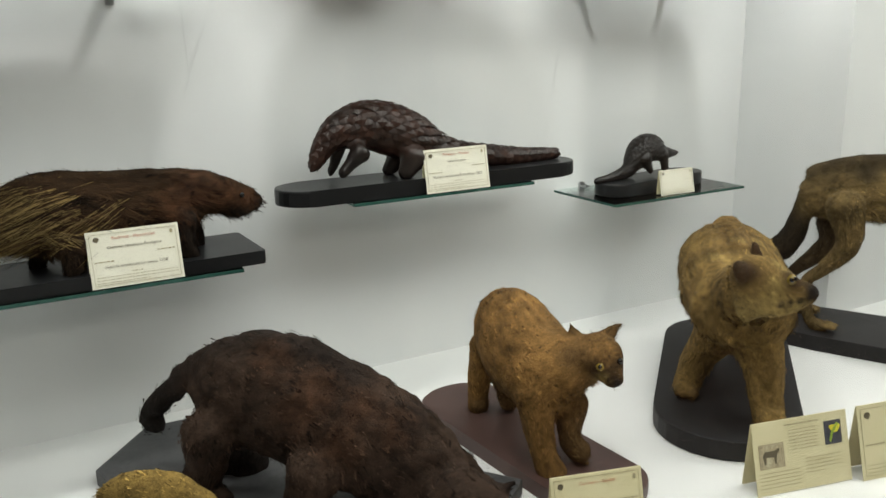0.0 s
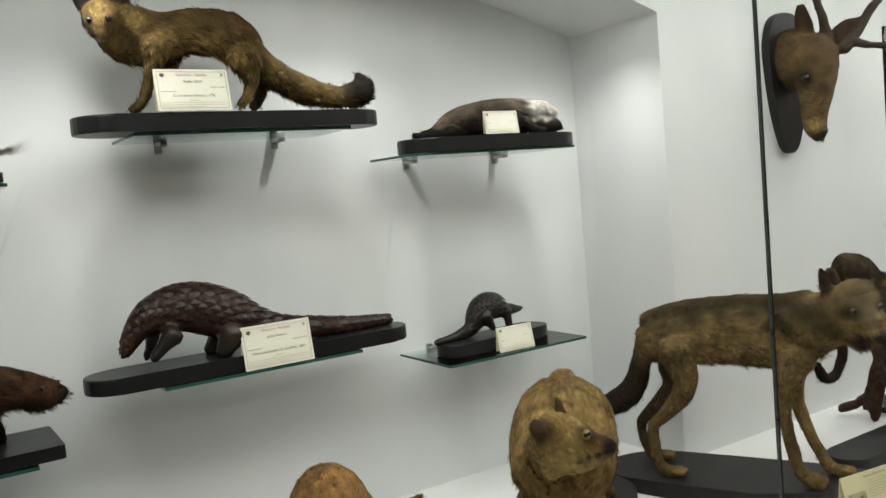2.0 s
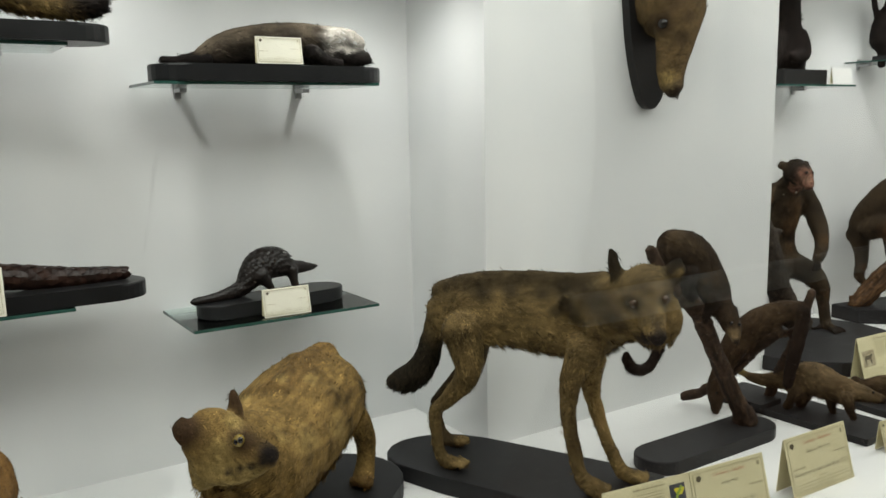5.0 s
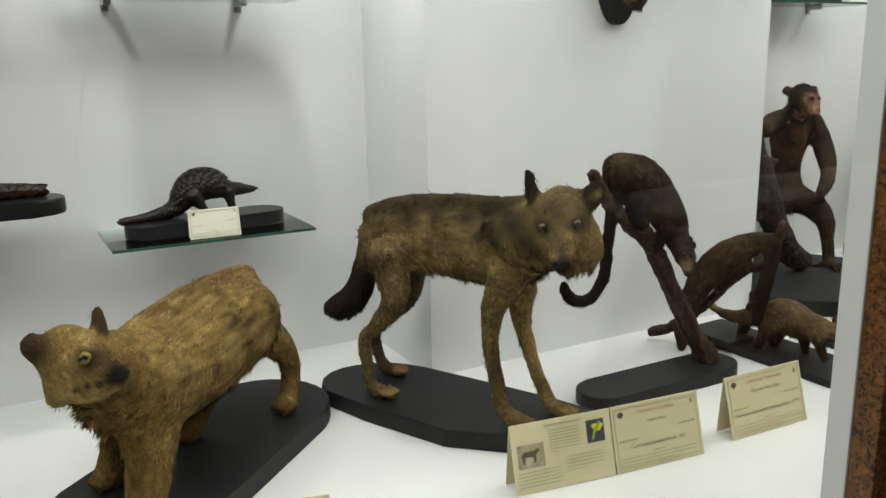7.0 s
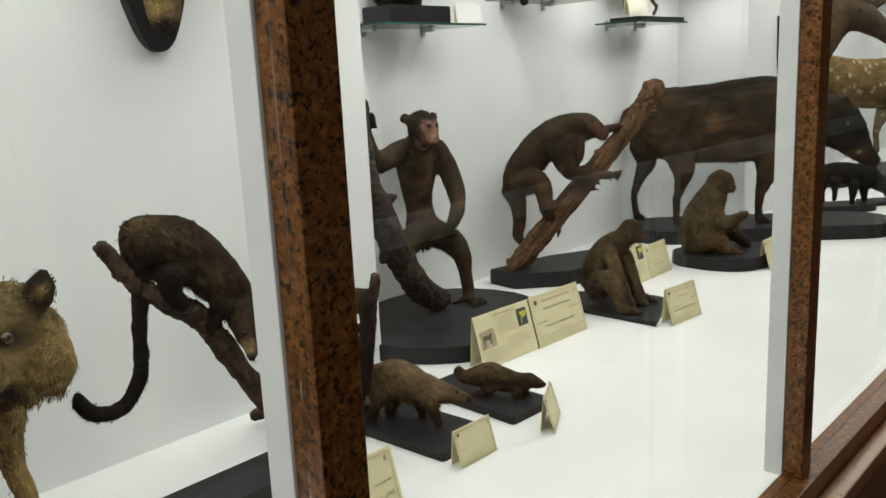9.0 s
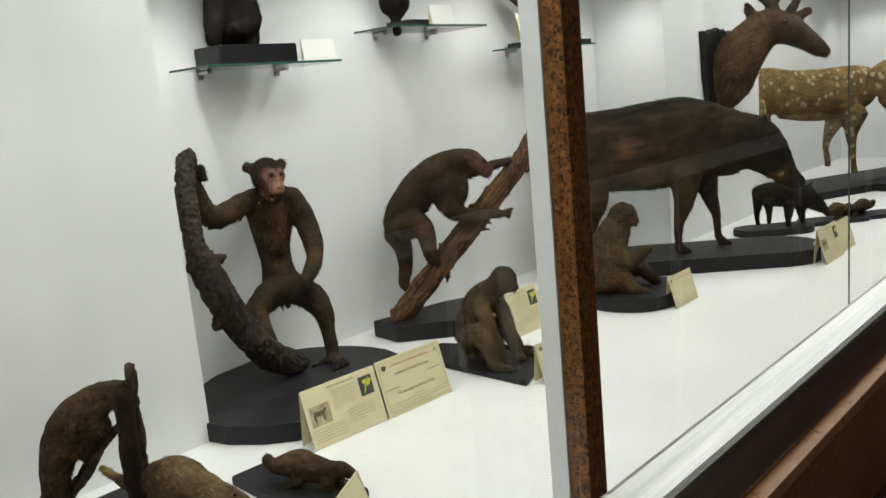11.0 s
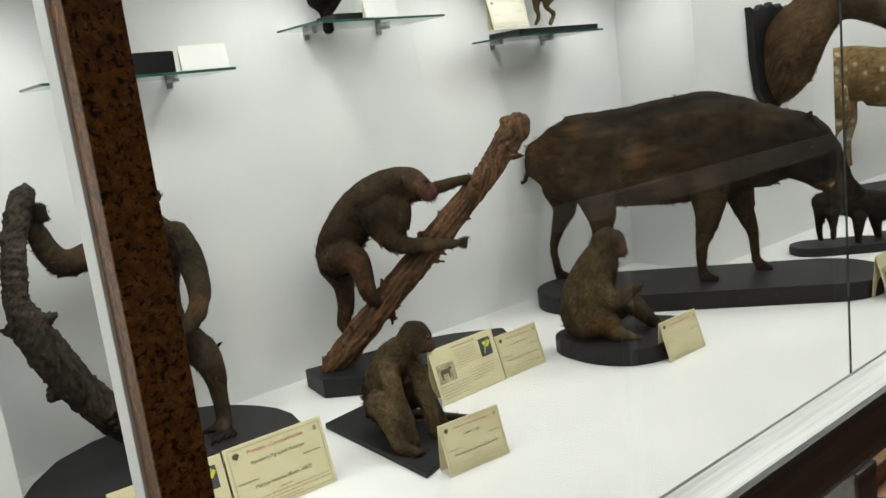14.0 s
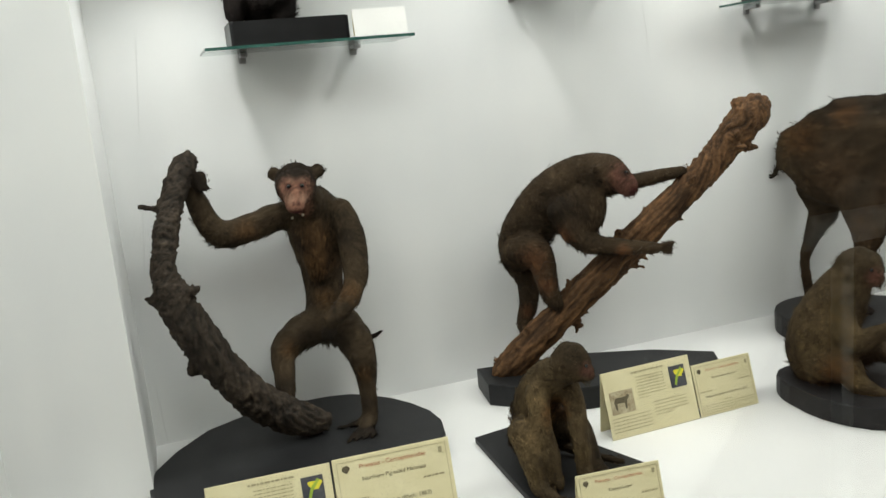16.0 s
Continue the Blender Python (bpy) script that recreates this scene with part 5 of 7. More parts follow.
ratel.mark(BLACKFUR, (-0.114, -0.164, 0.069), (0.025, 0.050, 0.092), 0.0267, 0.45)
ratel.mark(BLACKFUR, (-0.011, -0.161, 0.061), (0.135, 0.048, 0.083), 0.0274, 0.45)
ratel.mark(BLACKFUR, (-0.156, -0.165, 0.034), (-0.020, 0.051, 0.054), 0.0177, 0.45)
ratel.mark(BLACKFUR, (-0.054, -0.162, 0.042), (0.090, 0.049, 0.063), 0.0181, 0.45)
ratel.mark(RATEL_WHITE, (0.122, -0.157, 0.078), (0.277, 0.046, 0.101), 0.0321, 1)
ratel.mark(RATEL_WHITE, (0.180, -0.155, 0.067), (0.338, 0.045, 0.089), 0.0249, 1)
ratel_thing = mount("mounted_honey_badger", ratel, "stuffed honey badger with pale grey back lying on a board", "stuffed animal", fur=6000, length=0.022, voxel=0.007)


# brush-tailed porcupine
brush = Figure(pose(0.18, 2.13, 1.655, 0, 0, 0))
brush.limb(BROWN, 0.75, (-0.155, 0.000, 0.108, 0.035), (-0.099, 0.000, 0.120, 0.064), (-0.021, 0.000, 0.123, 0.072), (0.060, 0.000, 0.114, 0.070), (0.128, 0.000, 0.083, 0.050), (0.168, 0.000, 0.057, 0.028))
brush.limb(BROWN_PALE, 1, (0.168, 0.000, 0.057, 0.019), (0.235, 0.000, 0.027, 0.009), (0.316, 0.000, 0.034, 0.005), (0.352, 0.000, 0.052, 0.007))
brush.limb(STRAW, 1, (0.345, 0.000, 0.047, 0.007), (0.367, 0.000, 0.058, 0.008), (0.382, 0.000, 0.066, 0.007))
brush.limb(BROWN, 1, (0.097, -0.040, 0.066, 0.039), (0.087, -0.040, 0.035, 0.024), (0.076, -0.040, 0.012, 0.018))
brush.limb(BROWN, 1, (0.130, 0.040, 0.061, 0.025), (0.132, 0.040, 0.032, 0.017), (0.124, 0.040, 0.016, 0.015))
brush.limb(BROWN, 1, (-0.047, -0.040, 0.067, 0.029), (-0.058, -0.040, 0.025, 0.015), (-0.063, -0.040, 0.005, 0.013))
brush_thing = mount("mounted_brush_tailed_porcupine", brush, "stuffed brown brush-tailed porcupine with a straw-coloured tail tuft", "stuffed animal", fur=6000, length=0.030, voxel=0.009)


straw = random.Random(8)
rows = []
for _ in range(90):
    a = Vector((0.35 + straw.uniform(0, 0.035), straw.uniform(-0.006, 0.006), 0.05 + straw.uniform(-0.004, 0.008)))
    way = Vector((1.0, straw.gauss(0, 0.16), 0.48 + straw.gauss(0, 0.20))).normalized()
    b = a + way * straw.uniform(0.05, 0.105)
    side = Vector((0.3, 0.2, -1)).cross(way).normalized() * 0.0011
    rows += [a - side, a + side, b + Vector((0, 0, -0.008))]
finish("tail_tuft", [(np.array(rows), np.arange(len(rows)).reshape(-1, 3), [STRAW] * len(rows), 0, False)], [FUR], brush_thing)["label"] = "fan of straw-coloured tail bristles"


# stag head on a plaque
stag = Figure(pose(3.42, 1.74, 0, 0, 0, -30))
stag.limb(STAG, 1, (-0.068, 0.130, 1.966, 0.106), (-0.042, 0.060, 1.924, 0.119), (-0.026, 0.000, 1.895, 0.120))
stag.limb(STAG, 0.9, (-0.022, 0.000, 1.937, 0.094), (-0.030, -0.030, 1.848, 0.084), (-0.046, -0.050, 1.762, 0.063), (-0.058, -0.060, 1.687, 0.051), (-0.060, -0.070, 1.636, 0.043))
stag.limb(DARK_NOSE, 1, (-0.059, -0.085, 1.624, 0.040), (-0.057, -0.085, 1.607, 0.026))
stag.limb(STAG_DARK, 0.5, (-0.031, 0.020, 2.005, 0.037), (-0.044, 0.020, 2.069, 0.037), (-0.049, 0.020, 2.129, 0.020))
stag.limb(STAG_DARK, 0.5, (0.079, 0.020, 1.994, 0.037), (0.138, 0.020, 2.037, 0.031), (0.190, 0.020, 2.069, 0.010))
stag.limb(ANTLER, 1, (0.038, 0.000, 1.991, 0.027), (0.029, 0.000, 2.066, 0.018), (0.004, 0.000, 2.151, 0.016), (-0.002, 0.000, 2.236, 0.015), (0.024, 0.000, 2.320, 0.012), (0.070, 0.000, 2.406, 0.006))
stag.limb(ANTLER, 1, (0.092, -0.020, 1.945, 0.026), (0.162, 0.000, 2.012, 0.021), (0.233, 0.000, 2.109, 0.017), (0.317, 0.000, 2.185, 0.016), (0.377, 0.000, 2.222, 0.016), (0.461, 0.000, 2.209, 0.009), (0.510, 0.000, 2.223, 0.004))
stag.limb(ANTLER, 1, (0.127, -0.020, 1.977, 0.020), (0.180, -0.050, 1.951, 0.014), (0.244, -0.080, 1.942, 0.011), (0.302, -0.100, 1.977, 0.004))
stag.limb(ANTLER, 1, (0.377, 0.000, 2.222, 0.014), (0.384, 0.000, 2.282, 0.009), (0.369, 0.000, 2.347, 0.004))
stag.mark(STAG_DARK, (-0.151, -0.193, 1.826), (-0.038, 0.036, 1.849), 0.0320, 1)
stag.bead(EYE_DARK, (-0.151, -0.193, 1.826), (-0.038, 0.036, 1.849), 0.0181)
stag.mark(TAWNY_PALE, (-0.136, -0.203, 1.649), (-0.021, 0.026, 1.658), 0.0278, 0.6)
for x, z, r in ((0.050, 1.950, 0.035), (-0.010, 1.985, 0.030), (0.020, 1.800, 0.022), (-0.075, 1.740, 0.018), (0.045, 1.870, 0.020)):
    stag.mark(STAG_DARK, (x - 0.10, -0.2, z - 0.02), (x, 0.036, z), r, 0.6)
stag.mark(STAG_DARK, (-0.111, -0.192, 1.892), (0.004, 0.035, 1.920), 0.0320, 0.6)
stag_thing = mount("stag_head", stag, "brown stag head with dark branching antlers on a black wall plaque", "stuffed head", fur=6000, length=0.014, voxel=0.007)


# palm civet on a branch
civ = Figure(pose(3.29, 1.46, 0.437, 0, 0, 0))
civ.limb(CIVET, 0.8, (-0.235, 0.000, 0.704, 0.048), (-0.191, 0.000, 0.690, 0.059), (-0.127, 0.000, 0.666, 0.066), (-0.063, 0.000, 0.601, 0.065), (-0.006, 0.000, 0.527, 0.056), (0.022, 0.000, 0.473, 0.043))
civ.limb(CIVET, 0.9, (-0.004, -0.020, 0.497, 0.039), (-0.010, -0.060, 0.447, 0.037), (-0.021, -0.090, 0.414, 0.026), (-0.036, -0.110, 0.384, 0.012))
civ.limb(CIVET_DARK, 0.6, (0.063, 0.000, 0.440, 0.019), (0.102, 0.000, 0.435, 0.011))
civ.limb(CIVET_DARK, 1, (-0.234, 0.000, 0.681, 0.035), (-0.233, 0.000, 0.605, 0.021), (-0.248, 0.000, 0.501, 0.018), (-0.256, 0.000, 0.409, 0.018), (-0.287, 0.000, 0.346, 0.018), (-0.330, 0.000, 0.325, 0.018), (-0.376, 0.000, 0.338, 0.018), (-0.402, 0.000, 0.368, 0.018), (-0.404, 0.000, 0.392, 0.010))
civ.limb(CIVET_DARK, 0.6, (-0.030, -0.040, 0.488, 0.016), (-0.044, -0.044, 0.500, 0.009))
civ.limb(CIVET_DARK, 1, (-0.173, -0.030, 0.615, 0.035), (-0.176, -0.030, 0.569, 0.024), (-0.150, -0.030, 0.534, 0.019))
civ.limb(CIVET_DARK, 1, (-0.053, -0.030, 0.516, 0.029), (-0.075, -0.030, 0.480, 0.019), (-0.091, -0.030, 0.456, 0.016))
civ.limb(CIVET_DARK, 0.7, (0.004, -0.070, 0.470, 0.014), (0.018, -0.074, 0.486, 0.006))
civ.mark(MONGOOSE_PALE, (-0.100, -0.177, 0.436), (0.059, 0.010, 0.367), 0.0191, 1)
civ.mark(DARK_NOSE, (-0.110, -0.197, 0.421), (0.049, -0.010, 0.349), 0.0095, 1)
civ.bead(EYE_DARK, (-0.111, -0.178, 0.475), (0.049, 0.011, 0.410), 0.0063)
civ.bead(EYE_DARK, (-0.079, -0.177, 0.466), (0.083, 0.010, 0.400), 0.0056)
civ.mark(MARTEN_PALE, (-0.311, -0.159, 0.748), (-0.164, 0.048, 0.713), 0.0292, 0.6)
civ.mark(MARTEN_PALE, (-0.243, -0.156, 0.712), (-0.092, 0.046, 0.672), 0.0299, 0.6)
civ.mark(MARTEN_PALE, (-0.175, -0.153, 0.629), (-0.019, 0.044, 0.581), 0.0231, 0.6)
civ_thing = mount("mounted_palm_civet", civ, "stuffed dark brown palm civet clinging to a leaning branch", "stuffed animal", fur=7000, length=0.022, voxel=0.008)

civ_branch = Figure(pose(3.29, 1.46, 0.437, 0, 0, 0))
civ_branch.limb(BARK_BROWN, 1, (0.176, 0.000, 0.048, 0.044), (0.147, 0.000, 0.102, 0.032), (0.083, 0.000, 0.192, 0.029), (0.012, 0.000, 0.306, 0.028), (-0.064, 0.000, 0.440, 0.030), (-0.110, 0.000, 0.498, 0.029), (-0.174, 0.000, 0.541, 0.026), (-0.244, 0.000, 0.600, 0.022), (-0.292, 0.000, 0.667, 0.020), (-0.311, 0.000, 0.699, 0.018))
branch(civ_branch, civ_thing)


# tree-climbing civet and mongoose on one board
climb = Figure(pose(3.72, 1.54, 0.437, 0, 0, -51))
climb.limb(MARTEN, 0.9, (0.084, -0.110, 0.424, 0.027), (0.022, -0.100, 0.410, 0.039), (-0.059, -0.090, 0.366, 0.049), (-0.122, -0.070, 0.293, 0.050), (-0.165, -0.050, 0.201, 0.041), (-0.182, -0.040, 0.124, 0.034))
climb.limb(MARTEN, 0.9, (-0.188, -0.040, 0.125, 0.036), (-0.193, -0.050, 0.081, 0.033), (-0.193, -0.060, 0.036, 0.024), (-0.196, -0.060, 0.000, 0.011))
climb.limb(MARTEN_DARK, 1, (0.081, -0.130, 0.424, 0.027), (0.078, -0.120, 0.345, 0.024), (0.061, -0.100, 0.246, 0.025), (0.046, -0.080, 0.136, 0.018))
climb.limb(MARTEN_DARK, 1, (-0.000, -0.100, 0.343, 0.030), (-0.047, -0.080, 0.277, 0.018), (-0.077, -0.060, 0.239, 0.014))
climb.limb(MARTEN_DARK, 1, (-0.166, -0.050, 0.160, 0.021), (-0.195, -0.050, 0.113, 0.016), (-0.225, -0.040, 0.086, 0.013))
climb.mark(MARTEN_PALE, (0.034, -0.235, 0.419), (-0.044, -0.003, 0.342), 0.0436, 0.5)
climb.mark(MARTEN_PALE, (-0.043, -0.232, 0.351), (-0.129, -0.005, 0.268), 0.0366, 0.5)
climb.mark(MARTEN_PALE, (-0.090, -0.229, 0.266), (-0.179, -0.007, 0.175), 0.0295, 0.5)
climb.bead(EYE_DARK, (-0.134, -0.215, 0.150), (-0.225, 0.001, 0.049), 0.0052)
climb_thing = mount("mounted_marten", climb, "stuffed brown marten climbing head down from a thin stick", "stuffed animal", fur=5000, length=0.016, voxel=0.007)

climb_branch = Figure(pose(3.72, 1.54, 0.437, 0, 0, -51))
climb_branch.limb(BARK_BROWN, 1, (0.109, -0.120, 0.490, 0.015), (0.081, -0.080, 0.361, 0.016), (0.040, 0.000, 0.207, 0.017), (-0.002, 0.080, 0.039, 0.020))
climb_branch.limb(BARK_BROWN, 1, (-0.310, -0.000, 0.033, 0.019), (-0.235, -0.000, 0.067, 0.019), (-0.148, 0.000, 0.137, 0.019), (-0.068, -0.020, 0.230, 0.017), (-0.009, -0.040, 0.290, 0.014), (0.072, -0.070, 0.343, 0.012))
branch(climb_branch, climb_thing)

mong = Figure(pose(3.79, 1.42, 0.437, 0, 0, -77))
mong.limb(MONGOOSE, 0.85, (-0.272, 0.000, 0.119, 0.009), (-0.212, 0.000, 0.107, 0.020), (-0.141, 0.000, 0.116, 0.030), (-0.071, 0.000, 0.138, 0.049), (0.006, 0.000, 0.149, 0.062), (0.069, 0.000, 0.136, 0.053), (0.132, 0.000, 0.133, 0.036), (0.185, 0.000, 0.129, 0.026), (0.228, 0.000, 0.126, 0.016), (0.245, 0.000, 0.122, 0.007))
mong.limb(MONGOOSE_DARK, 1, (-0.043, -0.030, 0.112, 0.033), (-0.062, -0.030, 0.067, 0.019), (-0.079, -0.030, 0.030, 0.015))
mong.limb(MONGOOSE_DARK, 1, (-0.040, 0.030, 0.071, 0.030), (-0.052, 0.030, 0.034, 0.017), (-0.058, 0.030, 0.016, 0.014))
mong.limb(MONGOOSE_DARK, 1, (0.123, -0.030, 0.120, 0.026), (0.140, -0.030, 0.073, 0.016), (0.153, -0.030, 0.046, 0.014))
mong.limb(MONGOOSE_DARK, 1, (0.057, 0.030, 0.093, 0.025), (0.059, 0.030, 0.051, 0.015), (0.065, 0.030, 0.032, 0.013))
mong.limb(TAWNY_PALE, 1, (-0.242, 0.000, 0.113, 0.012), (-0.271, 0.000, 0.123, 0.014), (-0.301, 0.000, 0.133, 0.009))
mong.mark(MONGOOSE_PALE, (0.236, -0.126, 0.199), (0.113, 0.075, 0.100), 0.0382, 0.7)
mong.mark(MONGOOSE_PALE, (0.084, -0.122, 0.230), (-0.053, 0.073, 0.138), 0.0471, 0.6)
mong.mark(DARK_NOSE, (0.312, -0.127, 0.185), (0.196, 0.076, 0.083), 0.0106, 1)
mong.bead(EYE_DARK, (0.273, -0.127, 0.202), (0.153, 0.076, 0.102), 0.0053)
mong_thing = mount("mounted_mongoose", mong, "stuffed grizzled brown mongoose standing on a black board", "stuffed animal", fur=6000, length=0.02, voxel=0.007)


# small mongoose
mong2 = Figure(pose(4.1, 1.32, 0.437, 0, 0, -70))
mong2.limb(MONGOOSE_DARK, 0.9, (-0.111, 0.000, 0.095, 0.017), (-0.091, 0.000, 0.072, 0.021), (-0.053, 0.000, 0.078, 0.031), (-0.005, 0.000, 0.086, 0.044), (0.044, 0.000, 0.077, 0.039), (0.090, 0.000, 0.072, 0.031), (0.126, 0.000, 0.082, 0.025), (0.157, 0.000, 0.077, 0.017), (0.177, 0.000, 0.072, 0.008))
mong2.limb(MONGOOSE_DARK, 1, (0.005, -0.020, 0.056, 0.023), (-0.015, -0.020, 0.033, 0.014), (-0.045, -0.020, 0.024, 0.011))
mong2.limb(MONGOOSE_DARK, 1, (0.093, -0.020, 0.055, 0.020), (0.088, -0.020, 0.028, 0.012), (0.105, -0.020, 0.021, 0.009))
mong2.limb(MONGOOSE_DARK, 1, (0.103, 0.020, 0.038, 0.016), (0.114, 0.020, 0.023, 0.011), (0.131, 0.020, 0.021, 0.008))
mong2.mark(MONGOOSE, (0.063, -0.134, 0.161), (-0.039, 0.080, 0.064), 0.0414, 0.7)
mong2.bead(EYE_DARK, (0.209, -0.136, 0.149), (0.121, 0.082, 0.048), 0.0041)
mong2_thing = mount("mounted_small_mongoose", mong2, "small stuffed brown mongoose crouching on a black board", "stuffed animal", fur=2500, length=0.014, voxel=0.006)


# pig-tailed macaque
mac = Figure(pose(4.72, 2.1, 0.437, 0, 0, -18))
mac.limb(MACAQUE, 0.85, (-0.004, 0.105, 0.752, 0.066), (-0.004, 0.125, 0.700, 0.100), (-0.008, 0.135, 0.625, 0.092), (-0.010, 0.140, 0.535, 0.070), (-0.008, 0.130, 0.445, 0.062), (-0.004, 0.120, 0.370, 0.078), (0.000, 0.120, 0.320, 0.062))
mac.limb(MACAQUE_CHEST, 0.8, (-0.010, 0.080, 0.690, 0.046), (-0.012, 0.075, 0.610, 0.046), (-0.012, 0.090, 0.520, 0.036))
mac.limb(MACAQUE, 1, (-0.006, 0.095, 0.735, 0.056), (-0.022, 0.045, 0.775, 0.052), (-0.030, 0.020, 0.800, 0.052))
mac.limb(MACAQUE_DARK, 0.95, (-0.038, 0.030, 0.818, 0.066), (-0.036, 0.000, 0.815, 0.064), (-0.034, -0.020, 0.795, 0.054))
mac.limb(PINK, 0.85, (-0.030, -0.036, 0.812, 0.036), (-0.032, -0.050, 0.784, 0.034), (-0.032, -0.068, 0.757, 0.028))
mac.limb(MACAQUE, 0.5, (-0.094, 0.035, 0.845, 0.022), (-0.108, 0.040, 0.856, 0.023))
mac.limb(MACAQUE, 0.5, (0.022, 0.035, 0.842, 0.022), (0.036, 0.040, 0.853, 0.023))
mac.limb(MACAQUE, 1, (-0.070, 0.115, 0.716, 0.050), (-0.130, 0.080, 0.712, 0.044), (-0.210, 0.025, 0.694, 0.043), (-0.270, -0.020, 0.692, 0.042), (-0.305, -0.035, 0.740, 0.037), (-0.326, -0.040, 0.812, 0.031), (-0.336, -0.045, 0.868, 0.031))
mac.limb(MACAQUE, 1, (0.064, 0.100, 0.716, 0.050), (0.100, 0.070, 0.640, 0.046), (0.112, 0.020, 0.540, 0.041), (0.096, -0.020, 0.475, 0.033), (0.055, -0.060, 0.428, 0.028), (0.026, -0.075, 0.408, 0.024))
for k in range(4):
    mac.limb(MACAQUE_DARK, 1, (0.022, -0.075, 0.404, 0.010), (0.004 + 0.013 * k, -0.084, 0.376, 0.0075), (-0.002 + 0.013 * k, -0.080, 0.352, 0.005))
    mac.limb(MACAQUE_DARK, 1, (-0.338, -0.050, 0.868, 0.010), (-0.310 + 0.004 * k, -0.076, 0.884 - 0.016 * k, 0.008), (-0.288 + 0.004 * k, -0.050, 0.886 - 0.016 * k, 0.005))
    mac.limb(MACAQUE_DARK, 1, (0.100, -0.085, 0.070, 0.012), (0.070 + 0.020 * k, -0.150, 0.074, 0.0085), (0.050 + 0.024 * k, -0.195 + 0.006 * k, 0.068, 0.0055))
mac.limb(MACAQUE_DARK, 1, (0.090, -0.060, 0.075, 0.012), (0.040, -0.085, 0.074, 0.008), (0.010, -0.080, 0.069, 0.006))
mac.limb(MACAQUE, 1, (-0.030, 0.100, 0.356, 0.062), (-0.090, 0.060, 0.340, 0.055), (-0.142, 0.030, 0.300, 0.044), (-0.140, -0.020, 0.240, 0.034), (-0.134, -0.070, 0.190, 0.029), (-0.140, -0.110, 0.165, 0.026), (-0.185, -0.150, 0.176, 0.022), (-0.225, -0.165, 0.192, 0.013))
mac.limb(MACAQUE, 1, (0.030, 0.095, 0.352, 0.064), (0.078, 0.030, 0.318, 0.057), (0.106, -0.015, 0.262, 0.044), (0.112, -0.030, 0.190, 0.031), (0.112, -0.050, 0.110, 0.026), (0.106, -0.068, 0.075, 0.028), (0.098, -0.110, 0.074, 0.022))
mac.limb(MACAQUE_DARK, 1, (0.060, 0.150, 0.300, 0.014), (0.120, 0.145, 0.280, 0.011), (0.162, 0.138, 0.300, 0.007))
mac.mark(PINK, (-0.020, -0.207, 0.830), (-0.065, 0.044, 0.803), 0.0232, 1)
mac.mark(PINK, (0.020, -0.207, 0.828), (-0.020, 0.044, 0.801), 0.0232, 1)
mac.mark(PINK, (-0.002, -0.207, 0.811), (-0.045, 0.044, 0.782), 0.0332, 1)
mac.mark(PINK, (-0.005, -0.206, 0.788), (-0.048, 0.044, 0.756), 0.0349, 1)
mac.mark(PINK, (-0.006, -0.206, 0.766), (-0.050, 0.044, 0.732), 0.0317, 1)
mac.mark(PINK_PALE, (-0.012, -0.207, 0.851), (-0.057, 0.044, 0.827), 0.0083, 1)
mac.mark(PINK_PALE, (0.018, -0.207, 0.850), (-0.022, 0.044, 0.825), 0.0083, 1)
mac.mark(MACAQUE_DARK, (0.006, -0.207, 0.876), (-0.036, 0.044, 0.854), 0.0248, 1)
mac.mark(PINK_PALE, (-0.021, -0.206, 0.802), (-0.065, 0.044, 0.772), 0.0133, 1)
mac.mark(PINK_PALE, (0.017, -0.207, 0.802), (-0.024, 0.044, 0.771), 0.0133, 1)
mac.mark(MOUTH, (-0.018, -0.226, 0.760), (-0.063, 0.024, 0.725), 0.0107, 1)
mac.mark(MOUTH, (-0.004, -0.226, 0.761), (-0.047, 0.024, 0.726), 0.0107, 1)
mac.mark(MOUTH, (0.010, -0.226, 0.762), (-0.032, 0.024, 0.727), 0.0107, 1)
mac.mark(MOUTH, (-0.008, -0.226, 0.789), (-0.052, 0.024, 0.758), 0.0049, 1)
mac.mark(MOUTH, (0.006, -0.227, 0.788), (-0.037, 0.024, 0.756), 0.0049, 1)
mac.mark(MOUTH, (-0.019, -0.207, 0.836), (-0.064, 0.044, 0.810), 0.0099, 1)
mac.mark(MOUTH, (0.016, -0.207, 0.835), (-0.024, 0.044, 0.808), 0.0099, 1)
mac.bead(EYE_DARK, (-0.019, -0.207, 0.836), (-0.064, 0.044, 0.810), 0.0066)
mac.bead(EYE_DARK, (0.016, -0.207, 0.835), (-0.024, 0.044, 0.808), 0.0066)
mac.bead(TOOTH, (-0.018, -0.226, 0.751), (-0.062, 0.024, 0.715), 0.0041)
mac.bead(TOOTH, (0.012, -0.226, 0.756), (-0.029, 0.024, 0.721), 0.0041)
for x, z, r in ((0.006, 0.660, 0.040), (0.008, 0.590, 0.036), (-0.002, 0.470, 0.030), (-0.200, 0.712, 0.026), (0.090, 0.500, 0.028), (-0.120, 0.330, 0.022), (0.110, 0.240, 0.022)):
    mac.mark(MACAQUE_CHEST, (x, -0.24, z), (x, 0.16, z - 0.03), r, 0.75)
for x, z, r in ((-0.050, 0.650, 0.028), (0.088, 0.660, 0.025), (0.030, 0.350, 0.042), (-0.060, 0.370, 0.026), (-0.010, 0.520, 0.025), (-0.135, 0.230, 0.026), (0.112, 0.150, 0.022)):
    mac.mark(MACAQUE_DARK, (x, -0.24, z), (x, 0.16, z - 0.03), r, 0.7)
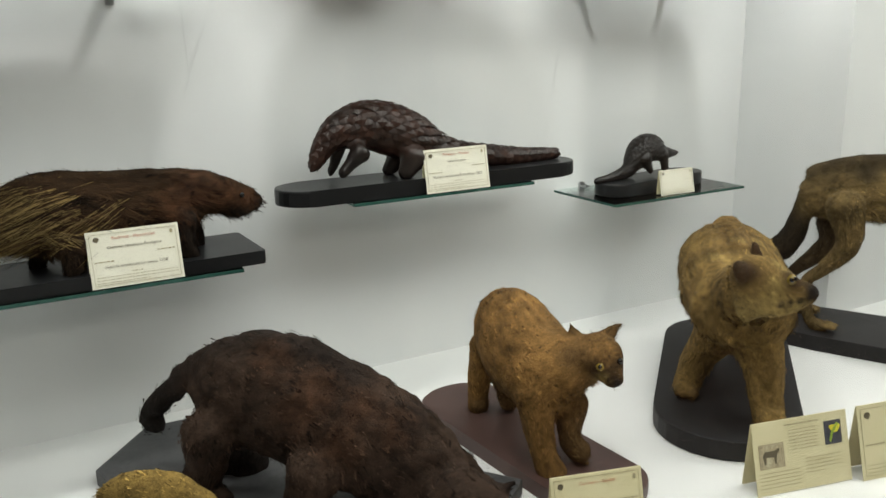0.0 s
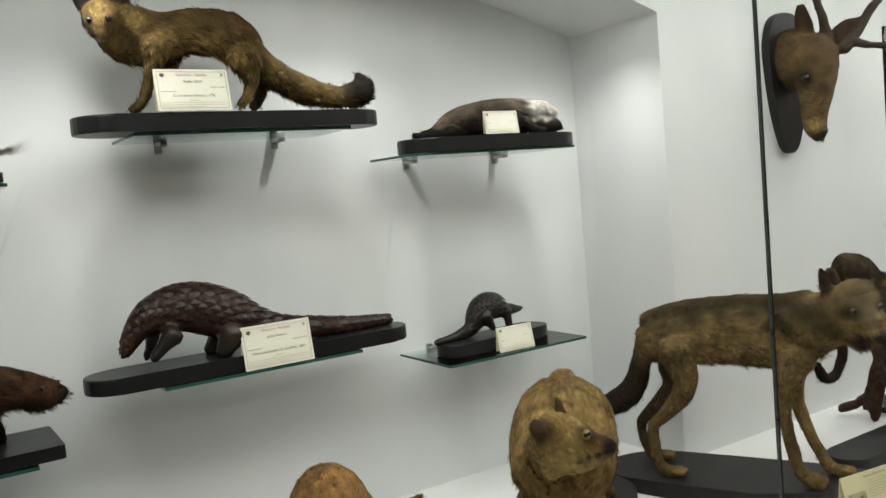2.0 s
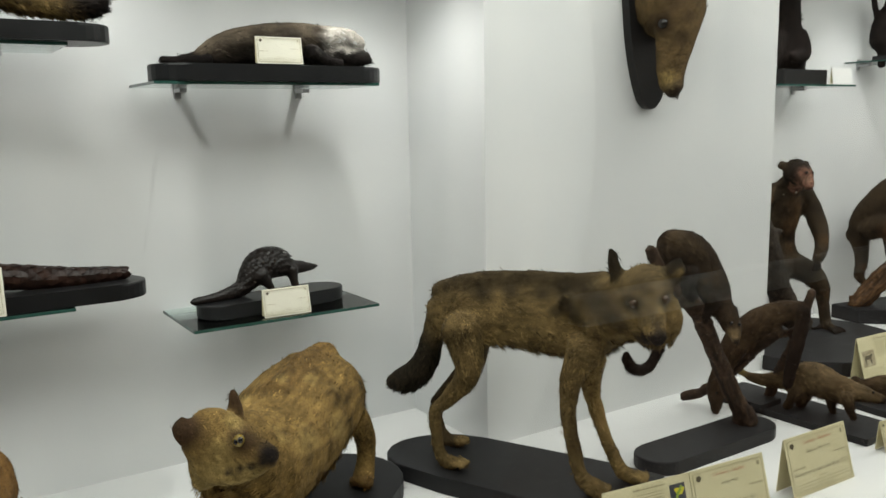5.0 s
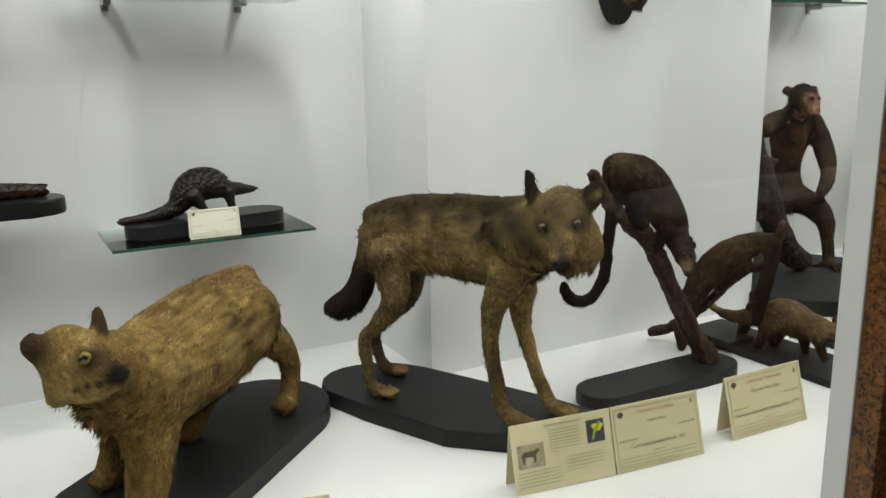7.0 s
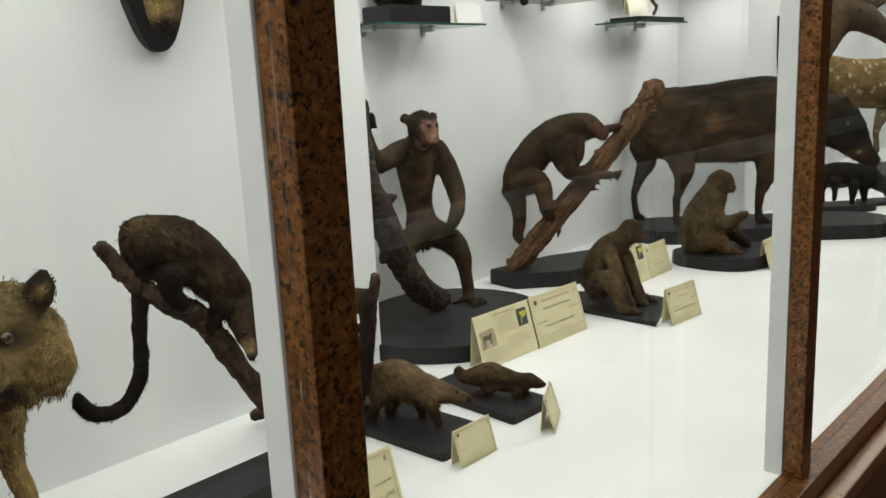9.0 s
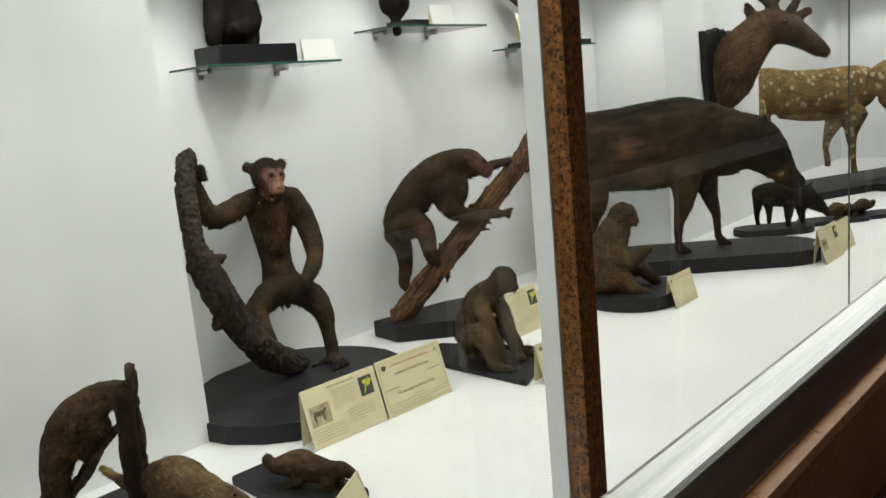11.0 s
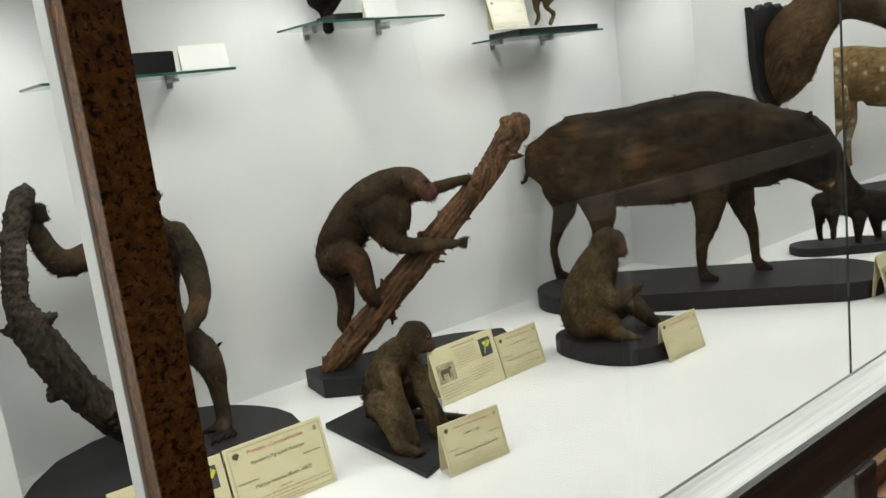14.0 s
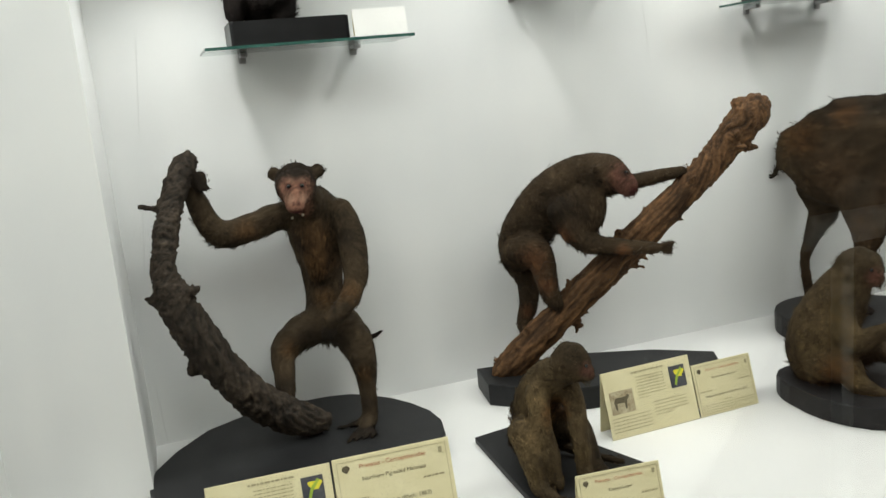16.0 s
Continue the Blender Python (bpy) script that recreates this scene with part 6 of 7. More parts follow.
mac_thing = mount("mounted_macaque", mac, "stuffed brown macaque with bare pink face gripping a dead trunk", "stuffed monkey", fur=11000, length=0.018, voxel=0.0075)

mac_trunk = Figure(pose(4.72, 2.1, 0.437, 0, 0, -18))
mac_trunk.limb(BARK_GREY, 1, (-0.020, -0.090, 0.100, 0.030), (-0.075, -0.105, 0.115, 0.049), (-0.150, -0.130, 0.160, 0.055), (-0.208, -0.165, 0.225, 0.055), (-0.266, -0.188, 0.310, 0.055), (-0.312, -0.205, 0.400, 0.056), (-0.350, -0.220, 0.490, 0.055), (-0.378, -0.225, 0.570, 0.048), (-0.392, -0.215, 0.640, 0.035), (-0.385, -0.165, 0.740, 0.035), (-0.368, -0.105, 0.830, 0.035), (-0.340, -0.055, 0.905, 0.035), (-0.325, -0.040, 0.935, 0.023))
mac_trunk.limb(BARK_GREY, 0.8, (-0.370, -0.245, 0.578, 0.022), (-0.318, -0.235, 0.574, 0.018), (-0.300, -0.230, 0.578, 0.010))
mac_trunk.limb(BARK_GREY, 1, (-0.410, -0.240, 0.560, 0.022), (-0.446, -0.240, 0.562, 0.010))
mac_trunk.limb(BARK_GREY, 1, (-0.410, -0.130, 0.800, 0.011), (-0.445, -0.140, 0.806, 0.008), (-0.465, -0.140, 0.814, 0.004))
mac_trunk.limb(BARK_GREY, 1, (-0.326, -0.208, 0.362, 0.034), (-0.360, -0.212, 0.340, 0.020))
branch(mac_trunk, mac_thing, 0.010)


# stump-tailed macaque
stump = Figure(pose(5.34, 1.99, 0.437, 0, 0, -22))
stump.limb(STUMP, 0.85, (0.010, 0.255, 0.455, 0.072), (0.020, 0.240, 0.520, 0.084), (0.065, 0.215, 0.595, 0.088), (0.130, 0.185, 0.670, 0.088), (0.205, 0.150, 0.722, 0.080), (0.255, 0.115, 0.742, 0.070))
stump.limb(STUMP, 0.9, (0.250, 0.110, 0.745, 0.068), (0.295, 0.070, 0.750, 0.060), (0.318, 0.045, 0.742, 0.052))
stump.limb(STUMP_FACE, 0.8, (0.322, 0.040, 0.738, 0.044), (0.346, 0.018, 0.712, 0.038), (0.360, 0.008, 0.694, 0.029))
stump.limb(STUMP, 0.8, (0.235, 0.090, 0.685, 0.060), (0.245, 0.080, 0.620, 0.046), (0.240, 0.080, 0.570, 0.024))
stump.limb(STUMP, 0.5, (0.262, 0.030, 0.760, 0.020), (0.254, 0.022, 0.768, 0.018))
stump.limb(STUMP, 1, (0.250, 0.190, 0.690, 0.042), (0.330, 0.190, 0.690, 0.033), (0.430, 0.175, 0.702, 0.026), (0.510, 0.155, 0.716, 0.022), (0.556, 0.140, 0.722, 0.018))
stump.limb(STUMP, 1, (0.160, 0.100, 0.640, 0.062), (0.180, 0.085, 0.575, 0.046), (0.225, 0.080, 0.525, 0.036), (0.320, 0.065, 0.508, 0.028), (0.410, 0.055, 0.498, 0.022), (0.450, 0.052, 0.496, 0.015))
stump.limb(STUMP, 1, (0.000, 0.200, 0.480, 0.066), (0.040, 0.150, 0.500, 0.060), (0.072, 0.125, 0.480, 0.048), (0.084, 0.120, 0.420, 0.040), (0.098, 0.120, 0.350, 0.034), (0.120, 0.110, 0.310, 0.022))
stump.limb(STUMP, 1, (0.000, 0.280, 0.450, 0.060), (0.030, 0.280, 0.370, 0.044), (0.026, 0.265, 0.290, 0.034), (0.006, 0.250, 0.220, 0.028), (0.010, 0.230, 0.185, 0.022))
for k in range(4):
    stump.limb(STUMP, 1, (0.446, 0.050, 0.496, 0.010), (0.474, 0.040 + 0.008 * k, 0.512 - 0.013 * k, 0.007), (0.496, 0.050 + 0.008 * k, 0.514 - 0.015 * k, 0.0045))
    stump.limb(STUMP, 1, (0.010, 0.230, 0.190, 0.010), (0.020 + 0.010 * k, 0.205, 0.168, 0.007), (0.030 + 0.012 * k, 0.185, 0.160, 0.005))
stump.mark(STUMP_FACE, (0.315, -0.177, 0.764), (0.354, 0.074, 0.731), 0.0346, 1)
stump.mark(STUMP_FACE, (0.330, -0.176, 0.739), (0.370, 0.074, 0.704), 0.0329, 1)
stump.mark(MOUTH, (0.338, -0.176, 0.719), (0.380, 0.074, 0.682), 0.0121, 1)
stump.bead(EYE_DARK, (0.318, -0.177, 0.773), (0.358, 0.074, 0.742), 0.0060)
stump.mark(MACAQUE_DARK, (0.318, -0.177, 0.773), (0.358, 0.074, 0.742), 0.0121, 1)
for x, z, r in ((0.045, 0.495, 0.042), (0.085, 0.410, 0.026), (0.150, 0.580, 0.024), (0.330, 0.508, 0.020), (0.020, 0.300, 0.022)):
    stump.mark(STUMP_RED, (x, -0.10, z), (x, 0.32, z - 0.04), r, 0.8)
for x, z, r in ((0.130, 0.680, 0.050), (0.205, 0.640, 0.042), (0.040, 0.600, 0.034), (0.240, 0.735, 0.026)):
    stump.mark(MACAQUE_DARK, (x, -0.10, z), (x, 0.32, z - 0.03), r, 0.6)
stump_thing = mount("mounted_stump_tailed_macaque", stump, "stuffed dark brown macaque climbing a sloping broken trunk", "stuffed monkey", fur=11000, length=0.022, voxel=0.009)

stump_trunk = Figure(pose(5.34, 2.15, 0.437, 0, 0, -22))
stump_trunk.limb(BARK_RED, 0.9, (-0.034, 0.000, 0.069, 0.036), (0.008, 0.000, 0.106, 0.051), (0.101, 0.000, 0.191, 0.055), (0.203, 0.000, 0.283, 0.052), (0.303, 0.000, 0.374, 0.055), (0.421, 0.000, 0.480, 0.055), (0.527, 0.000, 0.576, 0.052), (0.631, 0.000, 0.670, 0.048), (0.724, 0.000, 0.763, 0.050), (0.788, 0.000, 0.839, 0.056), (0.833, 0.000, 0.889, 0.059), (0.852, 0.000, 0.917, 0.046))
stump_trunk.limb(BARK_RED, 1, (0.413, 0.000, 0.510, 0.014), (0.396, 0.000, 0.549, 0.005))
stump_trunk.limb(BARK_RED, 1, (0.528, 0.000, 0.604, 0.010), (0.520, 0.000, 0.639, 0.004))
stump_trunk.limb(BARK_RED, 1, (0.666, 0.000, 0.658, 0.012), (0.707, 0.000, 0.667, 0.004))
stump_trunk.limb(BARK_RED, 1, (0.221, 0.000, 0.262, 0.017), (0.242, 0.000, 0.240, 0.011), (0.236, 0.000, 0.201, 0.005))
stump_trunk.limb(BARK_RED, 1, (0.813, 0.000, 0.782, 0.016), (0.853, 0.000, 0.775, 0.005))
stump_trunk.limb(BARK_RED, 1, (0.582, 0.000, 0.571, 0.010), (0.612, 0.000, 0.559, 0.003))
stump_trunk.limb(BARK_RED, 1, (0.781, 0.000, 0.920, 0.016), (0.808, 0.000, 0.936, 0.009))
branch(stump_trunk, stump_thing, 0.009, 22)


# capped langur
lang = Figure(pose(5.18, 1.5, 0.437, 0, 0, -31))
lang.limb(LANGUR, 0.95, (-0.046, 0.092, 0.075, 0.056), (-0.050, 0.095, 0.135, 0.068), (-0.038, 0.088, 0.205, 0.064), (-0.010, 0.066, 0.262, 0.058), (0.024, 0.034, 0.298, 0.047), (0.045, 0.012, 0.320, 0.046))
lang.limb(LANGUR, 0.9, (0.042, 0.015, 0.326, 0.050), (0.066, 0.000, 0.334, 0.048), (0.086, -0.008, 0.322, 0.038))
lang.limb(LANGUR_DARK, 0.9, (0.050, 0.010, 0.356, 0.038), (0.078, -0.002, 0.358, 0.035), (0.101, -0.006, 0.341, 0.023))
lang.limb(LANGUR_DARK, 0.8, (0.099, 0.000, 0.318, 0.023), (0.112, 0.000, 0.299, 0.017))
lang.limb(LANGUR, 1, (-0.070, 0.030, 0.130, 0.050), (-0.068, -0.030, 0.150, 0.042), (-0.052, -0.070, 0.120, 0.032), (-0.038, -0.085, 0.070, 0.026), (-0.026, -0.100, 0.036, 0.024), (0.010, -0.135, 0.032, 0.016))
lang.limb(LANGUR, 1, (-0.030, 0.020, 0.250, 0.036), (-0.020, -0.030, 0.190, 0.028), (0.000, -0.050, 0.120, 0.024), (0.012, -0.065, 0.060, 0.020), (0.026, -0.085, 0.034, 0.014))
lang.limb(LANGUR, 1, (0.045, 0.060, 0.255, 0.036), (0.068, 0.020, 0.190, 0.028), (0.078, -0.015, 0.110, 0.024), (0.084, -0.035, 0.050, 0.020), (0.105, -0.060, 0.032, 0.014))
lang.limb(LANGUR_DARK, 1, (0.000, 0.080, 0.120, 0.048), (0.060, 0.050, 0.140, 0.040), (0.090, 0.020, 0.100, 0.030), (0.110, 0.000, 0.050, 0.024), (0.150, -0.020, 0.034, 0.015))
lang.limb(LANGUR_DARK, 1, (0.000, 0.140, 0.050, 0.018), (0.090, 0.100, 0.038, 0.014), (0.180, 0.060, 0.034, 0.010))
for k in range(4):
    lang.limb(LANGUR_DARK, 1, (0.008, -0.130, 0.032, 0.008), (0.016 + 0.014 * k, -0.165 + 0.010 * k, 0.030, 0.005))
    lang.limb(LANGUR_DARK, 1, (0.145, -0.018, 0.034, 0.008), (0.162 + 0.010 * k, -0.052 + 0.014 * k, 0.030, 0.005))
for x, z, r in ((-0.030, 0.250, 0.046), (-0.065, 0.170, 0.034), (-0.045, 0.090, 0.026), (0.078, 0.130, 0.020)):
    lang.mark(LANGUR_PALE, (x, -0.24, z), (x, 0.13, z - 0.05), r, 0.8)
lang.mark(LANGUR_RED, (0.020, -0.240, 0.240), (0.018, 0.120, 0.190), 0.027, 0.8)
lang.mark(LANGUR_DARK, (0.072, -0.153, 0.403), (0.067, 0.092, 0.328), 0.0406, 1)
lang.mark(STUMP_FACE, (0.107, -0.152, 0.366), (0.106, 0.091, 0.287), 0.0163, 1)
lang.bead(EYE_DARK, (0.105, -0.153, 0.379), (0.104, 0.092, 0.301), 0.0049)
lang_thing = mount("mounted_langur", lang, "small stuffed grey-brown langur sitting hunched on a black board", "stuffed monkey", fur=8000, length=0.016, voxel=0.008)


# seated macaque
seat = Figure(pose(6.24, 1.52, 0.437, 0, 0, -46))
seat.limb(LANGUR, 0.9, (-0.113, 0.000, 0.072, 0.077), (-0.111, 0.000, 0.136, 0.104), (-0.103, 0.000, 0.221, 0.102), (-0.070, 0.000, 0.304, 0.087), (-0.034, 0.000, 0.376, 0.070))
seat.limb(LANGUR, 0.9, (-0.027, 0.000, 0.406, 0.062), (-0.001, 0.000, 0.426, 0.060), (0.018, 0.000, 0.409, 0.051))
seat.limb(LANGUR_DARK, 0.8, (0.025, -0.020, 0.409, 0.041), (0.045, -0.030, 0.386, 0.024))
seat.limb(LANGUR, 1, (-0.106, -0.050, 0.131, 0.066), (-0.038, -0.080, 0.129, 0.049), (-0.011, -0.100, 0.094, 0.035), (0.036, -0.110, 0.070, 0.026), (0.079, -0.110, 0.061, 0.015))
seat.limb(LANGUR, 1, (-0.059, -0.050, 0.337, 0.048), (-0.052, -0.070, 0.260, 0.043), (-0.006, -0.090, 0.214, 0.035), (0.061, -0.100, 0.256, 0.024), (0.098, -0.100, 0.269, 0.013))
seat.limb(LANGUR_DARK, 1, (-0.027, 0.050, 0.141, 0.058), (0.054, 0.050, 0.161, 0.048), (0.111, 0.040, 0.120, 0.033), (0.152, 0.030, 0.070, 0.023))
seat.limb(LANGUR_DARK, 1, (0.071, 0.000, 0.154, 0.032), (0.117, -0.020, 0.118, 0.023))
seat.mark(LANGUR_PALE, (-0.099, -0.233, 0.228), (-0.106, 0.012, 0.154), 0.0597, 0.7)
seat.mark(LANGUR_PALE, (-0.058, -0.235, 0.344), (-0.061, 0.013, 0.280), 0.0394, 0.7)
seat.mark(LANGUR_PALE, (-0.011, -0.232, 0.148), (-0.010, 0.011, 0.067), 0.0298, 0.7)
seat.mark(LANGUR_PALE, (-0.033, -0.234, 0.286), (-0.034, 0.012, 0.216), 0.0335, 0.7)
seat.mark(LANGUR_RED, (-0.065, -0.232, 0.168), (-0.069, 0.011, 0.089), 0.0399, 0.7)
seat.mark(STUMP_FACE, (0.033, -0.176, 0.431), (0.038, 0.074, 0.375), 0.0218, 1)
seat.bead(EYE_DARK, (0.024, -0.176, 0.450), (0.028, 0.074, 0.396), 0.0059)
seat.mark(LANGUR_DARK, (-0.007, -0.157, 0.488), (-0.005, 0.094, 0.437), 0.0398, 0.7)
seat_thing = mount("mounted_seated_macaque", seat, "stuffed olive-brown macaque sitting with folded arms on black board", "stuffed monkey", fur=8000, length=0.018, voxel=0.009)


# wild boar
boar = Figure(pose(6.94, 1.86, 0.437, 0, 0, -57))
boar.limb(BOAR, 0.5, (-0.501, 0.000, 0.687, 0.108), (-0.430, 0.000, 0.676, 0.174), (-0.290, 0.000, 0.659, 0.210), (-0.096, 0.000, 0.639, 0.211), (0.094, 0.000, 0.649, 0.224), (0.280, 0.000, 0.670, 0.234), (0.436, 0.000, 0.668, 0.204), (0.563, 0.000, 0.646, 0.172))
boar.limb(BOAR_DARK, 0.6, (-0.338, 0.000, 0.803, 0.080), (-0.088, 0.000, 0.827, 0.065), (0.127, 0.000, 0.852, 0.064), (0.285, 0.000, 0.867, 0.056), (0.438, 0.000, 0.815, 0.063))
boar.limb(BOAR_DARK, 0.55, (0.538, 0.000, 0.661, 0.164), (0.651, 0.000, 0.640, 0.151), (0.725, 0.000, 0.569, 0.118), (0.787, 0.000, 0.492, 0.080), (0.837, 0.000, 0.441, 0.055), (0.876, 0.000, 0.412, 0.043))
boar.limb(BOAR, 0.8, (-0.430, 0.066, 0.546, 0.088), (-0.407, 0.066, 0.442, 0.062), (-0.452, 0.066, 0.326, 0.033), (-0.478, 0.066, 0.237, 0.024), (-0.469, 0.066, 0.131, 0.022), (-0.458, 0.066, 0.073, 0.029))
boar.limb(BOAR, 0.8, (-0.236, -0.066, 0.535, 0.102), (-0.209, -0.110, 0.406, 0.068), (-0.225, -0.110, 0.306, 0.036), (-0.246, -0.110, 0.221, 0.025), (-0.243, -0.110, 0.127, 0.023), (-0.231, -0.110, 0.080, 0.027))
boar.limb(BOAR, 0.8, (0.273, -0.066, 0.507, 0.094), (0.259, -0.110, 0.370, 0.058), (0.230, -0.110, 0.259, 0.033), (0.222, -0.110, 0.161, 0.024), (0.231, -0.110, 0.083, 0.024), (0.252, -0.110, 0.077, 0.022))
boar.limb(BOAR, 0.8, (0.390, 0.066, 0.508, 0.084), (0.414, 0.066, 0.373, 0.050), (0.449, 0.066, 0.258, 0.029), (0.458, 0.066, 0.158, 0.023), (0.473, 0.066, 0.085, 0.023), (0.500, 0.066, 0.079, 0.020))
for x, y in ((-0.445, 0.066), (-0.222, -0.110), (0.255, -0.110), (0.492, 0.066)):
    boar.limb(DARK_NOSE, 0.9, (x - 0.010, y, 0.100, 0.026), (x + 0.012, y - 0.014, 0.086, 0.018), (x + 0.034, y - 0.016, 0.086, 0.011))
    boar.limb(DARK_NOSE, 0.9, (x - 0.010, y, 0.100, 0.026), (x + 0.012, y + 0.014, 0.086, 0.018), (x + 0.034, y + 0.016, 0.086, 0.011))
    boar.limb(DARK_NOSE, 1, (x - 0.020, y, 0.125, 0.012), (x - 0.040, y, 0.112, 0.007))
boar.limb(BOAR_DARK, 1, (-0.541, 0.000, 0.660, 0.016), (-0.567, 0.000, 0.616, 0.011), (-0.574, 0.000, 0.587, 0.010), (-0.604, 0.000, 0.577, 0.011))
boar.limb(BOAR_DARK, 0.5, (0.672, -0.030, 0.733, 0.037), (0.698, -0.040, 0.777, 0.020), (0.708, -0.040, 0.797, 0.007))
boar.limb(TUSK, 1, (0.763, -0.060, 0.464, 0.012), (0.780, -0.070, 0.475, 0.010), (0.790, -0.070, 0.501, 0.005))
boar.bead(EYE_DARK, (0.677, -0.207, 0.652), (0.715, 0.044, 0.627), 0.0119)
boar.mark(BOAR_PALE, (-0.326, -0.238, 0.617), (-0.351, 0.015, 0.590), 0.0839, 0.6)
boar.mark(BOAR_PALE, (-0.119, -0.238, 0.525), (-0.131, 0.015, 0.492), 0.0832, 0.6)
boar.mark(BOAR_PALE, (0.089, -0.239, 0.540), (0.089, 0.015, 0.508), 0.0683, 0.6)
boar.mark(BOAR_PALE, (0.289, -0.238, 0.503), (0.302, 0.015, 0.468), 0.0541, 0.6)
boar.mark(BOAR_PALE, (-0.203, -0.238, 0.421), (-0.220, 0.015, 0.381), 0.0560, 0.6)
boar.mark(BOAR_PALE, (0.208, -0.237, 0.294), (0.216, 0.014, 0.247), 0.0329, 0.6)
boar.mark(BOAR_PALE, (0.771, -0.236, 0.489), (0.815, 0.014, 0.454), 0.0393, 0.6)
boar.mark(BOAR_PALE, (-0.008, -0.239, 0.704), (-0.013, 0.016, 0.682), 0.0682, 0.6)
for x, z, r in ((0.36, 0.70, 0.09), (0.50, 0.62, 0.08), (0.20, 0.78, 0.07), (0.02, 0.80, 0.06), (0.33, 0.52, 0.06), (-0.22, 0.56, 0.06), (0.62, 0.64, 0.07)):
    boar.mark(BOAR_DARK, (x, -0.24, z), (x, 0.015, z - 0.03), r, 0.65)
for x, z, r in ((-0.46, 0.76, 0.06), (-0.30, 0.84, 0.045), (0.04, 0.46, 0.04), (0.74, 0.46, 0.04), (-0.02, 0.66, 0.03), (0.16, 0.68, 0.025)):
    boar.mark(LANGUR_RED, (x, -0.24, z), (x, 0.015, z - 0.03), r, 0.5)
boar_thing = mount("mounted_wild_boar", boar, "large stuffed dark brown wild boar standing on a long black board", "stuffed animal", fur=12000, length=0.016, voxel=0.012, rough=0.005)


# piglet
pig = Figure(pose(8.02, 1.5, 0.437, 0, 0, -45))
pig.limb(BOAR_DARK, 0.7, (-0.099, 0.000, 0.262, 0.053), (-0.013, 0.000, 0.262, 0.068), (0.111, 0.000, 0.239, 0.074), (0.204, 0.000, 0.225, 0.068), (0.282, 0.000, 0.168, 0.050), (0.335, 0.000, 0.119, 0.027), (0.360, 0.000, 0.098, 0.015))
pig.limb(BOAR_DARK, 1, (-0.075, 0.040, 0.210, 0.036), (-0.085, 0.040, 0.120, 0.018), (-0.079, 0.040, 0.061, 0.015))
pig.limb(BOAR_DARK, 1, (-0.044, -0.040, 0.210, 0.038), (-0.041, -0.040, 0.130, 0.018), (-0.044, -0.040, 0.079, 0.015))
pig.limb(BOAR_DARK, 1, (0.089, -0.040, 0.183, 0.038), (0.080, -0.040, 0.073, 0.018), (0.083, -0.040, -0.008, 0.015))
pig.limb(BOAR_DARK, 1, (0.197, 0.040, 0.162, 0.036), (0.210, 0.040, 0.048, 0.018), (0.217, 0.040, -0.014, 0.015))
pig.limb(BOAR_DARK, 0.6, (0.234, 0.000, 0.277, 0.018), (0.259, 0.000, 0.306, 0.007))
pig_thing = mount("mounted_piglet", pig, "small stuffed black-brown wild piglet on a black board", "stuffed animal", fur=3000, length=0.014, voxel=0.010)


# second stag head
stag2 = Figure(pose(8.06, 1.85, 0, 0, 0, -68))
stag2.limb(SAMBAR, 0.8, (-0.035, 0.100, 1.312, 0.145), (0.034, 0.060, 1.408, 0.174), (0.134, 0.000, 1.563, 0.155), (0.227, 0.000, 1.665, 0.128), (0.302, 0.000, 1.729, 0.115))
stag2.limb(SAMBAR_DARK, 0.8, (0.287, 0.000, 1.721, 0.112), (0.404, 0.000, 1.698, 0.099), (0.504, 0.000, 1.634, 0.072), (0.589, 0.000, 1.563, 0.053), (0.631, 0.000, 1.531, 0.038))
stag2.limb(SAMBAR_DARK, 0.5, (0.219, 0.030, 1.778, 0.040), (0.190, 0.030, 1.845, 0.031), (0.178, 0.030, 1.878, 0.012))
stag2.limb(SAMBAR_DARK, 0.5, (0.477, 0.060, 1.764, 0.036), (0.549, 0.080, 1.796, 0.027))
stag2.limb(ANTLER, 1, (0.347, 0.000, 1.817, 0.033), (0.289, 0.000, 1.877, 0.024), (0.216, 0.000, 1.949, 0.021), (0.174, 0.000, 2.095, 0.018), (0.207, 0.000, 2.274, 0.009))
stag2.limb(ANTLER, 1, (0.434, 0.000, 1.797, 0.033), (0.477, 0.000, 1.868, 0.024), (0.520, 0.000, 1.983, 0.021), (0.507, 0.000, 2.195, 0.012))
stag2.limb(ANTLER, 1, (0.333, 0.000, 1.840, 0.024), (0.377, 0.000, 1.912, 0.018), (0.387, 0.000, 1.987, 0.007))
stag2.ball(EYE_DARK, (0.396, -0.070, 1.736), 0.0133)
stag2_thing = mount("stag_head", stag2, "dark brown stag head in profile on a black shield-shaped wall plaque", "stuffed head", fur=5000, length=0.018, voxel=0.010)


# spotted deer
chital = Figure(pose(10.1, 1.72, 0.437, 0, 0, -25))
chital.limb(CHITAL, 0.6, (-1.134, 0.000, 0.859, 0.109), (-0.992, 0.000, 0.855, 0.157), (-0.799, 0.000, 0.852, 0.177), (-0.551, 0.000, 0.813, 0.180), (-0.295, 0.000, 0.793, 0.187), (-0.031, 0.000, 0.780, 0.201), (0.185, 0.000, 0.796, 0.188), (0.322, 0.000, 0.826, 0.138))
chital.limb(CHITAL_PALE, 0.8, (-0.651, 0.000, 0.664, 0.045), (-0.345, 0.000, 0.621, 0.050), (-0.027, 0.000, 0.609, 0.051))
chital.limb(CHITAL, 0.7, (0.295, 0.000, 0.808, 0.118), (0.460, 0.000, 0.857, 0.091), (0.658, 0.000, 0.885, 0.080), (0.864, 0.000, 0.828, 0.053))
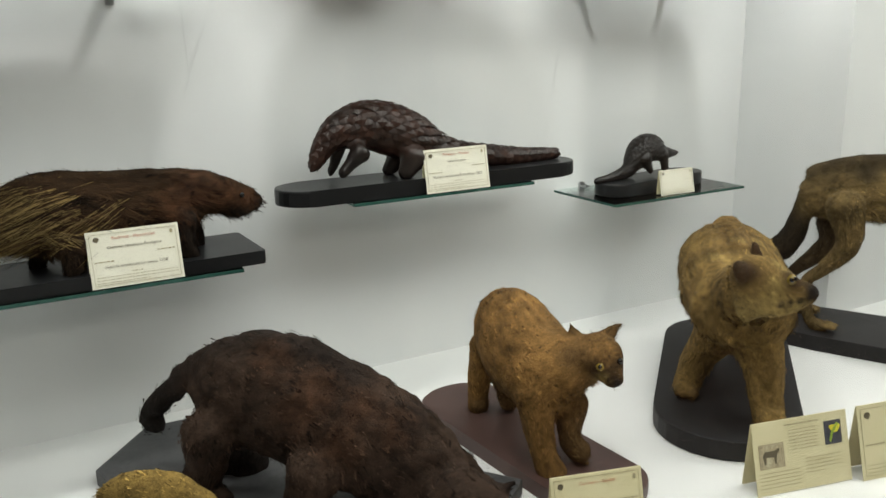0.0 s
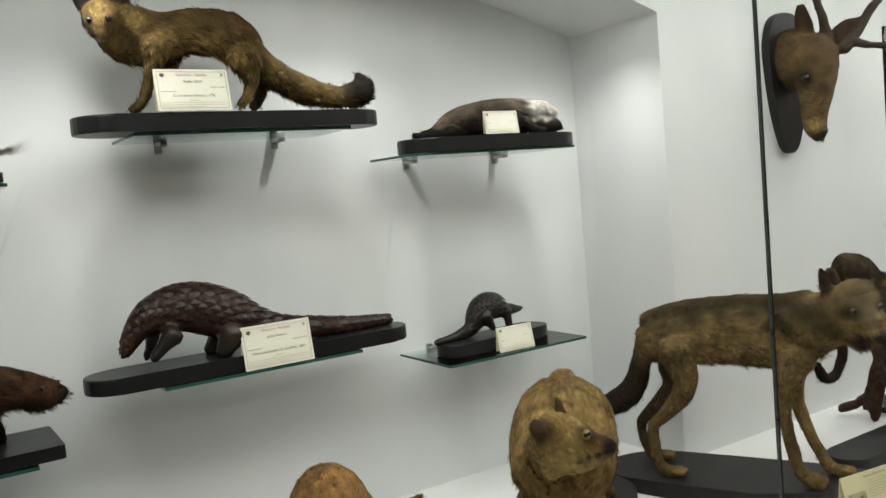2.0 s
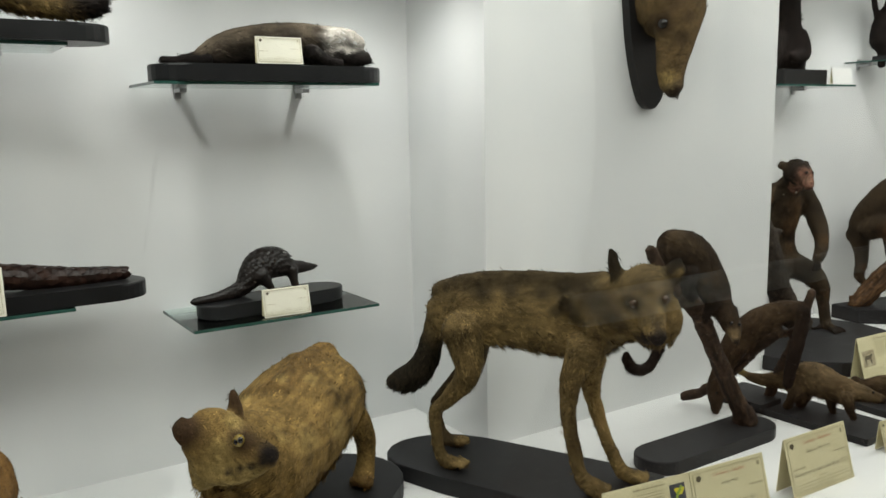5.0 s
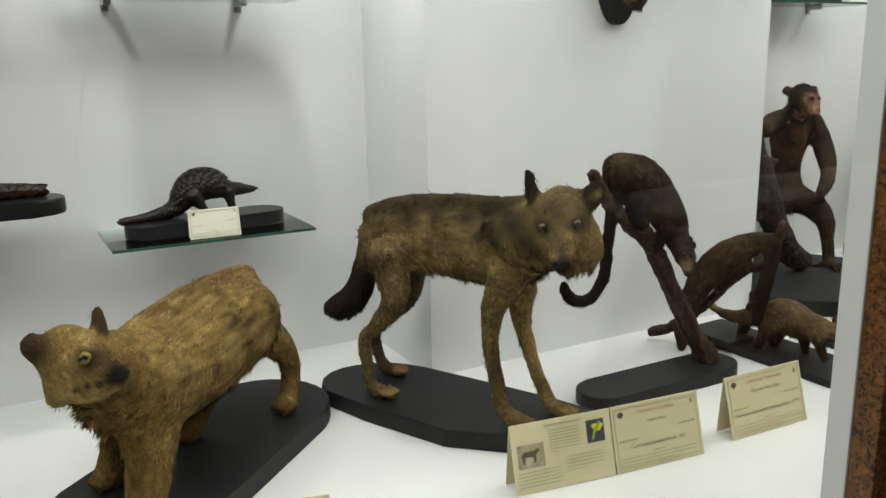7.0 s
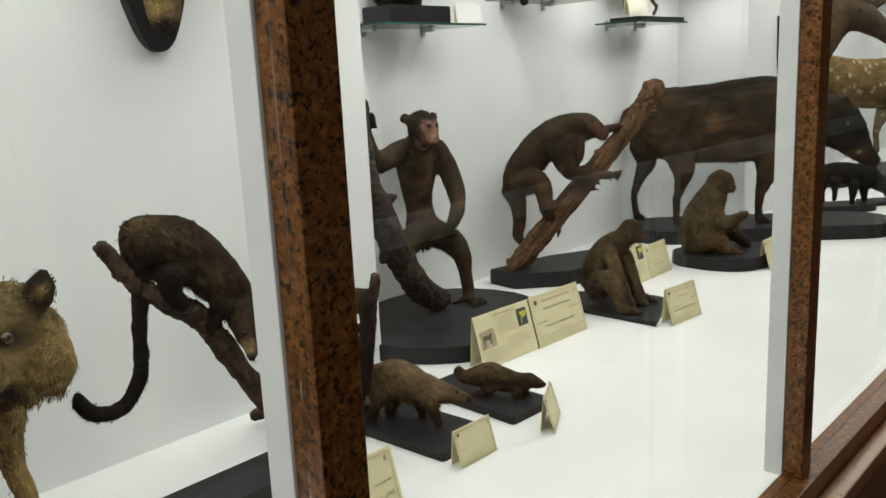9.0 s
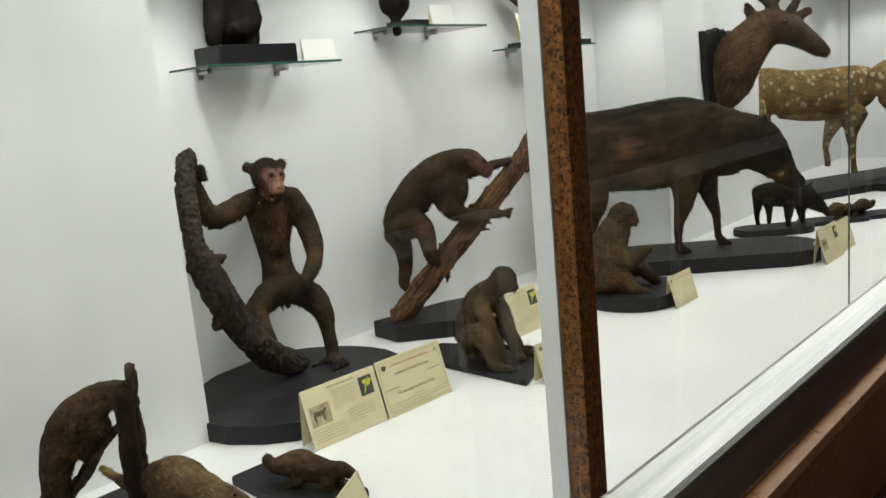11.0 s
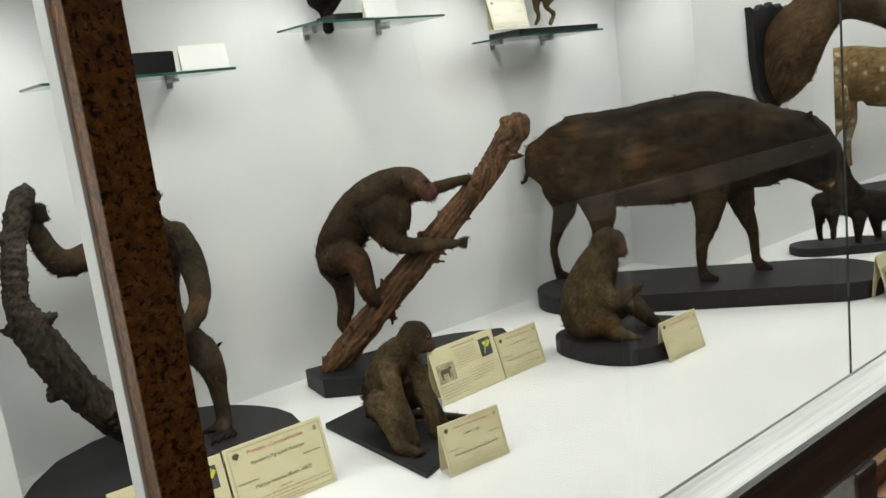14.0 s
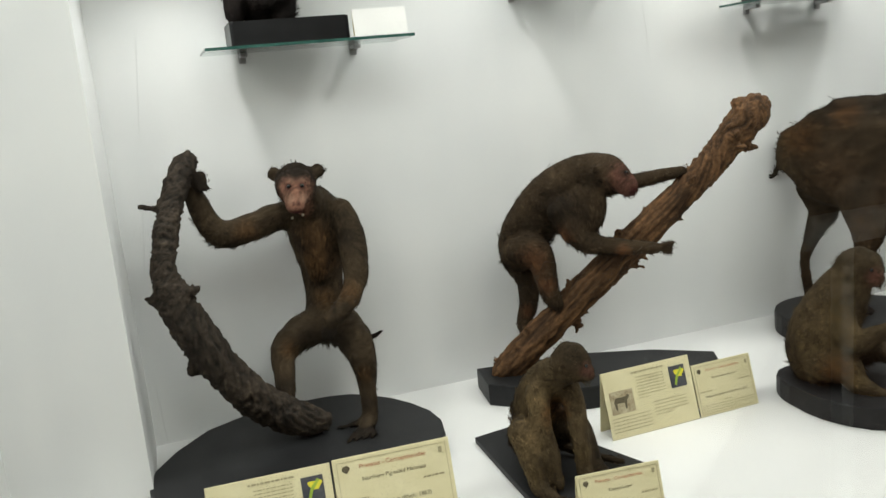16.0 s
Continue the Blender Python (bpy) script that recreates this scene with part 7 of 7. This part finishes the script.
chital.limb(CHITAL, 1, (-0.988, -0.050, 0.732, 0.109), (-0.917, -0.050, 0.591, 0.062), (-0.981, -0.050, 0.461, 0.029), (-0.968, -0.050, 0.302, 0.024), (-0.954, -0.050, 0.214, 0.026))
chital.limb(CHITAL_PALE, 1, (0.046, 0.070, 0.602, 0.099), (-0.049, 0.070, 0.465, 0.051), (-0.096, 0.070, 0.344, 0.026), (-0.078, 0.070, 0.237, 0.024), (-0.077, 0.070, 0.186, 0.026))
chital.limb(CHITAL, 1, (0.071, -0.060, 0.600, 0.109), (0.043, -0.060, 0.439, 0.051), (0.058, -0.060, 0.292, 0.027), (0.066, -0.060, 0.187, 0.024), (0.079, -0.060, 0.118, 0.028))
chital.limb(CHITAL_PALE, 1, (-0.788, 0.070, 0.676, 0.083), (-0.738, 0.070, 0.532, 0.042), (-0.764, 0.070, 0.393, 0.023), (-0.760, 0.070, 0.239, 0.023))
chital_thing = mount("mounted_spotted_deer", chital, "stuffed tan spotted deer with white flecks standing on a black board", "stuffed animal", fur=0, voxel=0.010, spots=True)


# dark seated monkey on a shelf
seated = Figure(pose(4.77, 2.22, 1.735, 0, 0, -20))
seated.limb(BLACKFUR, 0.9, (-0.089, 0.000, 0.037, 0.085), (-0.081, 0.000, 0.095, 0.094), (-0.076, 0.000, 0.172, 0.092), (-0.073, 0.000, 0.249, 0.084), (-0.068, 0.000, 0.325, 0.074), (-0.059, 0.000, 0.391, 0.056))
seated.limb(BLACKFUR, 0.9, (-0.055, 0.000, 0.420, 0.055), (-0.049, 0.000, 0.467, 0.057), (-0.035, 0.000, 0.495, 0.037))
seated.limb(BLACKFUR, 1, (-0.127, -0.050, 0.149, 0.046), (-0.159, -0.080, 0.071, 0.036), (-0.164, -0.080, 0.014, 0.027))
seated.limb(BLACKFUR, 1, (-0.025, -0.050, 0.163, 0.046), (-0.023, -0.090, 0.082, 0.039), (-0.071, -0.110, 0.059, 0.027), (-0.099, -0.120, 0.071, 0.018))
seated.limb(BLACKFUR, 1, (-0.048, -0.040, 0.089, 0.047), (-0.020, -0.060, 0.027, 0.034), (-0.036, -0.080, -0.001, 0.024))
seated_thing = mount("mounted_dark_monkey", seated, "stuffed black-brown monkey sitting with arms folded on a black block", "stuffed monkey", fur=5000, length=0.02, voxel=0.009)


# small upright primate on a shelf
loris = Figure(pose(5.62, 2.22, 1.8, 0, 0, -30))
loris.limb(BLACKFUR, 0.9, (-0.048, 0.000, -0.020, 0.022), (-0.053, 0.000, 0.050, 0.025), (-0.064, 0.000, 0.100, 0.054), (-0.050, 0.000, 0.166, 0.066), (-0.029, 0.000, 0.232, 0.057), (-0.007, 0.000, 0.272, 0.047))
loris.limb(BLACKFUR, 0.9, (-0.007, 0.000, 0.281, 0.050), (0.011, 0.000, 0.311, 0.053), (0.029, 0.000, 0.324, 0.038))
loris.limb(BLACKFUR, 1, (-0.073, 0.000, 0.206, 0.022), (-0.103, 0.000, 0.272, 0.016), (-0.118, 0.000, 0.358, 0.014))
loris.limb(BLACKFUR, 1, (-0.020, 0.000, 0.133, 0.038), (-0.005, 0.000, 0.099, 0.025), (-0.042, 0.000, 0.050, 0.019))
loris_thing = mount("mounted_small_primate", loris, "small dark stuffed primate clinging upright with one raised arm", "stuffed monkey", fur=1500, length=0.012, voxel=0.007)


# mouse deer on a shelf
mouse = Figure(pose(6.62, 2.2, 1.735, 0, 0, -15))
mouse.limb(FAWN, 0.7, (-0.145, 0.000, 0.215, 0.039), (-0.078, 0.000, 0.208, 0.058), (0.008, 0.000, 0.200, 0.067), (0.094, 0.000, 0.181, 0.062), (0.135, 0.000, 0.158, 0.041))
mouse.limb(FAWN, 0.8, (-0.144, 0.000, 0.229, 0.045), (-0.189, 0.000, 0.283, 0.036), (-0.219, 0.000, 0.324, 0.031), (-0.184, 0.000, 0.345, 0.018))
mouse.limb(FAWN, 1, (-0.085, 0.020, 0.162, 0.027), (-0.102, 0.020, 0.093, 0.012), (-0.097, 0.020, 0.024, 0.011))
mouse.limb(FAWN, 1, (-0.063, -0.020, 0.150, 0.026), (-0.063, -0.020, 0.073, 0.011), (-0.068, -0.020, 0.013, 0.011))
mouse.limb(FAWN, 1, (0.063, 0.020, 0.143, 0.030), (0.052, 0.020, 0.087, 0.014), (0.063, 0.020, 0.050, 0.011), (0.042, 0.020, 0.012, 0.011))
mouse.limb(FAWN, 1, (0.103, -0.020, 0.128, 0.030), (0.078, -0.020, 0.082, 0.013), (0.118, -0.020, 0.049, 0.011), (0.093, -0.020, 0.005, 0.011))
for k in range(5):
    for x in range(6):
        mouse.mark(STRAW, (-0.12 + 0.045 * x, -0.2, 0.245 - 0.022 * k), (-0.12 + 0.045 * x, 0.02, 0.235 - 0.022 * k), 0.007, 0.9)
mouse_thing = mount("mounted_mouse_deer", mouse, "small stuffed fawn mouse deer with pale flank stripes", "stuffed animal", fur=1500, length=0.008, voxel=0.007)

# ---- boards under the mounts ----
bpy.context.view_layer.update()
Z = CASE_Z
board(wolf_thing, chaikin([(2.53, 1.30), (2.88, 1.28), (2.905, 1.33), (2.66, 1.83), (2.59, 1.95), (2.49, 2.00), (2.38, 2.00), (2.305, 1.93), (2.295, 1.82)], 1), Z, Z + 0.052)
board(tawny_thing, stadium(0.97, 0.39), Z, Z + 0.055, place=pose(1.885, 1.645, 0, 0, 0, 43))
board(cat_thing, stadium(0.76, 0.25, sharp=0.7), Z, Z + 0.04, MAROON, pose(1.135, 1.64, 0, 0, 0, -86), "maroon painted board")
board(panther_thing, [(0.13, 2.03), (0.28, 2.21), (0.46, 2.20), (1.0, 1.45), (0.72, 1.22), (0.2, 1.75)], Z, Z + 0.045, GREYBASE, label="grey painted slab")
board(yellow_thing, rounded(0.40, 0.2, 0.02), Z, Z + 0.03, place=pose(0.36, 1.45, 0, 0, 0, -29))
board(porc_thing, rounded(1.14, 0.245, 0.006), 0.935, 0.970, BLACK, pose(0.03, 2.152, 0, 0, 0, 1))
board(pang_thing, stadium(0.99, 0.17), 1.057, 1.102, BLACK, pose(1.172, 2.16, 0))
board(spang_thing, stadium(0.50, 0.14), 0.953, 0.995, BLACK, pose(2.065, 2.20, 0, 0, 0, 7))
board(jackal_thing, stadium(0.90, 0.19), 1.745, 1.792, BLACK, pose(1.165, 2.14, 0))
board(ratel_thing, stadium(0.72, 0.19), 1.650, 1.698, BLACK, pose(2.075, 2.15, 0))
board(brush_thing, rounded(0.95, 0.22, 0.006), 1.632, 1.656, BLACK, pose(0.06, 2.14, 0))
board(civ_thing, stadium(0.615, 0.16), Z, Z + 0.044, place=pose(3.255, 1.448, 0, 0, 0, 0))
board(mong_thing, rounded(0.215, 0.62, 0.006), Z, Z + 0.025, place=pose(3.79, 1.47, 0, 0, 0, 2))
board(climb_thing, rounded(0.13, 0.13, 0.006), Z + 0.0251, Z + 0.045, place=pose(3.715, 1.60, 0, 0, 0, 2))
board(mong2_thing, rounded(0.19, 0.40, 0.006), Z, Z + 0.025, place=pose(4.10, 1.345, 0, 0, 0, -3))
board(mac_thing, chaikin([(4.14, 1.86), (4.27, 1.65), (4.45, 1.55), (4.80, 1.59), (4.98, 1.78), (5.02, 1.97), (4.95, 2.14), (4.84, 2.29), (4.70, 2.33), (4.38, 2.30), (4.18, 2.06)], 1), Z, Z + 0.065)
board(stump_thing, [(5.235, 2.09), (5.43, 1.90), (5.955, 1.80), (6.03, 1.955), (5.87, 2.09), (5.66, 2.19), (5.26, 2.26)], Z, Z + 0.075)
board(lang_thing, [(5.085, 1.84), (5.07, 1.265), (5.41, 1.38), (5.43, 1.45), (5.28, 1.87)], Z, Z + 0.02, bevel=0.003)
board(seat_thing, chaikin([(6.04, 1.70), (6.03, 1.42), (6.14, 1.29), (6.30, 1.27), (6.50, 1.36), (6.53, 1.47), (6.40, 1.64), (6.20, 1.75)]), Z, Z + 0.065)
board(boar_thing, stadium(1.54, 0.47), Z, Z + 0.08, place=pose(7.02, 1.645, 0, 0, 0, -52))
board(pig_thing, stadium(0.50, 0.22), Z, Z + 0.045, place=pose(8.03, 1.50, 0, 0, 0, -48))
board(chital_thing, rounded(1.9, 0.62, 0.03), Z, Z + 0.06, place=pose(10.0, 1.68, 0, 0, 0, -25))
copy_thing(chital_thing, chital.place @ pose(0.95, -0.35, 0, 0, 0, 6))
for m in (pose(8.50, 1.27, Z, 0, 0, -20), pose(8.68, 1.16, Z, 0, 0, 160)):
    copy_thing(mong2_thing, m)
board(seated_thing, rounded(0.35, 0.18, 0.012), 1.668, 1.737, BLACK, pose(4.735, 2.22, 0, 0, 0, 0))
board(loris_thing, rounded(0.17, 0.14, 0.006), 1.801, 1.830, BLACK, pose(5.64, 2.22, 0))
board(mouse_thing, rounded(0.52, 0.20, 0.006), 1.699, 1.722, BLACK, pose(6.70, 2.19, 0))

# wall plaques of the two stag heads
def plaque(root, outline, y0, y1, place):
    bm = prism(outline, 0, y1 - y0, 0.006)
    bmesh.ops.rotate(bm, verts=bm.verts, cent=(0, 0, 0), matrix=Matrix.Rotation(radians(90), 3, "X"))
    o = part("plaque", bm, BLACK, root, "black lacquered wooden plaque")
    o.matrix_basis = root.matrix_world.inverted() @ place


shape = []
for i in range(40):
    a = 2 * math.pi * i / 40
    zz = math.sin(a)
    w = 0.115 + 0.035 * zz + (0.03 * max(0, zz - 0.2))
    shape.append((w * math.copysign(abs(math.cos(a)) ** 0.8, math.cos(a)), 0.285 * zz))
plaque(stag_thing, shape, 0, 0.035, pose(3.40, FACE, 1.84))
crest = [(-0.19, 0.20), (-0.20, 0.27), (-0.14, 0.24), (-0.09, 0.28), (-0.05, 0.25), (0.0, 0.29), (0.05, 0.25), (0.09, 0.28), (0.14, 0.24), (0.20, 0.27), (0.19, 0.20),
         (0.18, 0.0), (0.15, -0.16), (0.08, -0.25), (0.0, -0.29), (-0.08, -0.25), (-0.15, -0.16), (-0.18, 0.0)]
plaque(stag2_thing, crest, 0, 0.04, pose(8.08, FACE, 1.46))

# ---- glass wall shelves ----


def shelf(x0, x1, y0, z, yaw=0.0, marks=(0.2, 0.78)):
    t = thing("glass_shelf", pose((x0 + x1) / 2, BACK, z), "clear green-edged glass wall shelf on small steel brackets", "shelf", "glass shelves")
    w, d = (x1 - x0) / 2, BACK - y0
    o = part("glass_plate", box(-w, w, -d + 0.002, -0.001, 0, 0.008), SHELF_M, t)
    o.visible_shadow = False
    part("front_edge", box(-w, w, -d - 0.001, -d + 0.0018, -0.0003, 0.0083), EDGE, t, "green polished glass edge")
    part("side_edge", box(-w - 0.0015, -w - 0.0002, -d, -0.001, 0, 0.008), EDGE, t)
    part("side_edge", box(w + 0.0002, w + 0.0015, -d, -0.001, 0, 0.008), EDGE, t)
    for f in marks:
        x = -w + 2 * w * f
        b = part("bracket", box(x - 0.011, x + 0.011, -0.075, -0.002, -0.014, -0.001, 0.002), CHROME, t, "small satin steel bracket")
        part("wall_plate", box(x - 0.011, x + 0.011, -0.012, -0.001, -0.032, 0.026, 0.003), CHROME, b)
        part("clamp", box(x - 0.011, x + 0.011, -0.045, -0.012, 0.0095, 0.017, 0.002), CHROME, b)
    return t


shelf(-0.55, 0.535, 2.02, 0.926)
shelf(0.865, 1.462, 2.06, 1.048)
shelf(1.762, 2.355, 2.03, 0.944)
shelf(0.86, 1.50, 2.08, 1.736)
shelf(1.71, 2.40, 2.07, 1.641)
shelf(-0.40, 0.545, 2.08, 1.623)
shelf(4.483, 5.10, 2.10, 1.659)
shelf(5.42, 6.02, 2.08, 1.792)
shelf(6.40, 6.98, 2.08, 1.690)

# ---- cards ----


def words(text, size, material, parent, x, y, align="CENTER"):
    c = bpy.data.curves.new("lettering", "FONT")
    c.body, c.size, c.align_x, c.align_y = text, size, align, "CENTER"
    tmp = new("lettering", c)
    me = bpy.data.meshes.new_from_object(tmp.evaluated_get(bpy.context.evaluated_depsgraph_get()))
    bpy.data.objects.remove(tmp)
    me.materials.clear()
    me.materials.append(material)
    o = new("lettering", me)
    o.parent = parent
    o.matrix_basis = pose(x, y, 0.0018)
    return o


def bars(parent, material, rows, name="text_lines"):
    bm = bmesh.new()
    for x0, x1, y, h in rows:
        x = x0
        k = 0
        while x < x1:
            w = (0.006, 0.011, 0.004, 0.008, 0.013)[k % 5] * min(1.0, (x1 - x0) / 0.05)
            e = min(x + w, x1)
            vs = [bm.verts.new(p) for p in ((x, y - h / 2, 0.0016), (e, y - h / 2, 0.0016), (e, y + h / 2, 0.0016), (x, y + h / 2, 0.0016))]
            bm.faces.new(vs)
            x = e + 0.0030
            k += 1
    return tagged(part(name, bm, material, parent), kind="stuff")


def sheet_mesh(w, h, thick=0.0012):
    return box(-w / 2, w / 2, 0, h, -thick, 0)


def card(x, y, z, yaw, w, h, lean=18, top=None, name="", latin="", info=False, pale=False, glare=False):
    """A folded label card: a leaning face, a folded foot behind it, border and writing."""
    label = "folded card with glare painted as a white face, print left out" if glare else "cream information card with a photo and a small range map" if info else "cream folded name card with a thin printed border"
    t = thing("info_card" if info else "name_card", pose(x, y, z + 0.0015, 90 - lean, 0, yaw), label, "label card", "label cards")
    part("face", sheet_mesh(w, h), GLARE_PAPER if glare else PALE if pale else PAPER, t)
    foot = box(-w / 2, w / 2, -h * 0.955, 0, -0.0012, 0)
    f = part("back_leaf", foot, PAPER, t)
    f.matrix_basis = pose(0, h, -0.0012, 1.3 * lean, 0, 0)
    if glare:
        return t
    if info:
        bars(t, FAINT, [(-w * 0.17, w * 0.2, h * 0.92, h * 0.024)])
        bars(t, FAINT, [(-w * 0.13, w * 0.18 - (i == 7) * 0.06, h * (0.84 - i * 0.045), h * 0.011) for i in range(8)]
             + [(-w * 0.46, -w * 0.04, h * (0.30 - i * 0.05), h * 0.011) for i in range(5)] + [(w * 0.02, w * 0.40 - (i == 4) * 0.05, h * (0.42 - i * 0.05), h * 0.011) for i in range(5)])
        part("photo", box(-w * 0.45, -w * 0.19, h * 0.36, h * 0.70, 0.0002, 0.0012), PHOTO, t, "small brown photograph")
        part("map", box(w * 0.25, w * 0.43, h * 0.55, h * 0.88, 0.0002, 0.0012), MAPBLUE, t, "small dark map with a yellow patch")
        blob = [(w * (0.36 + 0.05 * math.cos(a) * (1 + 0.4 * math.sin(3 * a))), h * (0.76 + 0.08 * math.sin(a) * (1 + 0.35 * math.cos(2 * a)))) for a in (2 * math.pi * i / 18 for i in range(18))]
        part("map_patch", prism(blob, 0.0013, 0.0017), MAPYEL, t)
        part("map_patch", prism([(w * 0.29, h * 0.60), (w * 0.31, h * 0.58), (w * 0.34, h * 0.70), (w * 0.40, h * 0.82), (w * 0.385, h * 0.85), (w * 0.32, h * 0.73)], 0.0013, 0.0018), MAPGREEN, t, "green band on the map")
        figure = [(-0.40, 0.42), (-0.385, 0.42), (-0.38, 0.52), (-0.30, 0.51), (-0.295, 0.42), (-0.28, 0.42), (-0.27, 0.54), (-0.235, 0.60), (-0.25, 0.63), (-0.29, 0.60), (-0.39, 0.60), (-0.415, 0.54)]
        part("photo_subject", prism([(w * px, h * py) for px, py in figure], 0.0013, 0.0016), INK, t, "dark animal shape in the photograph")
        return t
    bm = bmesh.new()
    m, q = 0.007 * w / 0.21, 0.0008
    for x0, x1, y0, y1 in ((-w / 2 + m, w / 2 - m, m, m + q), (-w / 2 + m, w / 2 - m, h - m - q, h - m), (-w / 2 + m, -w / 2 + m + q, m, h - m), (w / 2 - m - q, w / 2 - m, m, h - m)):
        box(x0, x1, y0, y1, 0.0002, 0.0012, bm=bm)
    part("border", bm, FAINT, t)
    part("emblem", prism([(-w * 0.43, h * 0.84), (-w * 0.39, h * 0.80), (-w * 0.36, h * 0.86), (-w * 0.38, h * 0.90), (-w * 0.42, h * 0.89)], 0.0003, 0.0014), INK, t)
    part("emblem", prism([(w * 0.40, h * 0.83), (w * 0.43, h * 0.83), (w * 0.43, h * 0.90), (w * 0.40, h * 0.90)], 0.0003, 0.0014), FAINT, t)
    s = w / 0.30
    if top:
        words(top, 0.0155 * s, REDINK, t, 0, h * 0.86)
    if name:
        words(name, 0.0140 * s, INK, t, 0, h * 0.70)
    if latin:
        words(latin, 0.0150 * s, INK, t, 0, h * 0.36)
    bars(t, FAINT, [(w * 0.24, w * 0.43, h * 0.56, h * 0.024), (-w * 0.44, -w * 0.24, h * 0.46, h * 0.024)], "script_lines")
    bars(t, FAINT, [(-w * 0.06, w * 0.06, h * 0.245, h * 0.02)] + [(-w * 0.44, w * (0.44 - 0.3 * (i == 2)), h * (0.19 - i * 0.05), h * 0.010) for i in range(3)])
    return t


F = CASE_Z
card(2.905, 1.062, F, -6, 0.27, 0.167, 16, "Carnivora - Canidae", "Indian Wolf", "Canis lupus pallipes Sykes, 1831")
card(2.630, 1.095, F, -8, 0.275, 0.167, 16, info=True)
card(3.300, 1.055, F, -2, 0.285, 0.170, 16, "Carnivora - Viverridae", "Common Palm Civet", "Paradoxurus hermaphroditus (Pallas, 1777)")
card(4.445, 1.500, F, -3, 0.300, 0.190, 16, info=True)
card(4.750, 1.480, F, -3, 0.300, 0.195, 16, "Primates - Cercopithecidae", "Northern Pig-tailed Macaque", "Macaca leonina (Blyth, 1863)")
card(5.222, 1.202, F, -6, 0.212, 0.148, 16, "Primates - Cercopithecidae", "Capped Langur", "Trachypithecus pileatus (Blyth, 1843)")
card(5.595, 1.645, F, 1, 0.305, 0.197, 16, info=True)
card(5.860, 1.650, F, 1, 0.215, 0.160, 16, "Primates - Cercopithecidae", "Stump-tailed Macaque", "Macaca arctoides (I. Geoffroy, 1831)")
card(6.306, 1.245, F, 0, 0.222, 0.148, 16, "Primates - Cercopithecidae", "", "")
card(7.40, 0.93, F, 0, 0.29, 0.190, 16, info=True)
card(7.68, 0.95, F, 0, 0.26, 0.170, 16)
card(3.764, 1.089, F, -1, 0.147, 0.102, 16)
card(4.079, 1.052, F, 28, 0.148, 0.112, 16)
card(1.590, 1.125, F, -13, 0.265, 0.170, 16, info=True)
card(1.865, 1.045, F, -13, 0.27, 0.180, 16, "Carnivora - Felidae")
card(1.045, 1.215, F, -16, 0.21, 0.145, 16, "Carnivora - Felidae")
card(0.284, 2.022, 0.936, 0, 0.212, 0.135, 12, "Rodentia - Hystricidae", "Crestless Himalayan Porcupine", "Hystrix brachyura Linnaeus, 1758", pale=True)
card(1.195, 2.057, 1.057, 0, 0.212, 0.125, 10, "Pholidota - Manidae", "Indian Pangolin", "Manis crassicaudata E. Geoffroy, 1803", pale=True)
card(2.052, 2.045, 0.953, -2, 0.148, 0.085, 12, pale=True)
card(1.018, 2.035, 1.793, 0, 0.20, 0.115, 10, "Carnivora - Canidae", "Golden Jackal", "Canis aureus Linnaeus, 1758", pale=True)
card(2.070, 2.058, 1.699, 0, 0.142, 0.078, 8, pale=True)
# three cards under the downlights: glare painted white, writing left out
card(0.405, 2.035, 1.657, 0, 0.145, 0.08, 12, glare=True)
card(5.0, 2.105, 1.668, 0, 0.165, 0.08, 10, glare=True)
card(5.725, 2.09, 1.802, 0, 0.15, 0.085, 10, glare=True)
card(6.37, 2.06, 1.722, 0, 0.215, 0.13, 12, pale=True)
card(3.443, FACE - 0.004, 2.262, 0, 0.20, 0.10, 0)


# small odds and ends on the display floor
cup = thing("paper_cup", pose(7.372, 1.001, Z), "plain white paper cup standing beside the boar's board", "cup")
bm = bmesh.new()
rings = []
for r, z in ((0.026, 0.0), (0.028, 0.004), (0.034, 0.090), (0.036, 0.094), (0.034, 0.094), (0.032, 0.088), (0.025, 0.006)):
    rings.append([bm.verts.new((r * math.cos(a), r * math.sin(a), z)) for a in (2 * math.pi * i / 24 for i in range(24))])
for A, B in zip(rings, rings[1:]):
    for i in range(24):
        bm.faces.new((A[i], A[(i + 1) % 24], B[(i + 1) % 24], B[i]))
bm.faces.new(rings[0][::-1])
bm.faces.new(rings[-1])
part("cup_body", bm, ENAMEL, cup, smooth=True)

tag = thing("paper_tag", pose(4.29, 1.705, Z + 0.034, 90, 0, -42), "small pale paper tag stuck on the macaque's black board", "tag")
part("tag_paper", prism(rounded(0.055, 0.016, 0.002), 0.0, 0.0012), PALE, tag)
